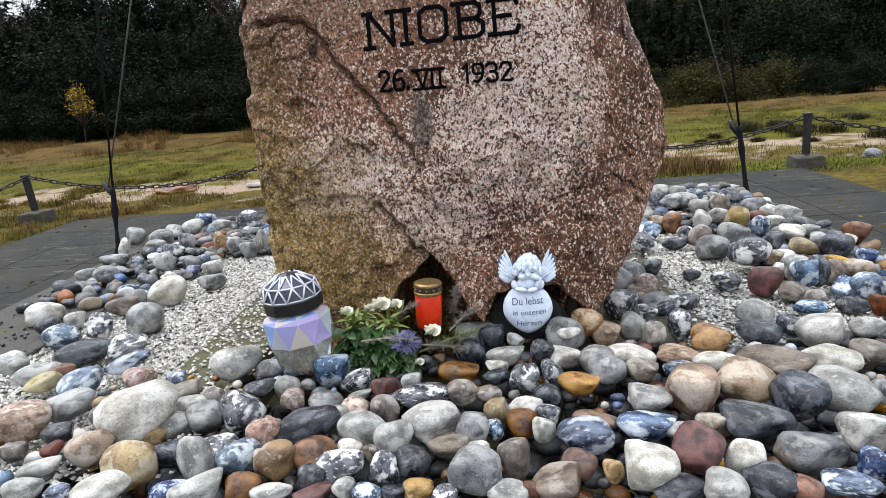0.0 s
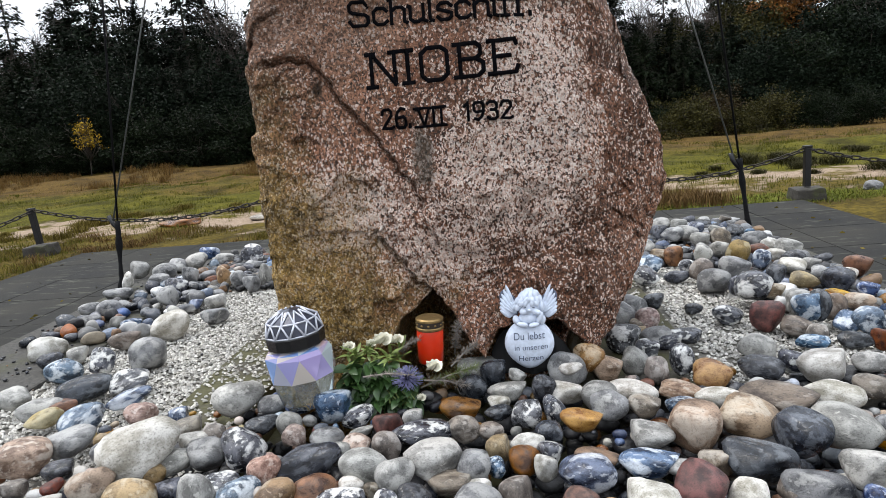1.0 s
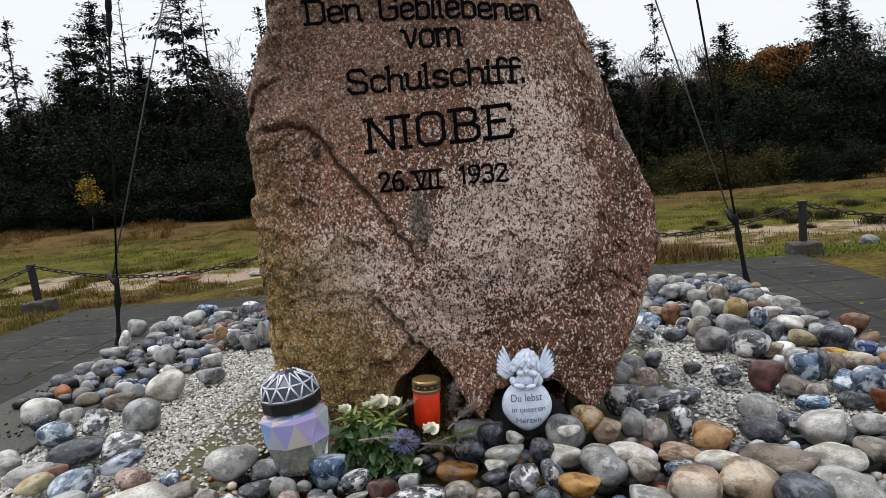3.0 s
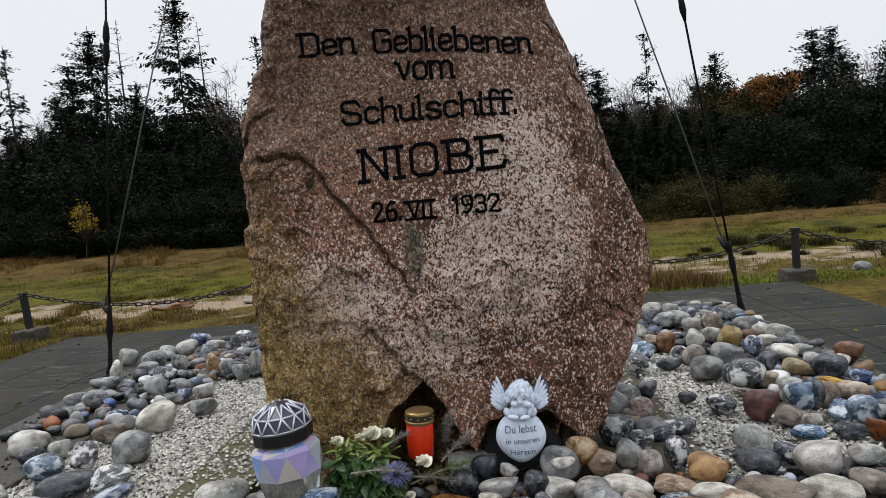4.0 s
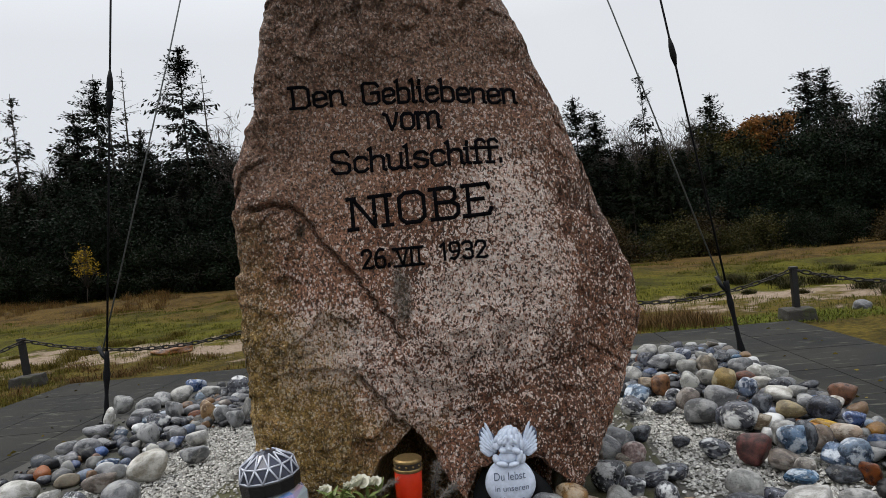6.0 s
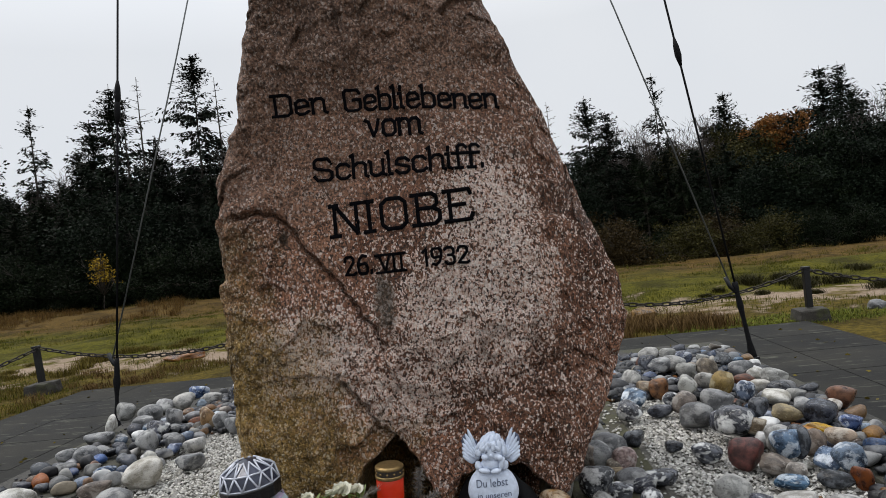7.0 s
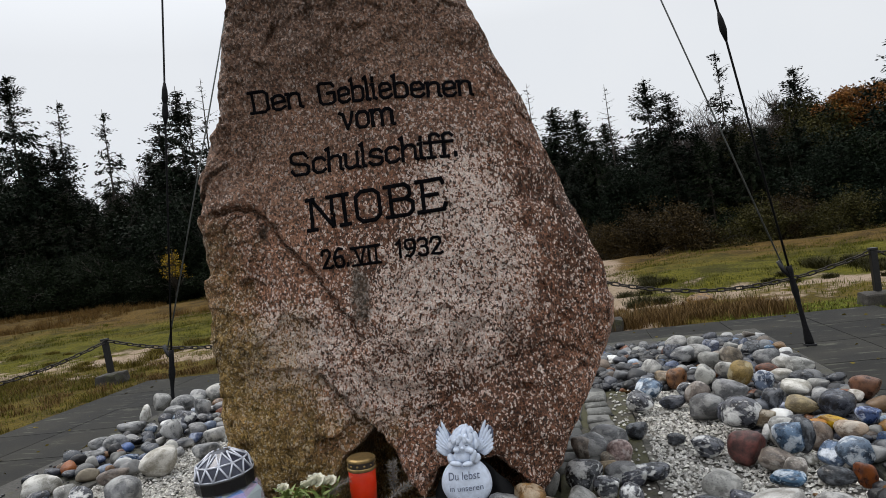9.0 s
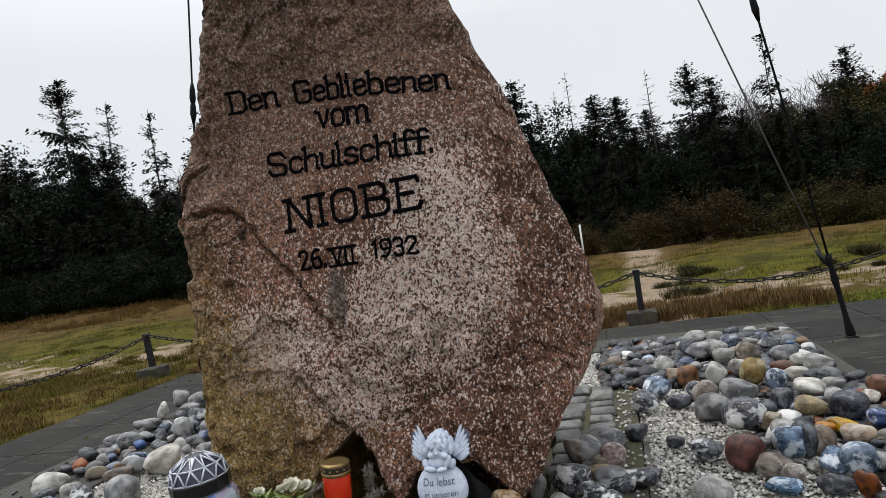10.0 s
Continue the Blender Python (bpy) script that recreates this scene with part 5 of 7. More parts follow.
cobble(-1.780, 3.602, 0.784, 0.065, 0.056, 0.050, "grey", 39, 6)
cobble(-1.370, 3.712, 0.798, 0.073, 0.061, 0.068, "mottled", 33, 1)
cobble(-1.072, 3.107, 0.798, 0.041, 0.034, 0.066, "light", 7, 4)
cobble(-1.307, 2.798, 0.778, 0.047, 0.040, 0.043, "grey", 18, -3)
cobble(-1.697, 3.205, 0.783, 0.062, 0.053, 0.047, "grey", 34, 0)
cobble(-1.757, 3.987, 0.785, 0.068, 0.058, 0.050, "blue", 23, 7)
cobble(-1.529, 3.707, 0.785, 0.071, 0.059, 0.050, "light", 27, -3)
cobble(-0.855, 1.496, 0.802, 0.049, 0.040, 0.028, "pink", 26, 6)
cobble(-0.723, 1.455, 0.807, 0.032, 0.029, 0.035, "blue", 29, 5)
cobble(-0.657, 1.171, 0.855, 0.089, 0.084, 0.070, "white", 29, -5)
cobble(-0.785, 1.238, 0.822, 0.038, 0.030, 0.027, "grey", 36, 5)
cobble(-0.628, 1.141, 0.820, 0.035, 0.033, 0.026, "tan", 23, 5)
cobble(-0.966, 1.206, 0.835, 0.063, 0.056, 0.045, "pink", 53, 5)
cobble(-0.911, 1.285, 0.827, 0.066, 0.050, 0.035, "grey", 47, -8)
cobble(-0.861, 1.176, 0.820, 0.043, 0.037, 0.025, "dark", 42, 6)
cobble(-0.714, 1.072, 0.832, 0.049, 0.039, 0.041, "tan", 24, -4)
cobble(-0.904, 1.092, 0.824, 0.030, 0.027, 0.030, "taupe", 35, 0)
cobble(-0.796, 1.026, 0.819, 0.048, 0.036, 0.024, "light", 38, -0)
cobble(-0.830, 1.109, 0.814, 0.025, 0.024, 0.018, "red", 47, -8)
cobble(-0.594, 0.997, 0.839, 0.055, 0.054, 0.049, "tan", 22, -6)
cobble(-0.611, 0.947, 0.825, 0.060, 0.049, 0.032, "white", 26, -7)
cobble(-0.789, 0.960, 0.819, 0.040, 0.036, 0.024, "light", 55, 6)
cobble(-0.721, 0.958, 0.812, 0.026, 0.022, 0.015, "blue", 28, 0)
cobble(-0.470, 1.013, 0.840, 0.038, 0.036, 0.051, "light", 24, -3)
cobble(-0.543, 1.059, 0.827, 0.037, 0.036, 0.035, "dark", 27, 2)
cobble(-0.606, 1.184, 0.822, 0.045, 0.042, 0.028, "light", 33, -2)
cobble(-0.593, 1.257, 0.824, 0.040, 0.033, 0.030, "light", 20, -3)
cobble(-0.534, 1.200, 0.830, 0.043, 0.041, 0.038, "grey", 18, 1)
cobble(-0.675, 1.400, 0.802, 0.052, 0.041, 0.028, "taupe", 35, -2)
cobble(-0.584, 1.355, 0.802, 0.033, 0.027, 0.028, "taupe", 15, -5)
cobble(-0.452, 1.084, 0.821, 0.040, 0.036, 0.026, "mottled", 24, 2)
cobble(-0.436, 0.947, 0.821, 0.059, 0.042, 0.027, "light", 37, -2)
cobble(-0.490, 0.941, 0.816, 0.036, 0.031, 0.021, "blue", 40, 2)
cobble(0.290, 1.607, 0.816, 0.058, 0.050, 0.052, "grey", -7, -2)
cobble(0.356, 1.640, 0.832, 0.042, 0.040, 0.045, "tan", 20, 4)
cobble(0.100, 1.600, 0.826, 0.046, 0.040, 0.046, "dark", 10, 5)
cobble(0.160, 1.548, 0.832, 0.029, 0.020, 0.019, "light", -20, 30)
cobble(0.368, 1.915, 0.786, 0.047, 0.038, 0.050, "tan", -6, 3)
cobble(0.400, 1.883, 0.786, 0.033, 0.028, 0.053, "light", -10, 3)
cobble(0.300, 1.553, 0.838, 0.032, 0.022, 0.018, "white", -6, -4)
cobble(0.410, 1.639, 0.803, 0.053, 0.048, 0.041, "tan", -8, 3)
cobble(0.492, 1.672, 0.799, 0.045, 0.038, 0.045, "light", -23, -1)
cobble(0.497, 1.907, 0.787, 0.060, 0.051, 0.053, "mottled", -12, 6)
cobble(0.560, 1.841, 0.775, 0.047, 0.038, 0.040, "mottled", 0, -2)
cobble(0.524, 1.581, 0.813, 0.031, 0.028, 0.042, "taupe", -2, 5)
cobble(0.436, 1.483, 0.804, 0.066, 0.045, 0.031, "white", -17, -1)
cobble(0.370, 1.393, 0.811, 0.048, 0.042, 0.039, "grey", -19, 5)
cobble(0.456, 1.398, 0.804, 0.048, 0.045, 0.030, "taupe", -7, 6)
cobble(0.614, 1.674, 0.800, 0.035, 0.032, 0.046, "mottled", -7, 3)
cobble(0.651, 1.548, 0.807, 0.052, 0.045, 0.035, "orange", -11, 1)
cobble(0.556, 1.481, 0.797, 0.057, 0.032, 0.022, "pink", -26, 1)
cobble(0.535, 1.401, 0.798, 0.039, 0.035, 0.024, "blue", -29, -6)
cobble(0.630, 1.438, 0.799, 0.054, 0.036, 0.024, "white", -10, -7)
cobble(0.755, 1.391, 0.809, 0.103, 0.054, 0.037, "taupe", -34, -6)
cobble(0.512, 1.206, 0.843, 0.057, 0.050, 0.055, "tan", -5, -5)
cobble(0.645, 1.248, 0.833, 0.070, 0.062, 0.042, "tan", -34, 5)
cobble(0.702, 1.167, 0.839, 0.059, 0.052, 0.049, "dark", -35, 6)
cobble(0.594, 1.079, 0.836, 0.071, 0.063, 0.046, "dark", -16, 5)
cobble(0.810, 1.191, 0.834, 0.076, 0.064, 0.043, "light", -15, 1)
cobble(0.931, 1.559, 0.817, 0.073, 0.067, 0.048, "white", -17, -7)
cobble(0.874, 1.393, 0.809, 0.066, 0.054, 0.037, "white", -19, 0)
cobble(1.058, 1.592, 0.801, 0.050, 0.038, 0.026, "light", -23, -6)
cobble(0.853, 1.792, 0.776, 0.056, 0.053, 0.039, "light", -14, 7)
cobble(0.785, 1.572, 0.805, 0.063, 0.046, 0.032, "dark", -34, -3)
cobble(0.869, 1.591, 0.813, 0.039, 0.032, 0.042, "mottled", -22, 5)
cobble(0.406, 1.108, 0.823, 0.069, 0.045, 0.029, "blue", -20, -5)
cobble(0.422, 1.213, 0.822, 0.054, 0.043, 0.028, "light", -19, 2)
cobble(0.522, 1.094, 0.825, 0.037, 0.030, 0.032, "taupe", -11, -2)
cobble(0.463, 0.984, 0.840, 0.052, 0.048, 0.051, "red", -20, -2)
cobble(0.534, 0.968, 0.828, 0.039, 0.032, 0.036, "white", -25, -1)
cobble(0.363, 0.944, 0.834, 0.057, 0.049, 0.043, "white", -24, 0)
cobble(0.649, 0.978, 0.834, 0.058, 0.050, 0.043, "grey", -12, -1)
cobble(0.768, 1.037, 0.835, 0.053, 0.045, 0.044, "light", -22, -5)
cobble(0.624, 0.988, 0.824, 0.033, 0.030, 0.030, "taupe", -19, 4)
cobble(0.557, 0.919, 0.821, 0.045, 0.044, 0.027, "dark", -18, 0)
cobble(0.484, 0.901, 0.820, 0.040, 0.039, 0.026, "light", -20, 2)
cobble(0.403, 0.901, 0.818, 0.048, 0.038, 0.023, "dark", -4, -6)
cobble(0.598, 0.889, 0.816, 0.031, 0.027, 0.021, "brown", -36, 4)
cobble(0.676, 0.909, 0.814, 0.049, 0.028, 0.017, "blue", -17, 0)
cobble(0.734, 0.949, 0.824, 0.028, 0.024, 0.030, "blue", -31, 4)
cobble(0.309, 0.962, 0.821, 0.019, 0.018, 0.027, "orange", -18, -4)
cobble(0.452, 1.087, 0.818, 0.032, 0.032, 0.024, "light", -23, 1)
cobble(0.883, 1.206, 0.823, 0.022, 0.022, 0.029, "grey", -35, -4)
cobble(0.987, 1.443, 0.802, 0.053, 0.041, 0.028, "taupe", -24, 7)
cobble(0.979, 2.039, 0.789, 0.058, 0.049, 0.057, "red", -27, 3)
cobble(1.050, 1.959, 0.771, 0.062, 0.040, 0.033, "taupe", -26, 6)
cobble(1.107, 2.039, 0.819, 0.059, 0.050, 0.056, "blue", -22, -4)
cobble(1.107, 2.095, 0.813, 0.054, 0.046, 0.047, "light", -32, -8)
cobble(1.178, 2.019, 0.811, 0.035, 0.029, 0.045, "taupe", -27, -2)
cobble(1.139, 2.029, 0.817, 0.039, 0.033, 0.053, "dark", -34, -2)
cobble(1.285, 2.078, 0.801, 0.047, 0.039, 0.033, "tan", -33, 4)
cobble(1.277, 2.207, 0.791, 0.050, 0.025, 0.021, "orange", -36, 8)
cobble(1.229, 2.203, 0.789, 0.030, 0.022, 0.019, "orange", -26, 2)
cobble(1.250, 2.380, 0.801, 0.060, 0.038, 0.033, "tan", -25, 5)
cobble(1.337, 2.333, 0.813, 0.060, 0.050, 0.047, "dark", -17, 1)
cobble(1.496, 2.503, 0.813, 0.060, 0.051, 0.047, "brown", -28, 4)
cobble(1.442, 2.453, 0.796, 0.033, 0.029, 0.026, "white", -17, -2)
cobble(1.352, 2.471, 0.799, 0.047, 0.037, 0.031, "grey", -19, 7)
cobble(1.398, 2.235, 0.799, 0.045, 0.036, 0.031, "blue", -29, -4)
cobble(1.296, 2.609, 0.804, 0.054, 0.042, 0.035, "white", -31, 3)
cobble(1.027, 2.293, 0.818, 0.065, 0.056, 0.055, "mottled", -16, 7)
cobble(1.001, 2.348, 0.806, 0.041, 0.034, 0.039, "dark", -10, -4)
cobble(0.955, 2.505, 0.786, 0.068, 0.056, 0.050, "grey", -26, -4)
cobble(1.064, 2.561, 0.820, 0.074, 0.063, 0.057, "grey", -28, 3)
cobble(0.952, 2.655, 0.789, 0.053, 0.043, 0.056, "taupe", -6, 6)
cobble(0.738, 2.653, 0.782, 0.059, 0.049, 0.046, "mottled", -19, 6)
cobble(0.794, 2.849, 0.784, 0.067, 0.056, 0.049, "blue", -18, -1)
cobble(0.860, 2.680, 0.768, 0.054, 0.034, 0.029, "dark", -8, -7)
cobble(0.928, 2.784, 0.775, 0.038, 0.033, 0.040, "mottled", -27, 5)
cobble(0.925, 2.977, 0.786, 0.048, 0.041, 0.053, "brown", -20, -2)
cobble(0.875, 3.036, 0.775, 0.052, 0.045, 0.040, "tan", -11, 3)
cobble(1.031, 2.869, 0.815, 0.045, 0.038, 0.050, "light", -31, -3)
cobble(1.128, 2.967, 0.808, 0.050, 0.043, 0.041, "light", -20, -0)
cobble(1.154, 2.803, 0.821, 0.059, 0.048, 0.059, "tan", -27, 1)
cobble(1.198, 3.185, 0.816, 0.058, 0.048, 0.050, "taupe", -5, -2)
cobble(1.113, 3.187, 0.813, 0.060, 0.051, 0.047, "light", -15, -6)
cobble(1.083, 3.373, 0.809, 0.070, 0.050, 0.043, "light", -22, 3)
cobble(0.992, 3.535, 0.787, 0.054, 0.046, 0.054, "dark", -24, 6)
cobble(1.018, 3.344, 0.809, 0.066, 0.049, 0.043, "grey", -3, -6)
cobble(1.341, 3.118, 0.809, 0.059, 0.050, 0.043, "grey", -8, -2)
cobble(1.290, 2.947, 0.799, 0.050, 0.036, 0.031, "red", -13, 4)
cobble(1.377, 3.044, 0.798, 0.043, 0.033, 0.029, "white", -27, 3)
cobble(1.415, 2.924, 0.807, 0.065, 0.047, 0.041, "light", -19, 5)
cobble(1.310, 2.811, 0.798, 0.053, 0.035, 0.030, "white", -29, 4)
cobble(1.215, 2.714, 0.813, 0.039, 0.033, 0.047, "blue", -8, 3)
cobble(1.362, 2.741, 0.800, 0.051, 0.037, 0.032, "dark", -22, -6)
cobble(1.393, 2.647, 0.797, 0.047, 0.033, 0.029, "light", -25, -2)
cobble(1.274, 3.486, 0.798, 0.043, 0.034, 0.030, "light", -11, 3)
cobble(1.180, 3.513, 0.807, 0.050, 0.043, 0.041, "blue", -14, -5)
cobble(1.340, 3.381, 0.804, 0.048, 0.041, 0.035, "dark", -15, 2)
cobble(0.848, 3.215, 0.784, 0.055, 0.047, 0.049, "light", -21, 6)
cobble(1.137, 3.687, 0.803, 0.052, 0.041, 0.035, "light", -10, -6)
cobble(1.038, 3.729, 0.804, 0.063, 0.041, 0.035, "light", -1, -6)
cobble(1.178, 2.467, 0.809, 0.040, 0.034, 0.043, "dark", -27, 4)
cobble(1.087, 2.271, 0.802, 0.054, 0.040, 0.034, "tan", -19, 1)
cobble(0.689, 2.336, 0.771, 0.043, 0.036, 0.033, "dark", -9, -1)
cobble(0.806, 2.243, 0.762, 0.037, 0.026, 0.021, "dark", -21, -5)
cobble(0.883, 2.122, 0.770, 0.055, 0.038, 0.032, "mottled", -31, 3)
cobble(0.525, 2.165, 0.785, 0.061, 0.052, 0.050, "grey", -2, 1)
cobble(0.581, 2.083, 0.765, 0.035, 0.029, 0.025, "taupe", -5, -2)
cobble(0.637, 1.918, 0.771, 0.065, 0.040, 0.033, "mottled", -3, -7)
cobble(1.070, 1.901, 0.769, 0.037, 0.032, 0.031, "taupe", -25, -4)
cobble(1.139, 1.993, 0.755, 0.020, 0.015, 0.013, "white", -18, -2)
cobble(1.034, 1.845, 0.764, 0.055, 0.028, 0.024, "blue", -30, -2)
cobble(1.234, 1.937, 0.784, 0.052, 0.045, 0.049, "blue", -27, 4)
cobble(1.194, 1.961, 0.777, 0.047, 0.040, 0.041, "blue", -31, 6)
cobble(1.149, 1.846, 0.765, 0.053, 0.031, 0.026, "dark", -38, -4)
cobble(1.214, 1.826, 0.775, 0.029, 0.024, 0.040, "brown", -41, -6)
cobble(0.582, 2.264, 0.780, 0.073, 0.053, 0.045, "grey", 1, 4)
cobble(0.609, 2.094, 0.779, 0.041, 0.034, 0.043, "pink", 12, 4)
cobble(0.497, 2.134, 0.791, 0.037, 0.030, 0.059, "taupe", 3, -5)
cobble(0.564, 2.046, 0.759, 0.039, 0.022, 0.018, "tan", 5, 1)
cobble(0.693, 1.935, 0.774, 0.054, 0.046, 0.036, "mottled", -8, -4)
cobble(0.600, 1.927, 0.775, 0.049, 0.042, 0.036, "grey", 11, -8)



# small cobbles and chips that fill the gaps, and the gravel under them
def blob_cloud(name, items, materials, label, sub=2):
    """Many small stones in one mesh: items of (x, y, z, a, b, c, turn, material index)."""
    protos = []
    for k in range(8):
        me = cobble_mesh(40 + k, "proto", 0.14, sub)
        protos.append((np.array([tuple(v.co) for v in me.vertices]), np.array([tuple(p.vertices) for p in me.polygons])))
        bpy.data.meshes.remove(me)
    verts, faces, mats, off = [], [], [], 0
    for k, (x, y, z, a, b, c, turn, mat) in enumerate(items):
        pv, pf = protos[k % 8]
        ct, st = math.cos(turn), math.sin(turn)
        v = pv * np.array([a, b, c])
        v = np.stack([v[:, 0] * ct - v[:, 1] * st + x, v[:, 0] * st + v[:, 1] * ct + y, v[:, 2] + z], 1)
        verts.append(v)
        faces.append(pf + off)
        mats += [mat] * len(pf)
        off += len(pv)
    me = bpy.data.meshes.new(name)
    me.from_pydata(np.concatenate(verts).tolist(), [], np.concatenate(faces).tolist())
    for m in materials:
        me.materials.append(m)
    me.polygons.foreach_set("material_index", mats)
    me.polygons.foreach_set("use_smooth", [True] * len(me.polygons))
    me.update()
    return tagged(new(name, me), label, name.replace("_", " "), kind="stuff")


def in_pile(x, y):
    """Where cobbles lie close together."""
    if 0.92 < y < 1.62 and -1.42 < x < 1.5:
        return not (x < -0.62 and y > 1.36 + 0.5 * (x + 1.1))
    if x > 0.98 + 0.12 * math.sin(y * 4) and 1.5 < y < 4.0 and x < 1.5:
        return y > 3.0 or x > 1.28 - 0.5 * max(0, 1.9 - y) - 0.25 * smooth01((y - 2.4) / 0.6)
    if 3.0 < y < 3.95 and 0.55 < x < 1.5:
        return True
    return -1.55 < x < -0.62 and 3.05 < y < 3.9 and x < -0.62 - (y - 3.0) * 0.1


KINDS = list(PEBBLE)
# more cobbles heaped behind and beside the stone
more = random.Random(12)
tries, heap = 0, []
while tries < 1500:
    tries += 1
    pick = more.random()
    if pick < 0.12:
        x, y = more.uniform(-1.80, -1.25), more.uniform(2.3, 3.2)
    elif pick < 0.75:
        x, y = more.uniform(0.62, 1.50), more.uniform(1.9, 3.95)
        if y < 3.0 and x < 1.12 + 0.1 * math.sin(y * 5):
            continue
    else:
        x, y = more.uniform(-1.65, -0.62), more.uniform(2.6, 3.95)
        if y < 3.2 and x > -1.28:
            continue
    a = more.uniform(0.024, 0.048)
    if min(math.hypot(x - px, y - py) - 0.62 * (pr + a) for px, py, pr in placed) < 0:
        continue
    c = a * more.uniform(0.55, 0.8)
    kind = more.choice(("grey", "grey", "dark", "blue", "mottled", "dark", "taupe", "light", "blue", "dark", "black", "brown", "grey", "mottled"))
    heap.append((x, y, TOP + 0.85 * c + more.uniform(0, 0.012), a, a * more.uniform(0.7, 0.95), c, more.uniform(0, 3.14), KINDS.index(kind)))
    placed.append((x, y, a))
blob_cloud("heaped_cobbles", heap, [PEBBLE[k] for k in KINDS], "heap of mixed rounded beach cobbles behind the memorial stone", 3)

rng = np.random.default_rng(21)
fill = []
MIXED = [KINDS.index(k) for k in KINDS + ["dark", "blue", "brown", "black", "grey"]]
# fill below the cobbles, mostly near black in place of gap shade
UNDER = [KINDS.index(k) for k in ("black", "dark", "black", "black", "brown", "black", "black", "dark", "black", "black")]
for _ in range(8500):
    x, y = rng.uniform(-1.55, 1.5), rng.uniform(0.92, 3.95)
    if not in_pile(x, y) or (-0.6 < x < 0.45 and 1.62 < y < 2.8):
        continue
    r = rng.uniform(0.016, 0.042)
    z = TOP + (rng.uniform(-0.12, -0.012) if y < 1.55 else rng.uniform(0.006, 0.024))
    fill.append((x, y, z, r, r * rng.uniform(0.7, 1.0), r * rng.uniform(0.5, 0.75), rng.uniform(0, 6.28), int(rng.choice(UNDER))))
for _ in range(1500):
    x, y = rng.uniform(-1.4, 1.45), rng.uniform(0.93, 1.6)
    r = rng.uniform(0.011, 0.026)
    near = min(math.hypot(x - px, y - py) - 0.80 * pr - 0.7 * r for px, py, pr in placed)
    if in_pile(x, y) and near > 0:
        fill.append((x, y, TOP + rng.uniform(0.025, 0.055), r, r * rng.uniform(0.7, 1.0), r * rng.uniform(0.55, 0.85), rng.uniform(0, 6.28), int(rng.choice(MIXED))))
blob_cloud("small_cobbles", fill, [PEBBLE[k] for k in KINDS], "small beach pebbles between larger cobbles, the lower ones coloured near black as shade")

chips = []
for _ in range(620):
    x, y = (rng.uniform(PX0 + 0.03, PX0 + 0.55) if rng.random() < 0.6 else rng.uniform(PX0 + 0.03, PX1 - 0.03)), rng.uniform(1.2, 4.2)
    if -0.6 < x < 0.6 and 1.5 < y < 2.9:
        continue
    r = rng.uniform(0.005, 0.014)
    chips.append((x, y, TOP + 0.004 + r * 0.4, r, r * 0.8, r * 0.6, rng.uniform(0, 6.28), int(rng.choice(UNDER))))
blob_cloud("stone_chips", chips, [PEBBLE[k] for k in KINDS], "loose stone chips scattered over the bed and its border", 1)


def gravel():
    n = 80000
    x = rng.uniform(-1.44, 1.27, n)
    y = rng.uniform(0.95, 3.9, n)
    keep = (x < -0.845) | (x > 0.725) | (y > 3.1) | ((x < -0.58) & (rng.random(n) < 0.30)) | ((x > 0.62) & (rng.random(n) < 0.10))
    keep &= y > np.where(x > 0, 1.52, 1.10)
    x, y = x[keep], y[keep]
    n = len(x)
    r = rng.uniform(0.005, 0.0095, n)
    z = TOP - 0.012 + r * 0.45 + rng.uniform(0, 0.005, n) + np.where((x > -0.845) & (x < 0.725) & (y < 3.1), 0.016, 0)
    octa = np.array([(1, 0, 0), (0, 1, 0), (-1, 0, 0), (0, -1, 0), (0, 0, 1), (0, 0, -0.6)], float)
    tri = np.array([(0, 1, 4), (1, 2, 4), (2, 3, 4), (3, 0, 4), (1, 0, 5), (2, 1, 5), (3, 2, 5), (0, 3, 5)])
    jig = octa[None] * (1 + rng.uniform(-0.3, 0.3, (n, 6, 3)))
    w = rng.uniform(0, 6.28, n)
    ct, st = np.cos(w)[:, None], np.sin(w)[:, None]
    vx = jig[:, :, 0] * ct - jig[:, :, 1] * st * 0.75
    vy = jig[:, :, 0] * st + jig[:, :, 1] * ct * 0.75
    v = np.stack([vx * r[:, None] + x[:, None], vy * r[:, None] + y[:, None], jig[:, :, 2] * 0.7 * r[:, None] + z[:, None]], 2).reshape(-1, 3)
    f = (tri[None] + 6 * np.arange(n)[:, None, None]).reshape(-1, 3)
    ob = new("gravel", mesh_of("gravel", v.tolist(), f.tolist(), GRIT))
    return tagged(ob, "pale grey fine gravel between the concrete strips", "gravel", kind="stuff")


gravel()

# ---- offerings before the stone ----
GLASS = nodes_of("pearly_glass")
pearl, pn, pl, pb = GLASS
pgeo = pn.new("ShaderNodeNewGeometry")
pl.new(ramp(pn, pl, pgeo.outputs["Random Per Island"], [(0.0, (0.56, 0.44, 0.85)), (0.22, (0.24, 0.44, 0.90)), (0.42, (0.80, 0.62, 0.80)), (0.62, (0.88, 0.80, 0.68)), (0.8, (0.62, 0.60, 0.88)), (1.0, (0.66, 0.80, 0.78))]), pb.inputs["Base Color"])
pb.inputs["Roughness"].default_value, pb.inputs["Transmission Weight"].default_value = 0.10, 0.5
pb.inputs["Coat Weight"].default_value = 0.4
CLEAR, cn, cl, cb = nodes_of("clear_facet_glass")
cgeo = cn.new("ShaderNodeNewGeometry")
cl.new(ramp(cn, cl, cgeo.outputs["Random Per Island"], [(0.0, (0.55, 0.58, 0.50)), (0.5, (0.75, 0.74, 0.70)), (1.0, (0.60, 0.72, 0.74))]), cb.inputs["Base Color"])
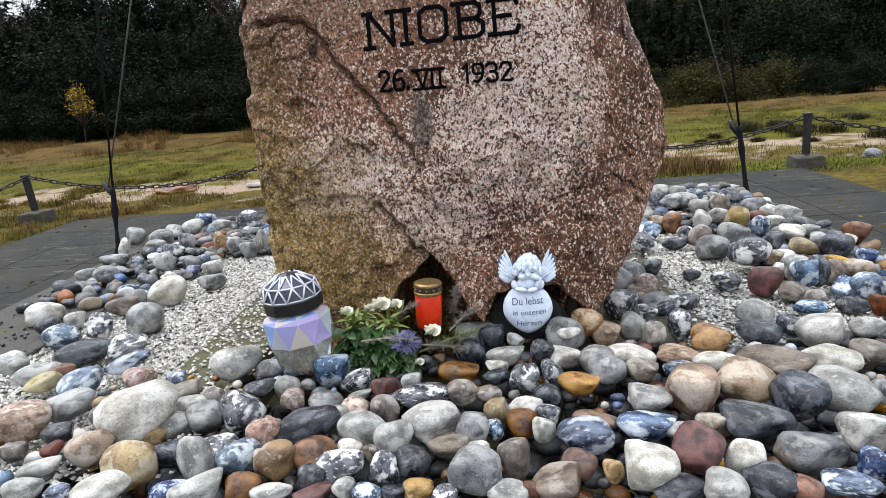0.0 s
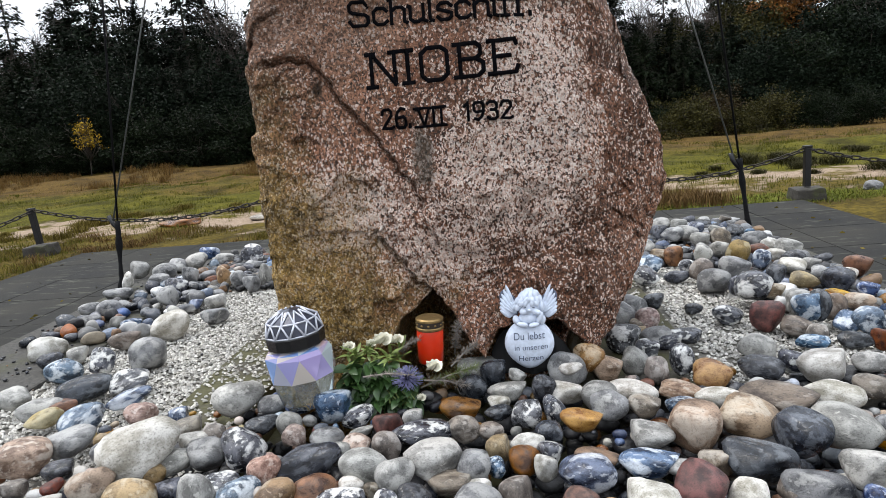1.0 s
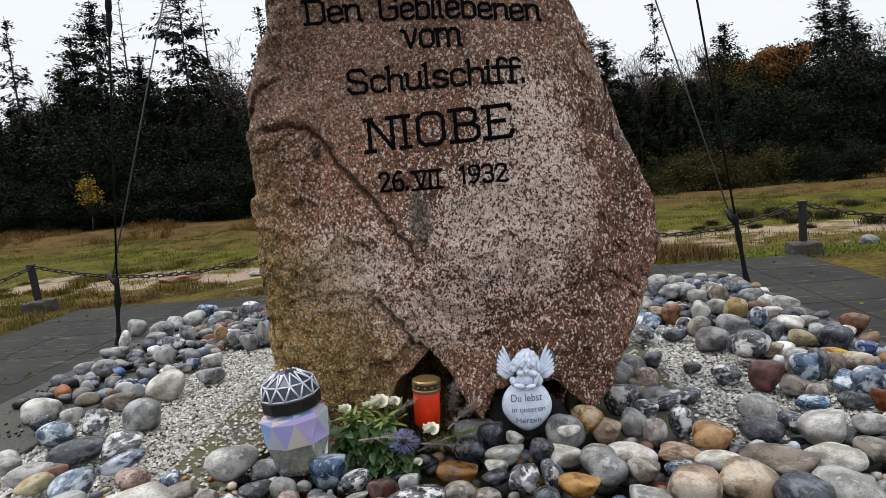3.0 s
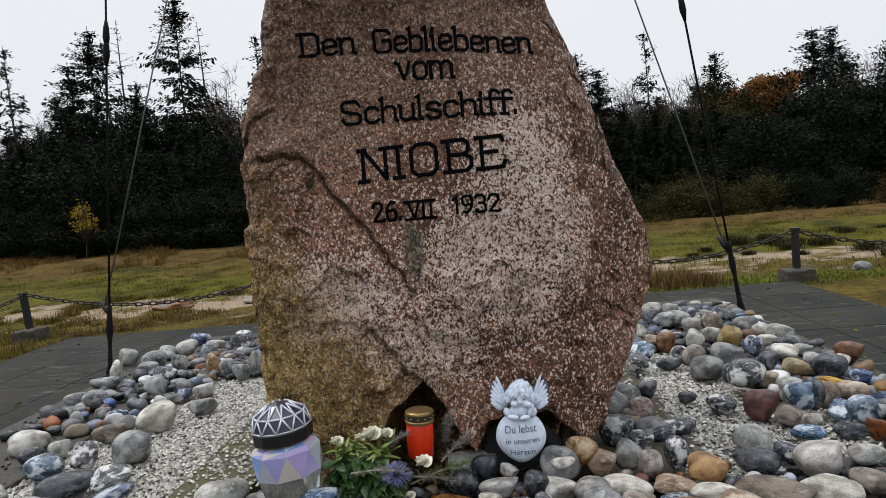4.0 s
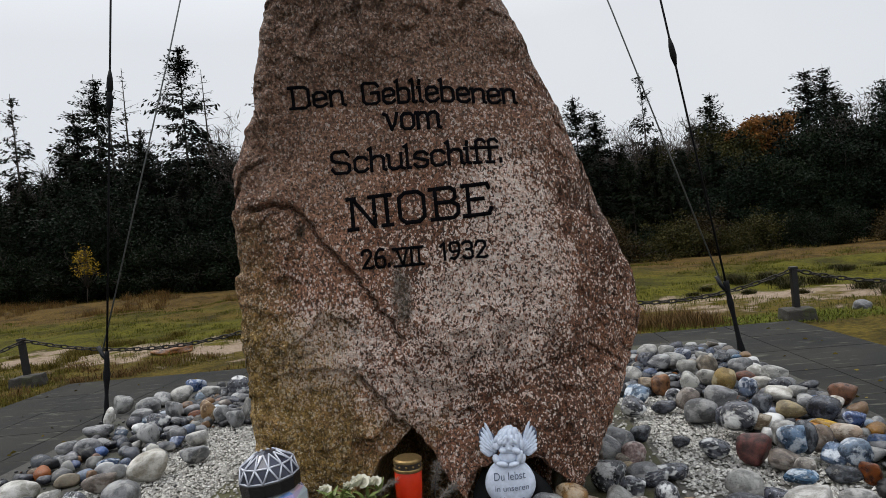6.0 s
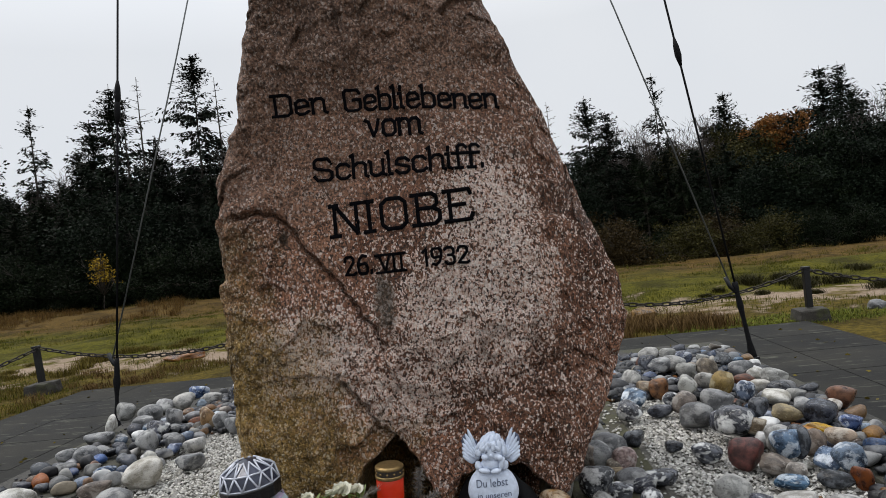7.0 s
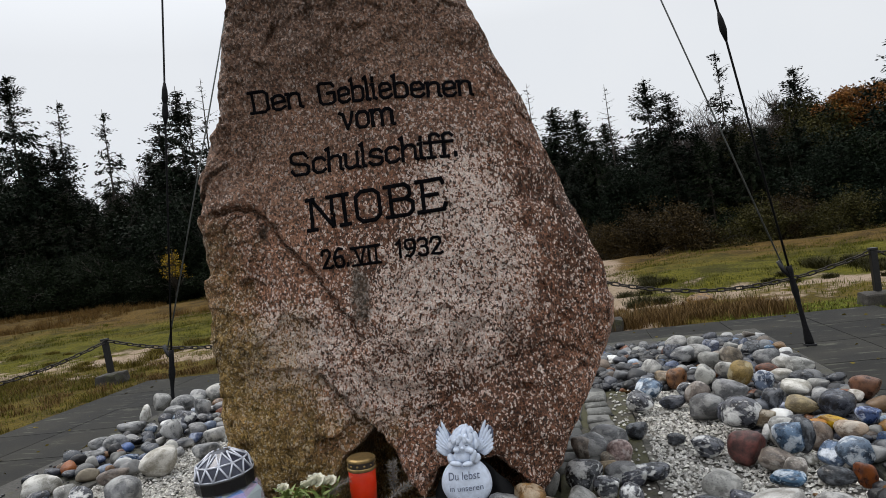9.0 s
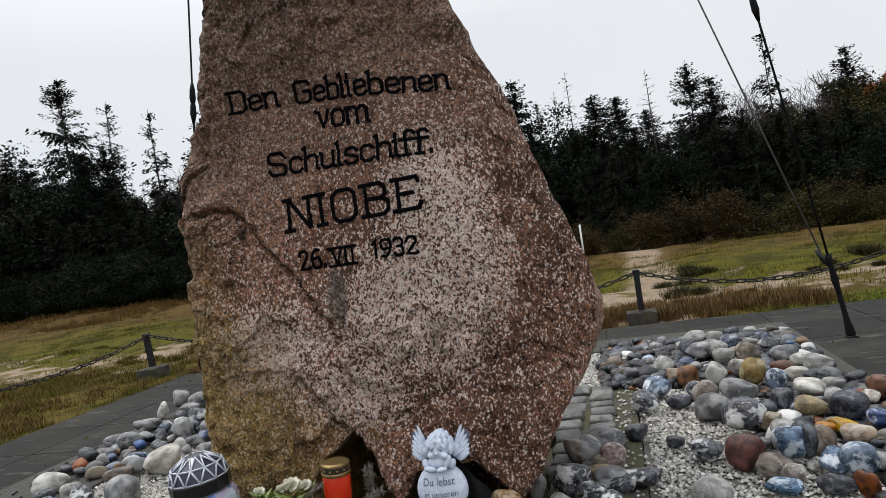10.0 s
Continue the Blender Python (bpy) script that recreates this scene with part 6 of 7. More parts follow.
cb.inputs["Roughness"].default_value, cb.inputs["Transmission Weight"].default_value = 0.06, 0.85
BLACKPL = plain("black_glossy_plastic", (0.010, 0.010, 0.011), 0.25, 0, 0.2, 40, 0.05, 0.001)
SILVER = plain("silver_plastic", (0.55, 0.57, 0.64), 0.35, 0.2, 0.15, 60, 0.1, 0.001)
DARKPANE = plain("dark_lid_panes", (0.045, 0.05, 0.075), 0.2, 0.2, 0.5, 30, 0.05, 0.001)
REDPL, rn, rl, rb = nodes_of("red_candle_plastic")
rv = coords(rn, rl)
rl.new(ramp(rn, rl, noise_tex(rn, rl, rv, 12, 3), [(0.3, (0.50, 0.022, 0.004)), (0.7, (0.74, 0.045, 0.008))]), rb.inputs["Base Color"])
rb.inputs["Roughness"].default_value = 0.28
rb.inputs["Subsurface Weight"].default_value, rb.inputs["Subsurface Radius"].default_value = 0.5, (0.03, 0.005, 0.002)
GOLD = plain("dull_gold_foil", (0.28, 0.19, 0.08), 0.45, 0.8, 0.3, 60, 0.2, 0.001)
CAST = plain("bluish_white_cast_stone", (0.60, 0.665, 0.78), 0.75, 0, 0.15, 60, 0.4, 0.002)
# ink for letters, and for wash and recess shade coloured between locks and feathers
INK = plain("grey_blue_ink", (0.10, 0.12, 0.18), 0.7, 0, 0.2, 60, 0.1, 0.001)


def facets(rings, sides, inset=0.0):
    """Separate triangles between rings of (radius, height, half-step)."""
    bm = bmesh.new()
    at = lambda r, k: Vector((r[0] * math.cos(2 * math.pi * (k + r[2]) / sides), r[0] * math.sin(2 * math.pi * (k + r[2]) / sides), r[1]))
    for a, b in zip(rings, rings[1:]):
        for k in range(sides):
            if a[2] < b[2]:
                tris = ((at(a, k), at(a, k + 1), at(b, k)), (at(b, k), at(a, k + 1), at(b, k + 1)))
            else:
                tris = ((at(a, k), at(b, k + 1), at(b, k)), (at(a, k), at(a, k + 1), at(b, k + 1)))
            for tri in tris:
                bm.faces.new([bm.verts.new(p) for p in tri])
    return bm


def grave_lantern(m):
    ob = new("grave_lantern")
    ob.matrix_basis = m
    tagged(ob, "faceted pearly glass grave lantern with a black and silver lid", "lantern")
    part("glass_jar", facets([(0.064, 0.0, 0.0), (0.088, 0.080, 0.5)], 9), CLEAR, ob, "clear faceted glass")
    part("pearl_band", facets([(0.088, 0.080, 0.5), (0.087, 0.140, 0.0), (0.080, 0.152, 0.0), (0.064, 0.158, 0.0)], 9), pearl, ob, "iridescent lavender and blue glass facets")
    part("neck", lathe([(0.060, 0.150), (0.066, 0.158), (0.066, 0.170), (0.062, 0.174)], 28), CLEAR, ob, smooth=True)
    part("light_insert", lathe([(0.030, 0.100), (0.034, 0.110), (0.034, 0.150)], 20), plain("cloudy_plastic", (0.62, 0.60, 0.55), 0.6), ob, smooth=True)
    lid = part("lid", lathe([(0.069, 0.160), (0.075, 0.163), (0.077, 0.192), (0.0745, 0.196)], 12), BLACKPL, ob, "black plastic collar")
    part("dome", facets([(0.0735, 0.194, 0.0), (0.064, 0.228, 0.5), (0.026, 0.252, 0.0), (0.001, 0.256, 0.5)], 12), DARKPANE, lid, "dark facets")
    runs = []
    for k in range(12):
        p = lambda r, z, s: (r * math.cos(2 * math.pi * (k + s) / 12), r * math.sin(2 * math.pi * (k + s) / 12), z)
        runs += [([p(0.0745, 0.195, 0), p(0.065, 0.229, 0.5)], 0.0026), ([p(0.0745, 0.195, 1), p(0.065, 0.229, 0.5)], 0.0026), ([p(0.065, 0.229, 0.5), p(0.065, 0.229, 1.5)], 0.0026),
                 ([p(0.065, 0.229, 0.5), p(0.027, 0.253, 0)], 0.0022), ([p(0.065, 0.229, 0.5), p(0.027, 0.253, 1)], 0.0022), ([p(0.0745, 0.196, 0), p(0.0745, 0.196, 1)], 0.0022)]
    tubes("ribs", runs, SILVER, lid, "silver lattice ribs", 5)
    return ob


grave_lantern(pose(-0.388, 1.50, TOP + 0.070, 0, -4, 8))


def grave_candle(m):
    ob = new("grave_candle")
    ob.matrix_basis = m
    tagged(ob, "red plastic grave candle with a gold lid", "candle")
    part("cup", lathe([(0.027, 0.0), (0.031, 0.004), (0.0325, 0.05), (0.033, 0.098), (0.0315, 0.102)], 32), REDPL, ob, smooth=True)
    lid = part("lid", lathe([(0.034, 0.099), (0.0350, 0.101), (0.0350, 0.106), (0.033, 0.108)], 32), GOLD, ob, "dull gold rim")
    part("band", lathe([(0.0325, 0.108), (0.0328, 0.122), (0.0325, 0.124)], 32), plain("brown_black_band", (0.03, 0.022, 0.016), 0.4), lid, "dark pierced band")
    for k in range(12):
        w = 2 * math.pi * k / 12
        bm = bmesh.new()
        bmesh.ops.create_uvsphere(bm, u_segments=8, v_segments=5, radius=0.0032, matrix=pose(0.0325 * math.cos(w), 0.0325 * math.sin(w), 0.1155))
        part("stud", bm, GOLD, lid)
    part("cap", lathe([(0.0345, 0.124), (0.0350, 0.126), (0.0345, 0.130), (0.030, 0.1335), (0.0, 0.134)], 32), GOLD, lid, "dull gold top")
    return ob


grave_candle(pose(-0.068, 1.585, TOP + 0.128, 0, 3, 0) @ Matrix.Diagonal((1.08, 1.08, 0.94, 1)))


def heart_front(x, z):
    """Depth of the heart's face below its middle."""
    w = 0.078 * (1 - 0.30 * max(0, (0.072 - z) / 0.072) ** 2)
    k = 1 - (x / w) ** 2 - ((z - 0.074) / 0.077) ** 2
    return -0.036 * math.sqrt(max(0.02, k)) ** 0.8


def angel_heart(m):
    """A cast cherub leaning on a heart: one plain mesh."""
    bm = bmesh.new()

    def lump(x, y, z, a, b, c, rx=0, ry=0, rz=0, seg=16, dark=False):
        got = bmesh.ops.create_uvsphere(bm, u_segments=seg, v_segments=seg // 2 + 2, radius=1.0, matrix=pose(x, y, z, rx, ry, rz) @ Matrix.Diagonal((a, b, c, 1)))["verts"]
        if dark:
            for f in {f for v in got for f in v.link_faces}:
                f.material_index = 1
        return got

    for v in lump(0, 0, 0, 1, 1, 1, seg=40):
        d = v.co.normalized()
        w = 0.078 * (1 - 0.30 * max(0, -d.z) ** 2)
        lobe = 0.016 * math.exp(-(d.x / 0.30) ** 2) * max(0, d.z) ** 2
        v.co = Vector((d.x * w, 0.036 * (1 if d.y > 0 else 1) * math.copysign(abs(d.y) ** 0.8, d.y), 0.074 + 0.077 * d.z - lobe))
    lump(0.002, -0.006, 0.190, 0.036, 0.033, 0.036, seg=24)           # head
    lump(0.002, 0.003, 0.204, 0.0405, 0.034, 0.031, seg=20, dark=True)  # roots of the hair, wash and recess shade put into the colour
    for ring, (count, r, up, size) in enumerate(((15, 0.041, 0.192, 0.0085), (12, 0.035, 0.209, 0.0088), (9, 0.024, 0.224, 0.0088), (5, 0.011, 0.232, 0.0085))):
        for k in range(count):                                        # locks of hair in four rows
            w = 2 * math.pi * (k + 0.5 * (ring % 2)) / count
            if ring == 0 and -2.45 < w - 2 * math.pi < -0.7:
                continue
            lump(0.002 + r * math.cos(w), -0.002 + r * 0.88 * math.sin(w), up, size, size, 0.0165, 24 * math.sin(w), -24 * math.cos(w) + 18, 0, 8)
    for k in range(6):
        lump(-0.021 + 0.0088 * k, -0.034, 0.212 - 0.0016 * (k - 2.5) ** 2, 0.0060, 0.006, 0.0115, 15, (k - 2.5) * -14, 0, 8)
    for side in (-1, 1):
        lump(0.002 + side * 0.0130, -0.0365, 0.192, 0.0052, 0.0026, 0.0018, 0, side * 10, 0, 8, True)
    lump(0.002, -0.040, 0.184, 0.0052, 0.005, 0.0050, seg=8)            # plain face
    lump(-0.016, -0.032, 0.178, 0.012, 0.010, 0.010, seg=10)
    lump(0.020, -0.032, 0.178, 0.012, 0.010, 0.010, seg=10)
    lump(0.001, -0.018, 0.156, 0.034, 0.017, 0.020, seg=14)
    lump(-0.020, -0.038, 0.140, 0.019, 0.010, 0.0085, 0, 10, 10)         # arms folded on the heart, one hand at the cheek
    lump(0.015, -0.039, 0.139, 0.017, 0.010, 0.0080, 0, -12, -8)
    lump(0.034, -0.034, 0.160, 0.0090, 0.010, 0.020, 0, 20, 0)
    lump(0.029, -0.038, 0.176, 0.0095, 0.008, 0.0095, seg=10)
    lump(-0.038, -0.018, 0.150, 0.012, 0.014, 0.016, 0, -24, 0)
    lump(0.040, -0.018, 0.150, 0.012, 0.014, 0.016, 0, 24, 0)
    for s in (-1, 1):                                                 # pointed wings: long feathers over a dark ground, short coverts before them
        lump(s * 0.061, 0.016, 0.196, 0.026, 0.004, 0.046, 0, s * 26, 0, 14, True)
        for k in range(7):
            w, length = radians(20 + 5.5 * k), 0.100 - 0.0098 * k
            bx, bz = 0.036 + 0.0034 * k, 0.162 - 0.0015 * k
            lump(s * (bx + 0.5 * length * math.sin(w)), 0.012 - 0.001 * k, bz + 0.5 * length * math.cos(w), 0.0068, 0.0052, 0.5 * length, 0, s * math.degrees(w), 0, 10)
        for k in range(5):
            w = radians(14 + 11 * k)
            lump(s * (0.038 + 0.022 * math.sin(w)), 0.004, 0.163 + 0.024 * math.cos(w), 0.0050, 0.0065, 0.020, 0, s * math.degrees(w), 0, 8)
    n_faces = len(bm.faces)
    for body, x0, x1, z, cap in (("Du lebst", -0.048, 0.048, 0.094, 0.022), ("in unseren", -0.046, 0.056, 0.062, 0.017), ("Herzen", -0.034, 0.042, 0.028, 0.017)):
        tm = text_mesh(body)
        xs = [v.co.x for v in tm.verts]
        lo, hi = min(xs), max(xs)
        new_v = {}
        for v in tm.verts:
            x = x0 + (x1 - x0) * (v.co.x - lo) / (hi - lo)
            z2 = z + v.co.y / 0.7 * cap + 0.06 * x
            new_v[v.index] = bm.verts.new((x, heart_front(x, z2) - 0.0022, z2))
        for f in tm.faces:
            try:
                bm.faces.new([new_v[v.index] for v in f.verts])
            except ValueError:
                pass
        tm.free()
    bm.faces.ensure_lookup_table()
    for k in range(n_faces, len(bm.faces)):
        bm.faces[k].material_index = 1
    ob = part("angel_statue", bm, CAST, None, smooth=True)
    ob.data.materials.append(INK)
    ob.matrix_basis = m
    return tagged(ob, "pale blue cast cherub with wings resting on a lettered heart", "statue")


angel_heart(pose(0.196, 1.63, TOP + 0.080, -6, 2, -2) @ Matrix.Diagonal((0.86, 0.90, 0.885, 1)))

# a crumpled black sheet set into the recess under the stone behind the statue
BLACK_SHEET = plain("black_cloth", (0.008, 0.008, 0.009), 0.9, 0, 0.4, 40, 0.4, 0.003)
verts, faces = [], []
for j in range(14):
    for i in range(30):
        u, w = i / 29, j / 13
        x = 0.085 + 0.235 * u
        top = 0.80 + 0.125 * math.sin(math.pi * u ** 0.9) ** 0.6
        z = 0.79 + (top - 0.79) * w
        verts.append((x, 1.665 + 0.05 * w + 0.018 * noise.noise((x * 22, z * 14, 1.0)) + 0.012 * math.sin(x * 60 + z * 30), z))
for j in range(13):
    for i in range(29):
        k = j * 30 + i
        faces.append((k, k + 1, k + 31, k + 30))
cloth = new("black_cloth", mesh_of("black_cloth", verts, faces, BLACK_SHEET, True))
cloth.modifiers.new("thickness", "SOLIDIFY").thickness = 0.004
tagged(cloth, "crumpled black sheet in the recess under the stone behind the statue", "cloth")

# ---- flowers ----
LEAF = plain("glossy_rose_leaf", (0.035, 0.08, 0.02), 0.4, 0, 0.5, 25, 0.2, 0.001)
LEAF2 = plain("light_green_leaf", (0.17, 0.23, 0.055), 0.5, 0, 0.35, 25, 0.2, 0.001)
PETAL = plain("cream_rose_petals", (0.74, 0.72, 0.60), 0.6, 0, 0.12, 40, 0.2, 0.001)
THISTLE = plain("blue_thistle", (0.16, 0.16, 0.30), 0.7, 0, 0.4, 60, 0.2, 0.001)
TWIG = plain("silvery_dry_twigs", (0.26, 0.23, 0.20), 0.8, 0, 0.35, 60, 0.3, 0.001)
STEM = plain("green_stems", (0.13, 0.17, 0.045), 0.5, 0, 0.3, 30, 0.2, 0.001)


def leaf_mesh(name, length, width, material, fold=0.25):
    verts, faces = [], []
    for k in range(9):
        q = k / 8
        w = width * math.sin(math.pi * q ** 0.8) * 0.5
        z = -length * 0.25 * q * q
        verts += [(length * q, -w, z + w * fold), (length * q, 0, z), (length * q, w, z + w * fold)]
    for k in range(8):
        faces += [(k * 3, k * 3 + 1, k * 3 + 4, k * 3 + 3), (k * 3 + 1, k * 3 + 2, k * 3 + 5, k * 3 + 4)]
    return mesh_of(name, verts, faces, material, True)


def bouquet():
    ob = new("bouquet")
    tagged(ob, "bouquet of white roses, green leaves and a blue thistle on cobbles", "bouquet")
    r = random.Random(4)
    big, small, pale = leaf_mesh("leaf", 0.052, 0.031, LEAF), leaf_mesh("leaf", 0.038, 0.022, LEAF), leaf_mesh("leaf", 0.05, 0.010, LEAF2)
    runs = []
    for k in range(270):
        x = -0.295 + r.random() * 0.185
        z = 0.805 + r.random() * 0.105 * (1 - 0.35 * abs(x + 0.22) / 0.09)
        y = 1.485 + 0.6 * (z - 0.80) + r.uniform(-0.035, 0.015)
        leaf = new("leaf", big if r.random() < 0.45 else small)
        leaf.parent = ob
        leaf.matrix_basis = pose(x, y, z, r.uniform(-35, 50), r.uniform(-15, 60), r.uniform(180, 360))
        if k % 5 == 0:
            runs.append(([(x, y, z), (-0.20 + r.uniform(-0.03, 0.03), 1.55, 0.84)], 0.0016))
    for k in range(70):
        x = -0.29 + r.random() * 0.16
        leaf = new("leaf", pale)
        leaf.parent = ob
        leaf.matrix_basis = pose(x, 1.55 + r.uniform(-0.02, 0.02), 0.905 + r.uniform(-0.02, 0.012), r.uniform(-40, 40), r.uniform(-60, 5), r.uniform(0, 360))
    for k in range(26):
        runs.append(([(-0.19 + r.uniform(-0.05, 0.05), 1.53, 0.86 + r.uniform(-0.03, 0.04)), (-0.14 + r.uniform(-0.05, 0.04), 1.46 + r.uniform(-0.01, 0.02), 0.795 + r.uniform(0, 0.03))], 0.0022))
    tubes("stems", runs, STEM, ob, sides=5)
    verts, faces = [], []
    for k in range(7):
        q = k / 6
        w = 0.017 * math.sqrt(max(0.02, 1 - ((q - 0.58) / 0.60) ** 2))
        verts += [(0.026 * q, -w, 0.006 * q * q + 0.004), (0.026 * q, 0, 0.010 * q * q), (0.026 * q, w, 0.006 * q * q + 0.004)]
    for k in range(6):
        faces += [(k * 3, k * 3 + 1, k * 3 + 4, k * 3 + 3), (k * 3 + 1, k * 3 + 2, k * 3 + 5, k * 3 + 4)]
    petal = mesh_of("petal", verts, faces, PETAL, True)
    for cx, cy, cz, s in ((-0.192, 1.575, 0.932, 1.0), (-0.155, 1.58, 0.93, 0.75), (-0.285, 1.57, 0.922, 0.7), (-0.052, 1.50, 0.880, 0.85), (-0.088, 1.47, 0.812, 0.5), (-0.225, 1.58, 0.925, 0.6)):
        bm = bmesh.new()
        for k in range(16):
            w = 2.4 * k
            tilt = -12 - 4.6 * k
            start = len(bm.verts)
            bm.from_mesh(petal)
            bm.verts.ensure_lookup_table()
            m = pose(cx, cy, cz, 25, 0, math.degrees(w)) @ pose(0, 0, 0, 0, tilt, 0) @ Matrix.Diagonal((s * (1.15 - 0.03 * k), s * (1.15 - 0.03 * k), s, 1))
            for v in list(bm.verts)[start:]:
                v.co = m @ v.co
        part("rose", bm, PETAL, ob, "open cream-white rose", True)
    spikes = []
    c = Vector((-0.118, 1.475, 0.868))
    for k in range(150):
        d = Vector((r.gauss(0, 1), r.gauss(0, 1), r.gauss(0, 1))).normalized()
        spikes.append(([c + d * 0.008, c + d * 0.022 + Vector((r.gauss(0, 0.004), 0, r.gauss(0, 0.004))), c + Vector((d.x * 0.042, d.y * 0.035, d.z * 0.034))], [0.0016, 0.0013, 0.0006]))
    tubes("thistle", spikes, THISTLE, ob, "spiky blue thistle head", 4)
    return ob


bouquet()


def fir_twig(name, base, tip, n, length, material, label, seed):
    ob = new(name)
    tagged(ob, label, "twig")
    r = random.Random(seed)
    a, b = Vector(base), Vector(tip)
    runs = [([a, a.lerp(b, 0.5) + Vector((0, 0, 0.006)), b], [0.0028, 0.002, 0.001])]
    needles = []
    for k in range(n):
        q = r.uniform(0.12, 1.0)
        p = a.lerp(b, q) + Vector((0, 0, 0.006 * math.sin(math.pi * q)))
        d = (b - a).normalized() * 0.7 + Vector((r.gauss(0, 1), r.gauss(0, 1), r.gauss(0, 1))).normalized()
        needles.append(([p, p + d.normalized() * length * r.uniform(0.7, 1.2)], [0.0008, 0.0003]))
    tubes("branch", runs, TWIG, ob, sides=5)
    tubes("needles", needles, material, ob, sides=3)
    return ob


fir_twig("fir_twig", (-0.01, 1.66, 0.86), (0.012, 1.62, 0.955), 150, 0.020, TWIG, "dried brown fir twig leaning in the gap of the stone", 1)
fir_twig("fir_twig", (-0.01, 1.53, 0.872), (0.06, 1.575, 0.915), 150, 0.016, TWIG, "dry silvery fir twig lying beside the candle", 2)
fir_twig("fir_twig", (-0.09, 1.50, 0.83), (0.06, 1.51, 0.875), 170, 0.022, STEM, "yellow-green fir twig under the bouquet", 3)
fir_twig("fir_twig", (-0.16, 1.56, 0.90), (-0.09, 1.55, 0.945), 120, 0.014, TWIG, "dry silvery twig among the flowers", 4)
fir_twig("fir_twig", (-0.08, 1.50, 0.85), (0.03, 1.50, 0.83), 130, 0.018, TWIG, "dry grey twig on the cobbles", 5)
fir_twig("fir_twig", (-0.23, 1.47, 0.88), (-0.10, 1.455, 0.885), 110, 0.012, TWIG, "pale dry twig across the bouquet", 6)


# ---- heath plants ----
def tufts(name, spots, blades, height, material, label, seed, lean=0.35):
    g = np.random.default_rng(seed)
    verts, faces = [], []
    for x, y, s in spots:
        z0 = ground_height(x, y) - 0.02
        for _ in range(blades):
            w, h = g.uniform(0, 6.28), height * s * g.uniform(0.5, 1.15)
            bx, by = x + g.normal() * 0.10 * s, y + g.normal() * 0.10 * s
            dx, dy = math.cos(w) * lean * h, math.sin(w) * lean * h
            t = 0.0028 + 0.003 * g.random()
            k = len(verts)
            px, py = -math.sin(w) * t, math.cos(w) * t
            verts += [(bx - px, by - py, z0), (bx + px, by + py, z0), (bx + dx * 0.4 + px * 0.8, by + dy * 0.4 + py * 0.8, z0 + h * 0.6), (bx + dx * 0.4 - px * 0.8, by + dy * 0.4 - py * 0.8, z0 + h * 0.6), (bx + dx, by + dy, z0 + h)]
            faces += [(k, k + 1, k + 2, k + 3), (k + 3, k + 2, k + 4)]
    return tagged(new(name, mesh_of(name, verts, faces, material)), label, name.replace("_", " "), kind="stuff")


def scatter(n, area, seed, dens):
    g = np.random.default_rng(seed)
    out = []
    while len(out) < n:
        x, y = g.uniform(area[0], area[1]), g.uniform(area[2], area[3])
        if (-6.25 < x < 4.3 and y < 9.25) or noise.noise((x * dens, y * dens, seed)) < -0.05:
            continue
        out.append((x, y, g.uniform(0.6, 1.3)))
    return out


tufts("dry_grass", scatter(1100, (-12, 2.6, 2, 11.2), 1, 0.6), 34, 0.085, DRYGRASS, "straw-coloured dry grass tufts along the paving", 1)
tufts("green_grass", scatter(3600, (-18, 13, 2, 24), 2, 0.35), 22, 0.09, GREENGRASS, "short green and yellowish grass of the heath", 2)
tufts("heather", scatter(150, (-10.5, 2.8, 4, 11.4), 3, 0.6), 90, 0.12, HEATHER, "brown withered heather clumps by the fence", 3, 0.5)
tufts("meadow_grass", scatter(1300, (-34, 24, 18, 36), 4, 0.25), 14, 0.13, DRYGRASS, "pale grass of the far meadow", 4)


tufts("tussocks", [(x, y, k) for x, y, k in scatter(46, (1.5, 11.0, 10.6, 17.0), 5, 0.4)], 420, 0.17, OLIVE, "dark olive grass tussocks between the chain fence and the wood", 5, 0.9)
tufts("tussocks", [(x, y, k) for x, y, k in scatter(30, (-14.0, -3.0, 10.4, 15.0), 7, 0.4)], 380, 0.14, DRYGRASS, "straw-brown grass tussocks beyond the chain fence", 7, 0.45)


tufts("bank_grass", scatter(900, (-36, -3, 23, 31.5), 11, 0.2), 26, 0.30, BANKGRASS, "rusty brown grass on the bank before the wood", 11, 0.5)
tufts("heather", scatter(75, (-0.6, 3.3, 9.4, 10.7), 13, 0.05), 110, 0.22, HEATHER, "brown withered heather between the paving and the chain", 13, 0.5)
tufts("edge_grass", scatter(240, (2.4, 7.5, 9.2, 10.1), 12, 0.2), 60, 0.055, EDGEGRASS, "mossy bright green grass along the paving's edge", 12, 0.9)


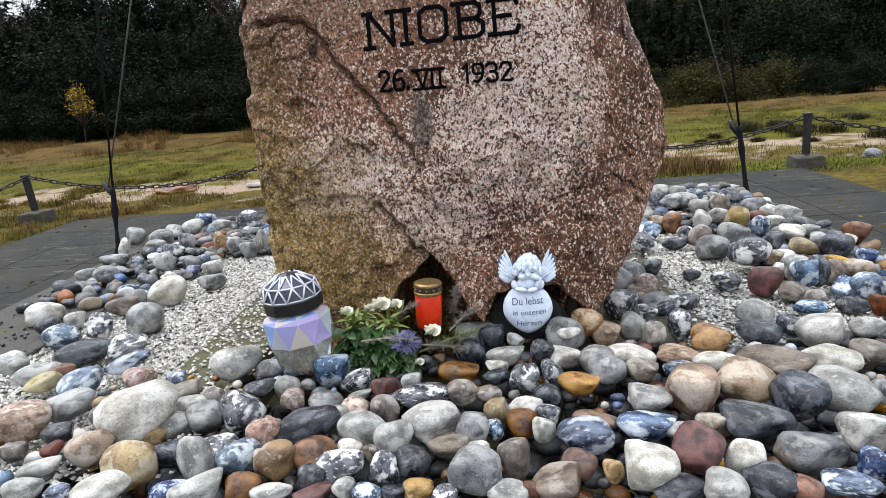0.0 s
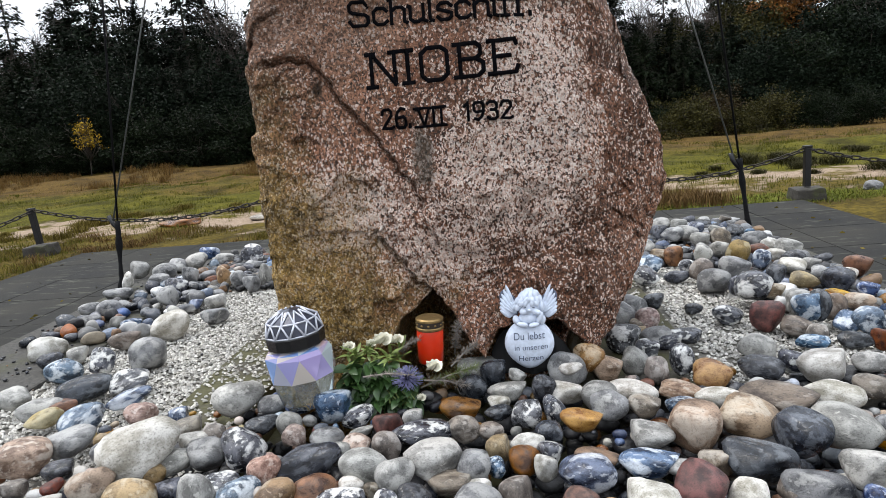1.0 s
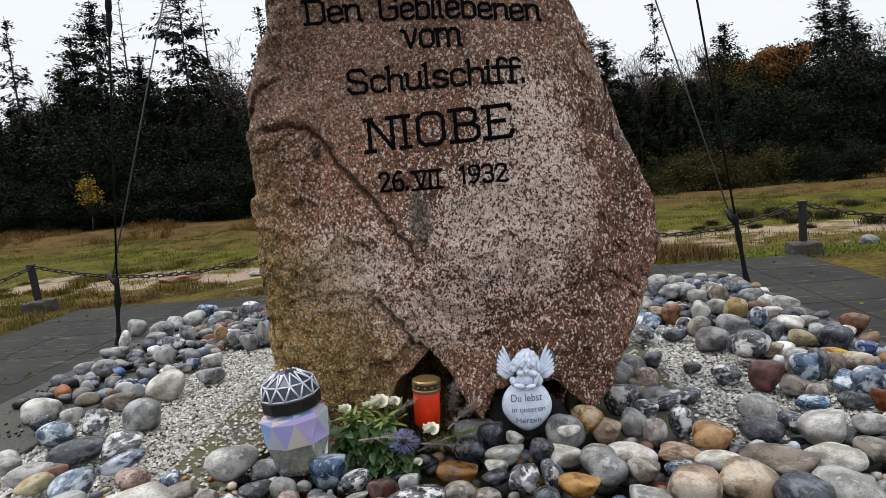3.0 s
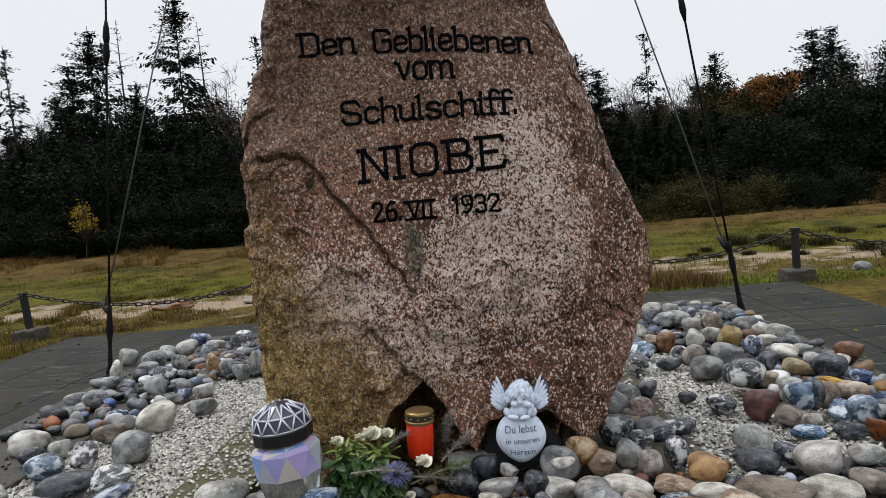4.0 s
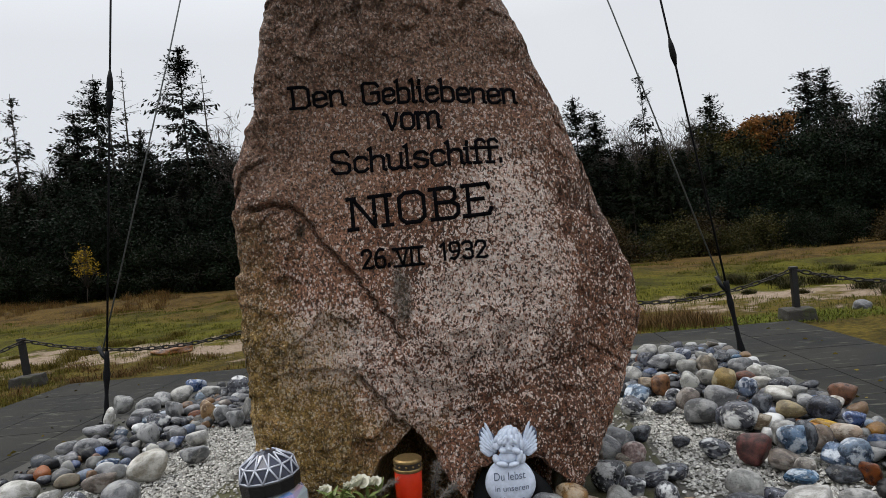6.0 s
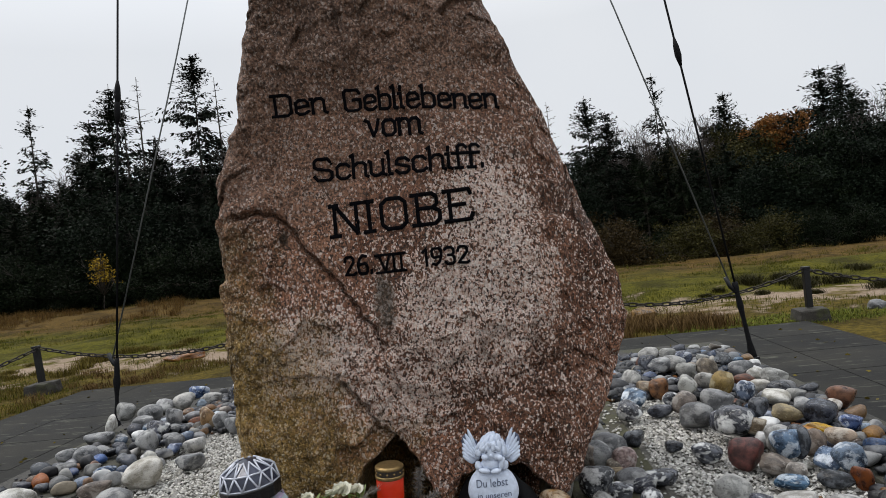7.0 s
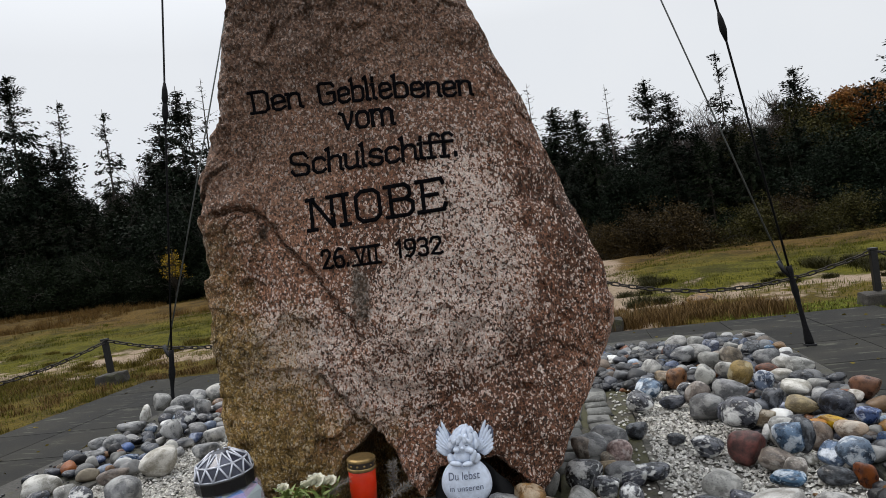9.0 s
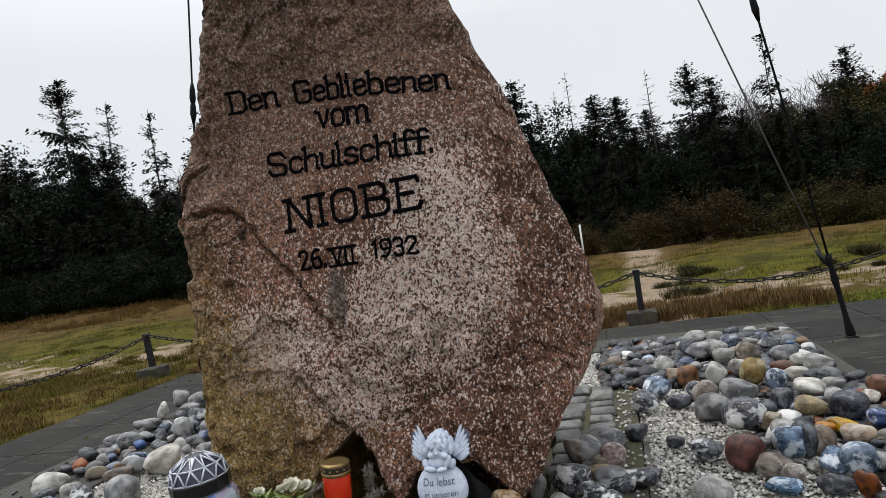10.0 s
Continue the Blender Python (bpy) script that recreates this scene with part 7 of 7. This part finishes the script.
def field_stone(x, y, a, b, c, kind, seed):
    me = cobble_mesh(seed, "field_stone", 0.22)
    me.materials.append(PEBBLE[kind])
    ob = new("field_stone", me)
    ob.matrix_basis = Matrix.LocRotScale((x, y, ground_height(x, y) + c * 0.45), Euler((0, 0, seed)), (a, b, c))
    return tagged(ob, "weathered grey boulder lying in the heath grass", "boulder", "boulders in the heath")


field_stone(2.55, 11.6, 0.40, 0.22, 0.07, "brown", 61)
field_stone(5.5, 9.9, 0.14, 0.12, 0.09, "grey", 62)
field_stone(-5.9, 11.8, 0.40, 0.3, 0.09, "brown", 63)
field_stone(-4.3, 12.4, 0.5, 0.3, 0.08, "taupe", 64)
field_stone(5.6, 9.0, 0.16, 0.14, 0.09, "grey", 65)

marker = tubes("marker_post", [([(-0.5, 26.0, -0.3), (-0.5, 26.0, 1.3)], 0.035)], plain("white_painted_wood", (0.72, 0.72, 0.70), 0.6))
tagged(marker, "white painted wooden marker post in the meadow", "post")

# fallen leaves and grit on the paving
g = np.random.default_rng(8)
spots = np.stack([g.uniform(-6, 4.1, 420), g.uniform(1.5, 9.0, 420), np.full(420, 0.008)], 1)
spots = spots[(spots[:, 0] < PX0 - 0.1) | (spots[:, 0] > PX1 + 0.1) | (spots[:, 1] > PY1 + 0.1)]
v, f = diamonds(spots, g.uniform(0.012, 0.035, len(spots)), g, 0.96)
tagged(new("fallen_leaves", mesh_of("fallen_leaves", v, f, DRYGRASS)), "small fallen leaves and twigs scattered on the paving", "leaves", kind="stuff")

# ---- paving slabs ----
SLABS = {}
for i in range(11):
    for j in range(14):
        x0 = -6.13 + i * 0.9385
        y0 = -4.18 + j * 0.9507
        if PX0 - 0.1 < x0 and x0 + 0.94 < PX1 + 0.1 and PY0 - 0.1 < y0 and y0 + 0.95 < PY1 + 0.1:
            continue
        k = (i * 5 + j * 3) % 4
        if k not in SLABS:
            bm = bmesh.new()
            box(bm, 0.005, 0.9335, 0.005, 0.9455, -0.012, 0.0, 0.003)
            me = bpy.data.meshes.new("slab")
            bm.to_mesh(me)
            bm.free()
            me.materials.append(PAVEMENT)
            SLABS[k] = me
        ob = new("slab", SLABS[k])
        ob.parent = pavement
        ob.matrix_basis = pose(x0, y0, 0.0007 * ((i * 7 + j * 13) % 4))
